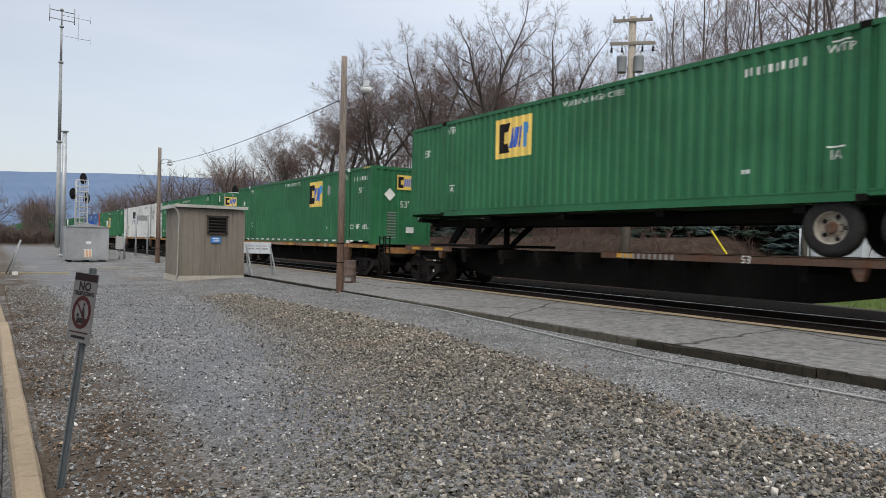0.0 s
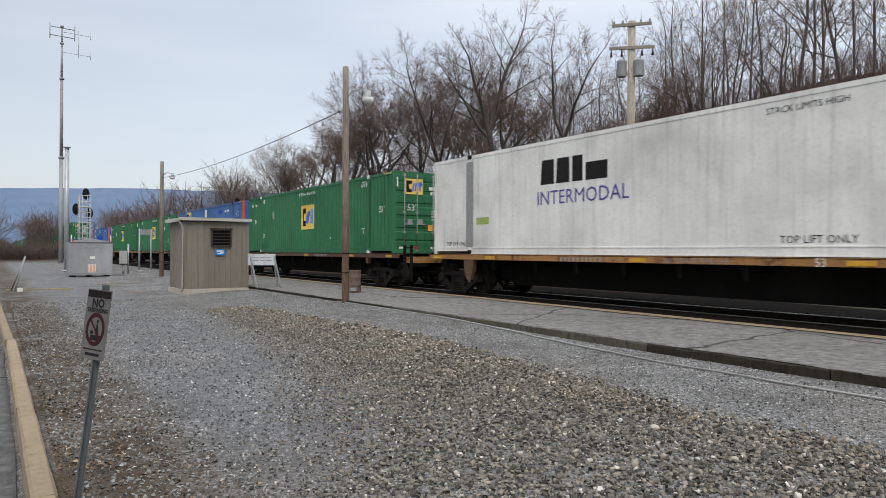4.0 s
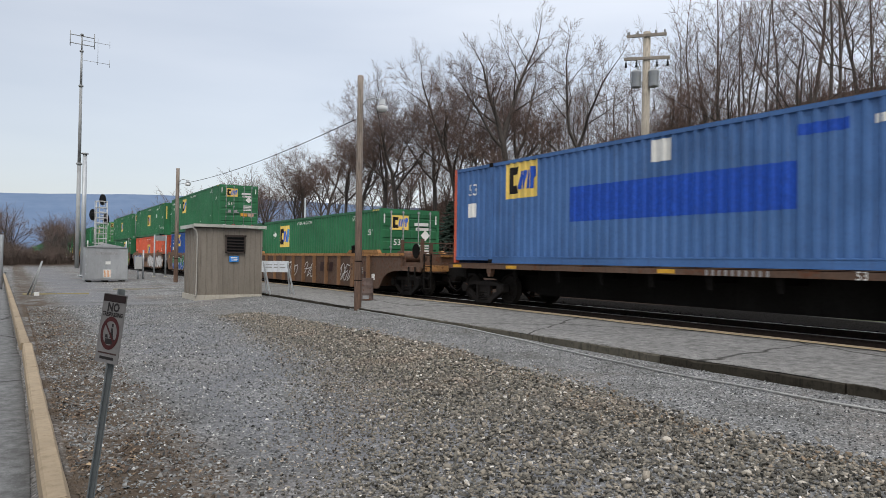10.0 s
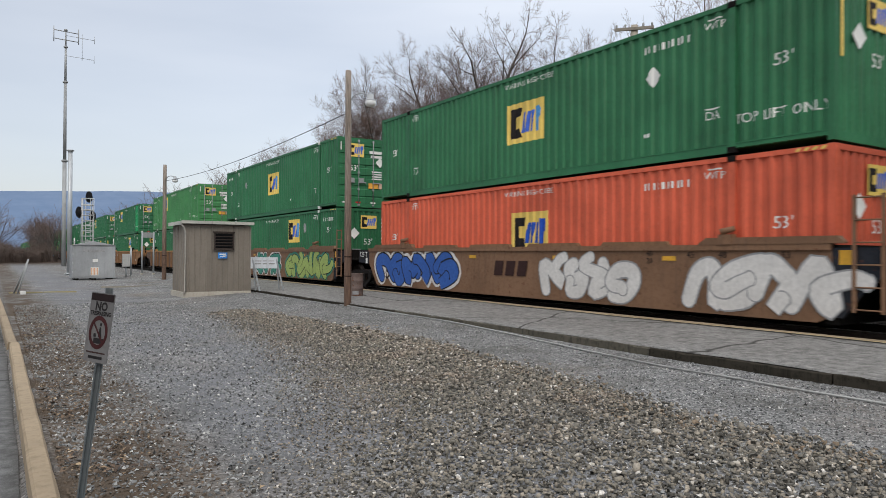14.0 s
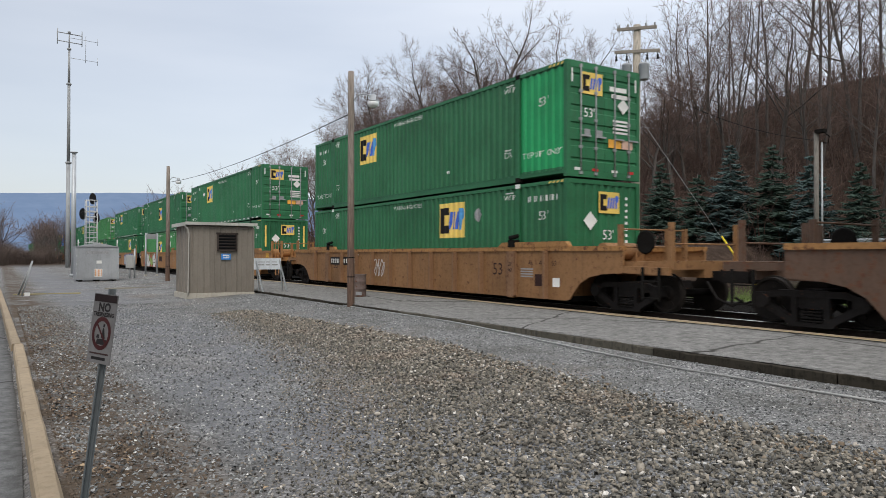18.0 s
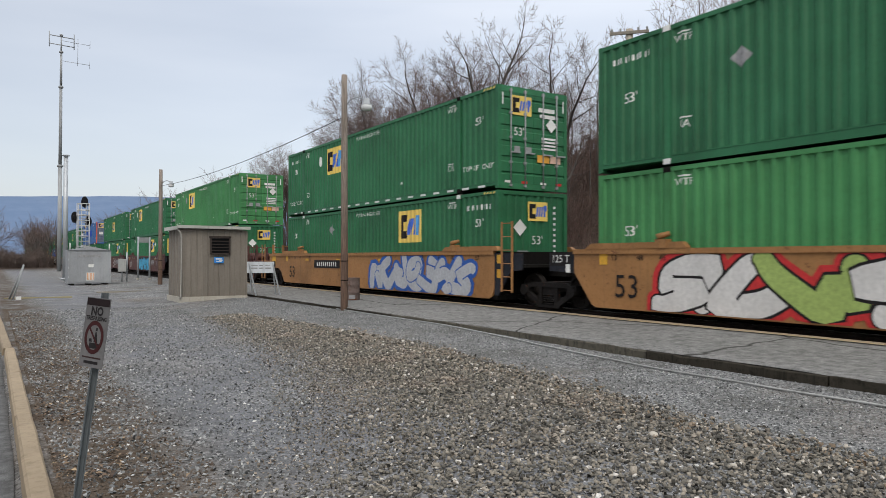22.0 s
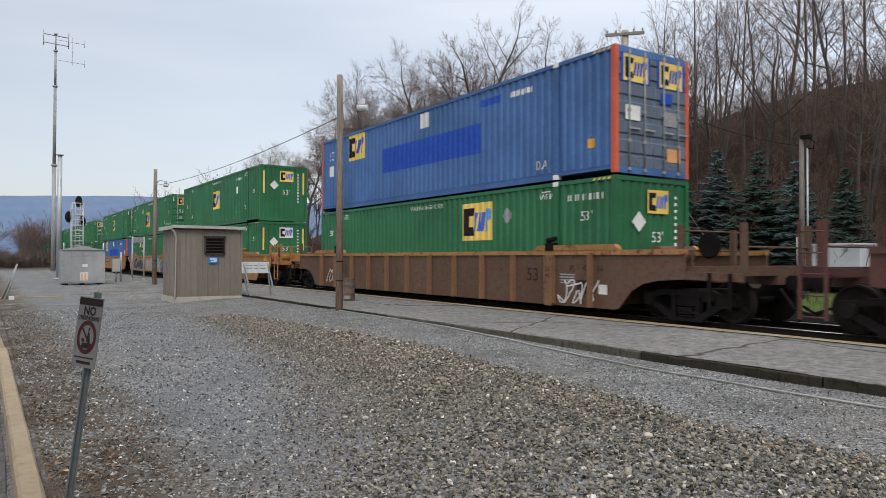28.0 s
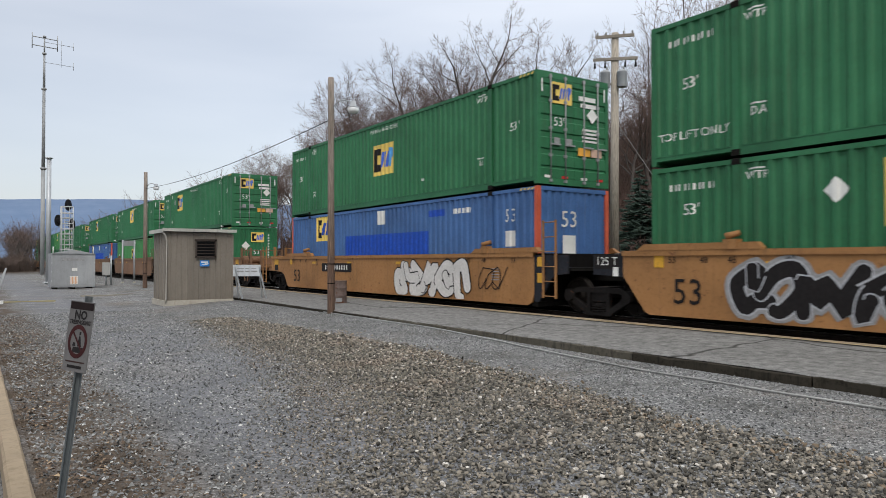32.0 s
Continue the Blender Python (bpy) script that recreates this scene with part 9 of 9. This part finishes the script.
    tag(w[-458.05], -7.2, 0.75, 1.8, 0.9, 35, decal_black, 3, thick=0.02)
    g(w[-478.1], -12.25, 0.72, 3.9, 0.95, 36, decal_black, spray_silver, decal_grey, n=6)
    g(w[-478.1], -7.3, 0.72, 2.6, 0.9, 37, decal_grey, spray_white, None, n=5)
    g(w[-478.1], -3.5, 0.75, 1.8, 1.08, 38, (spray_cyan, spray_sand), decal_black, None, n=2)
    g(w[-478.1], -1.6, 0.62, 2.0, 0.85, 39, (spray_blue, spray_sand, spray_blue), decal_black, None, n=3)
    g(w[-497.8], -4.65, 0.72, 4.1, 1.1, 40, spray_white, decal_black, None, n=5)
    tag(w[-497.8], -1.6, 0.8, 1.2, 0.6, 41, decal_black, 4, thick=0.03)
    g(w[-522.6], -9.0, 0.72, 4.0, 1.0, 42, spray_silver, decal_black, None, n=5)


dress_wells()

# ---------------------------------------------------------------- what moves
def run(t):
    """How far the train has come after t seconds."""
    return 14.9 * t + 0.0078 * t * t


def motions():
    times = [0, 4, 8, 12, 16, 20, 24, 28, 32]
    for ob, u, z in BOXES:
        walk(ob, [(t, pose(u + run(t), TRACK_Y, z)) for t in times])
    for ob, u in WAGONS:
        walk(ob, [(t, pose(u + run(t), TRACK_Y, 0.0)) for t in times])
    # wheels turn while they pass the platform
    start = {id(ob): u for ob, u in WAGONS}
    for ob, a, wagon, x in WHEELS:
        u = start[id(wagon)] + x + a
        t0 = max(0.0, min(32.0, (-42.0 - u) / 15.0))
        t1 = max(0.0, min(32.0, (1.0 - u) / 15.0))
        rows = [(0.0, 0.0)] if t0 > 0.05 else []
        if t1 > t0 + 0.1:
            k0, k1 = math.ceil(t0 * FPS), math.floor(t1 * FPS)
            rows += [(k / FPS, (run(k / FPS) - run(k0 / FPS)) / 0.425) for k in range(k0, k1 + 1)]
        if not rows:
            rows = [(0.0, 0.0)]
        if rows[-1][0] < 31.95:
            rows.append((32.0, rows[-1][1]))
        walk(ob, [(t, Matrix.Translation((a, 0, 0.43)) @ Matrix.Rotation(turn, 4, "Y")) for t, turn in rows])


motions()
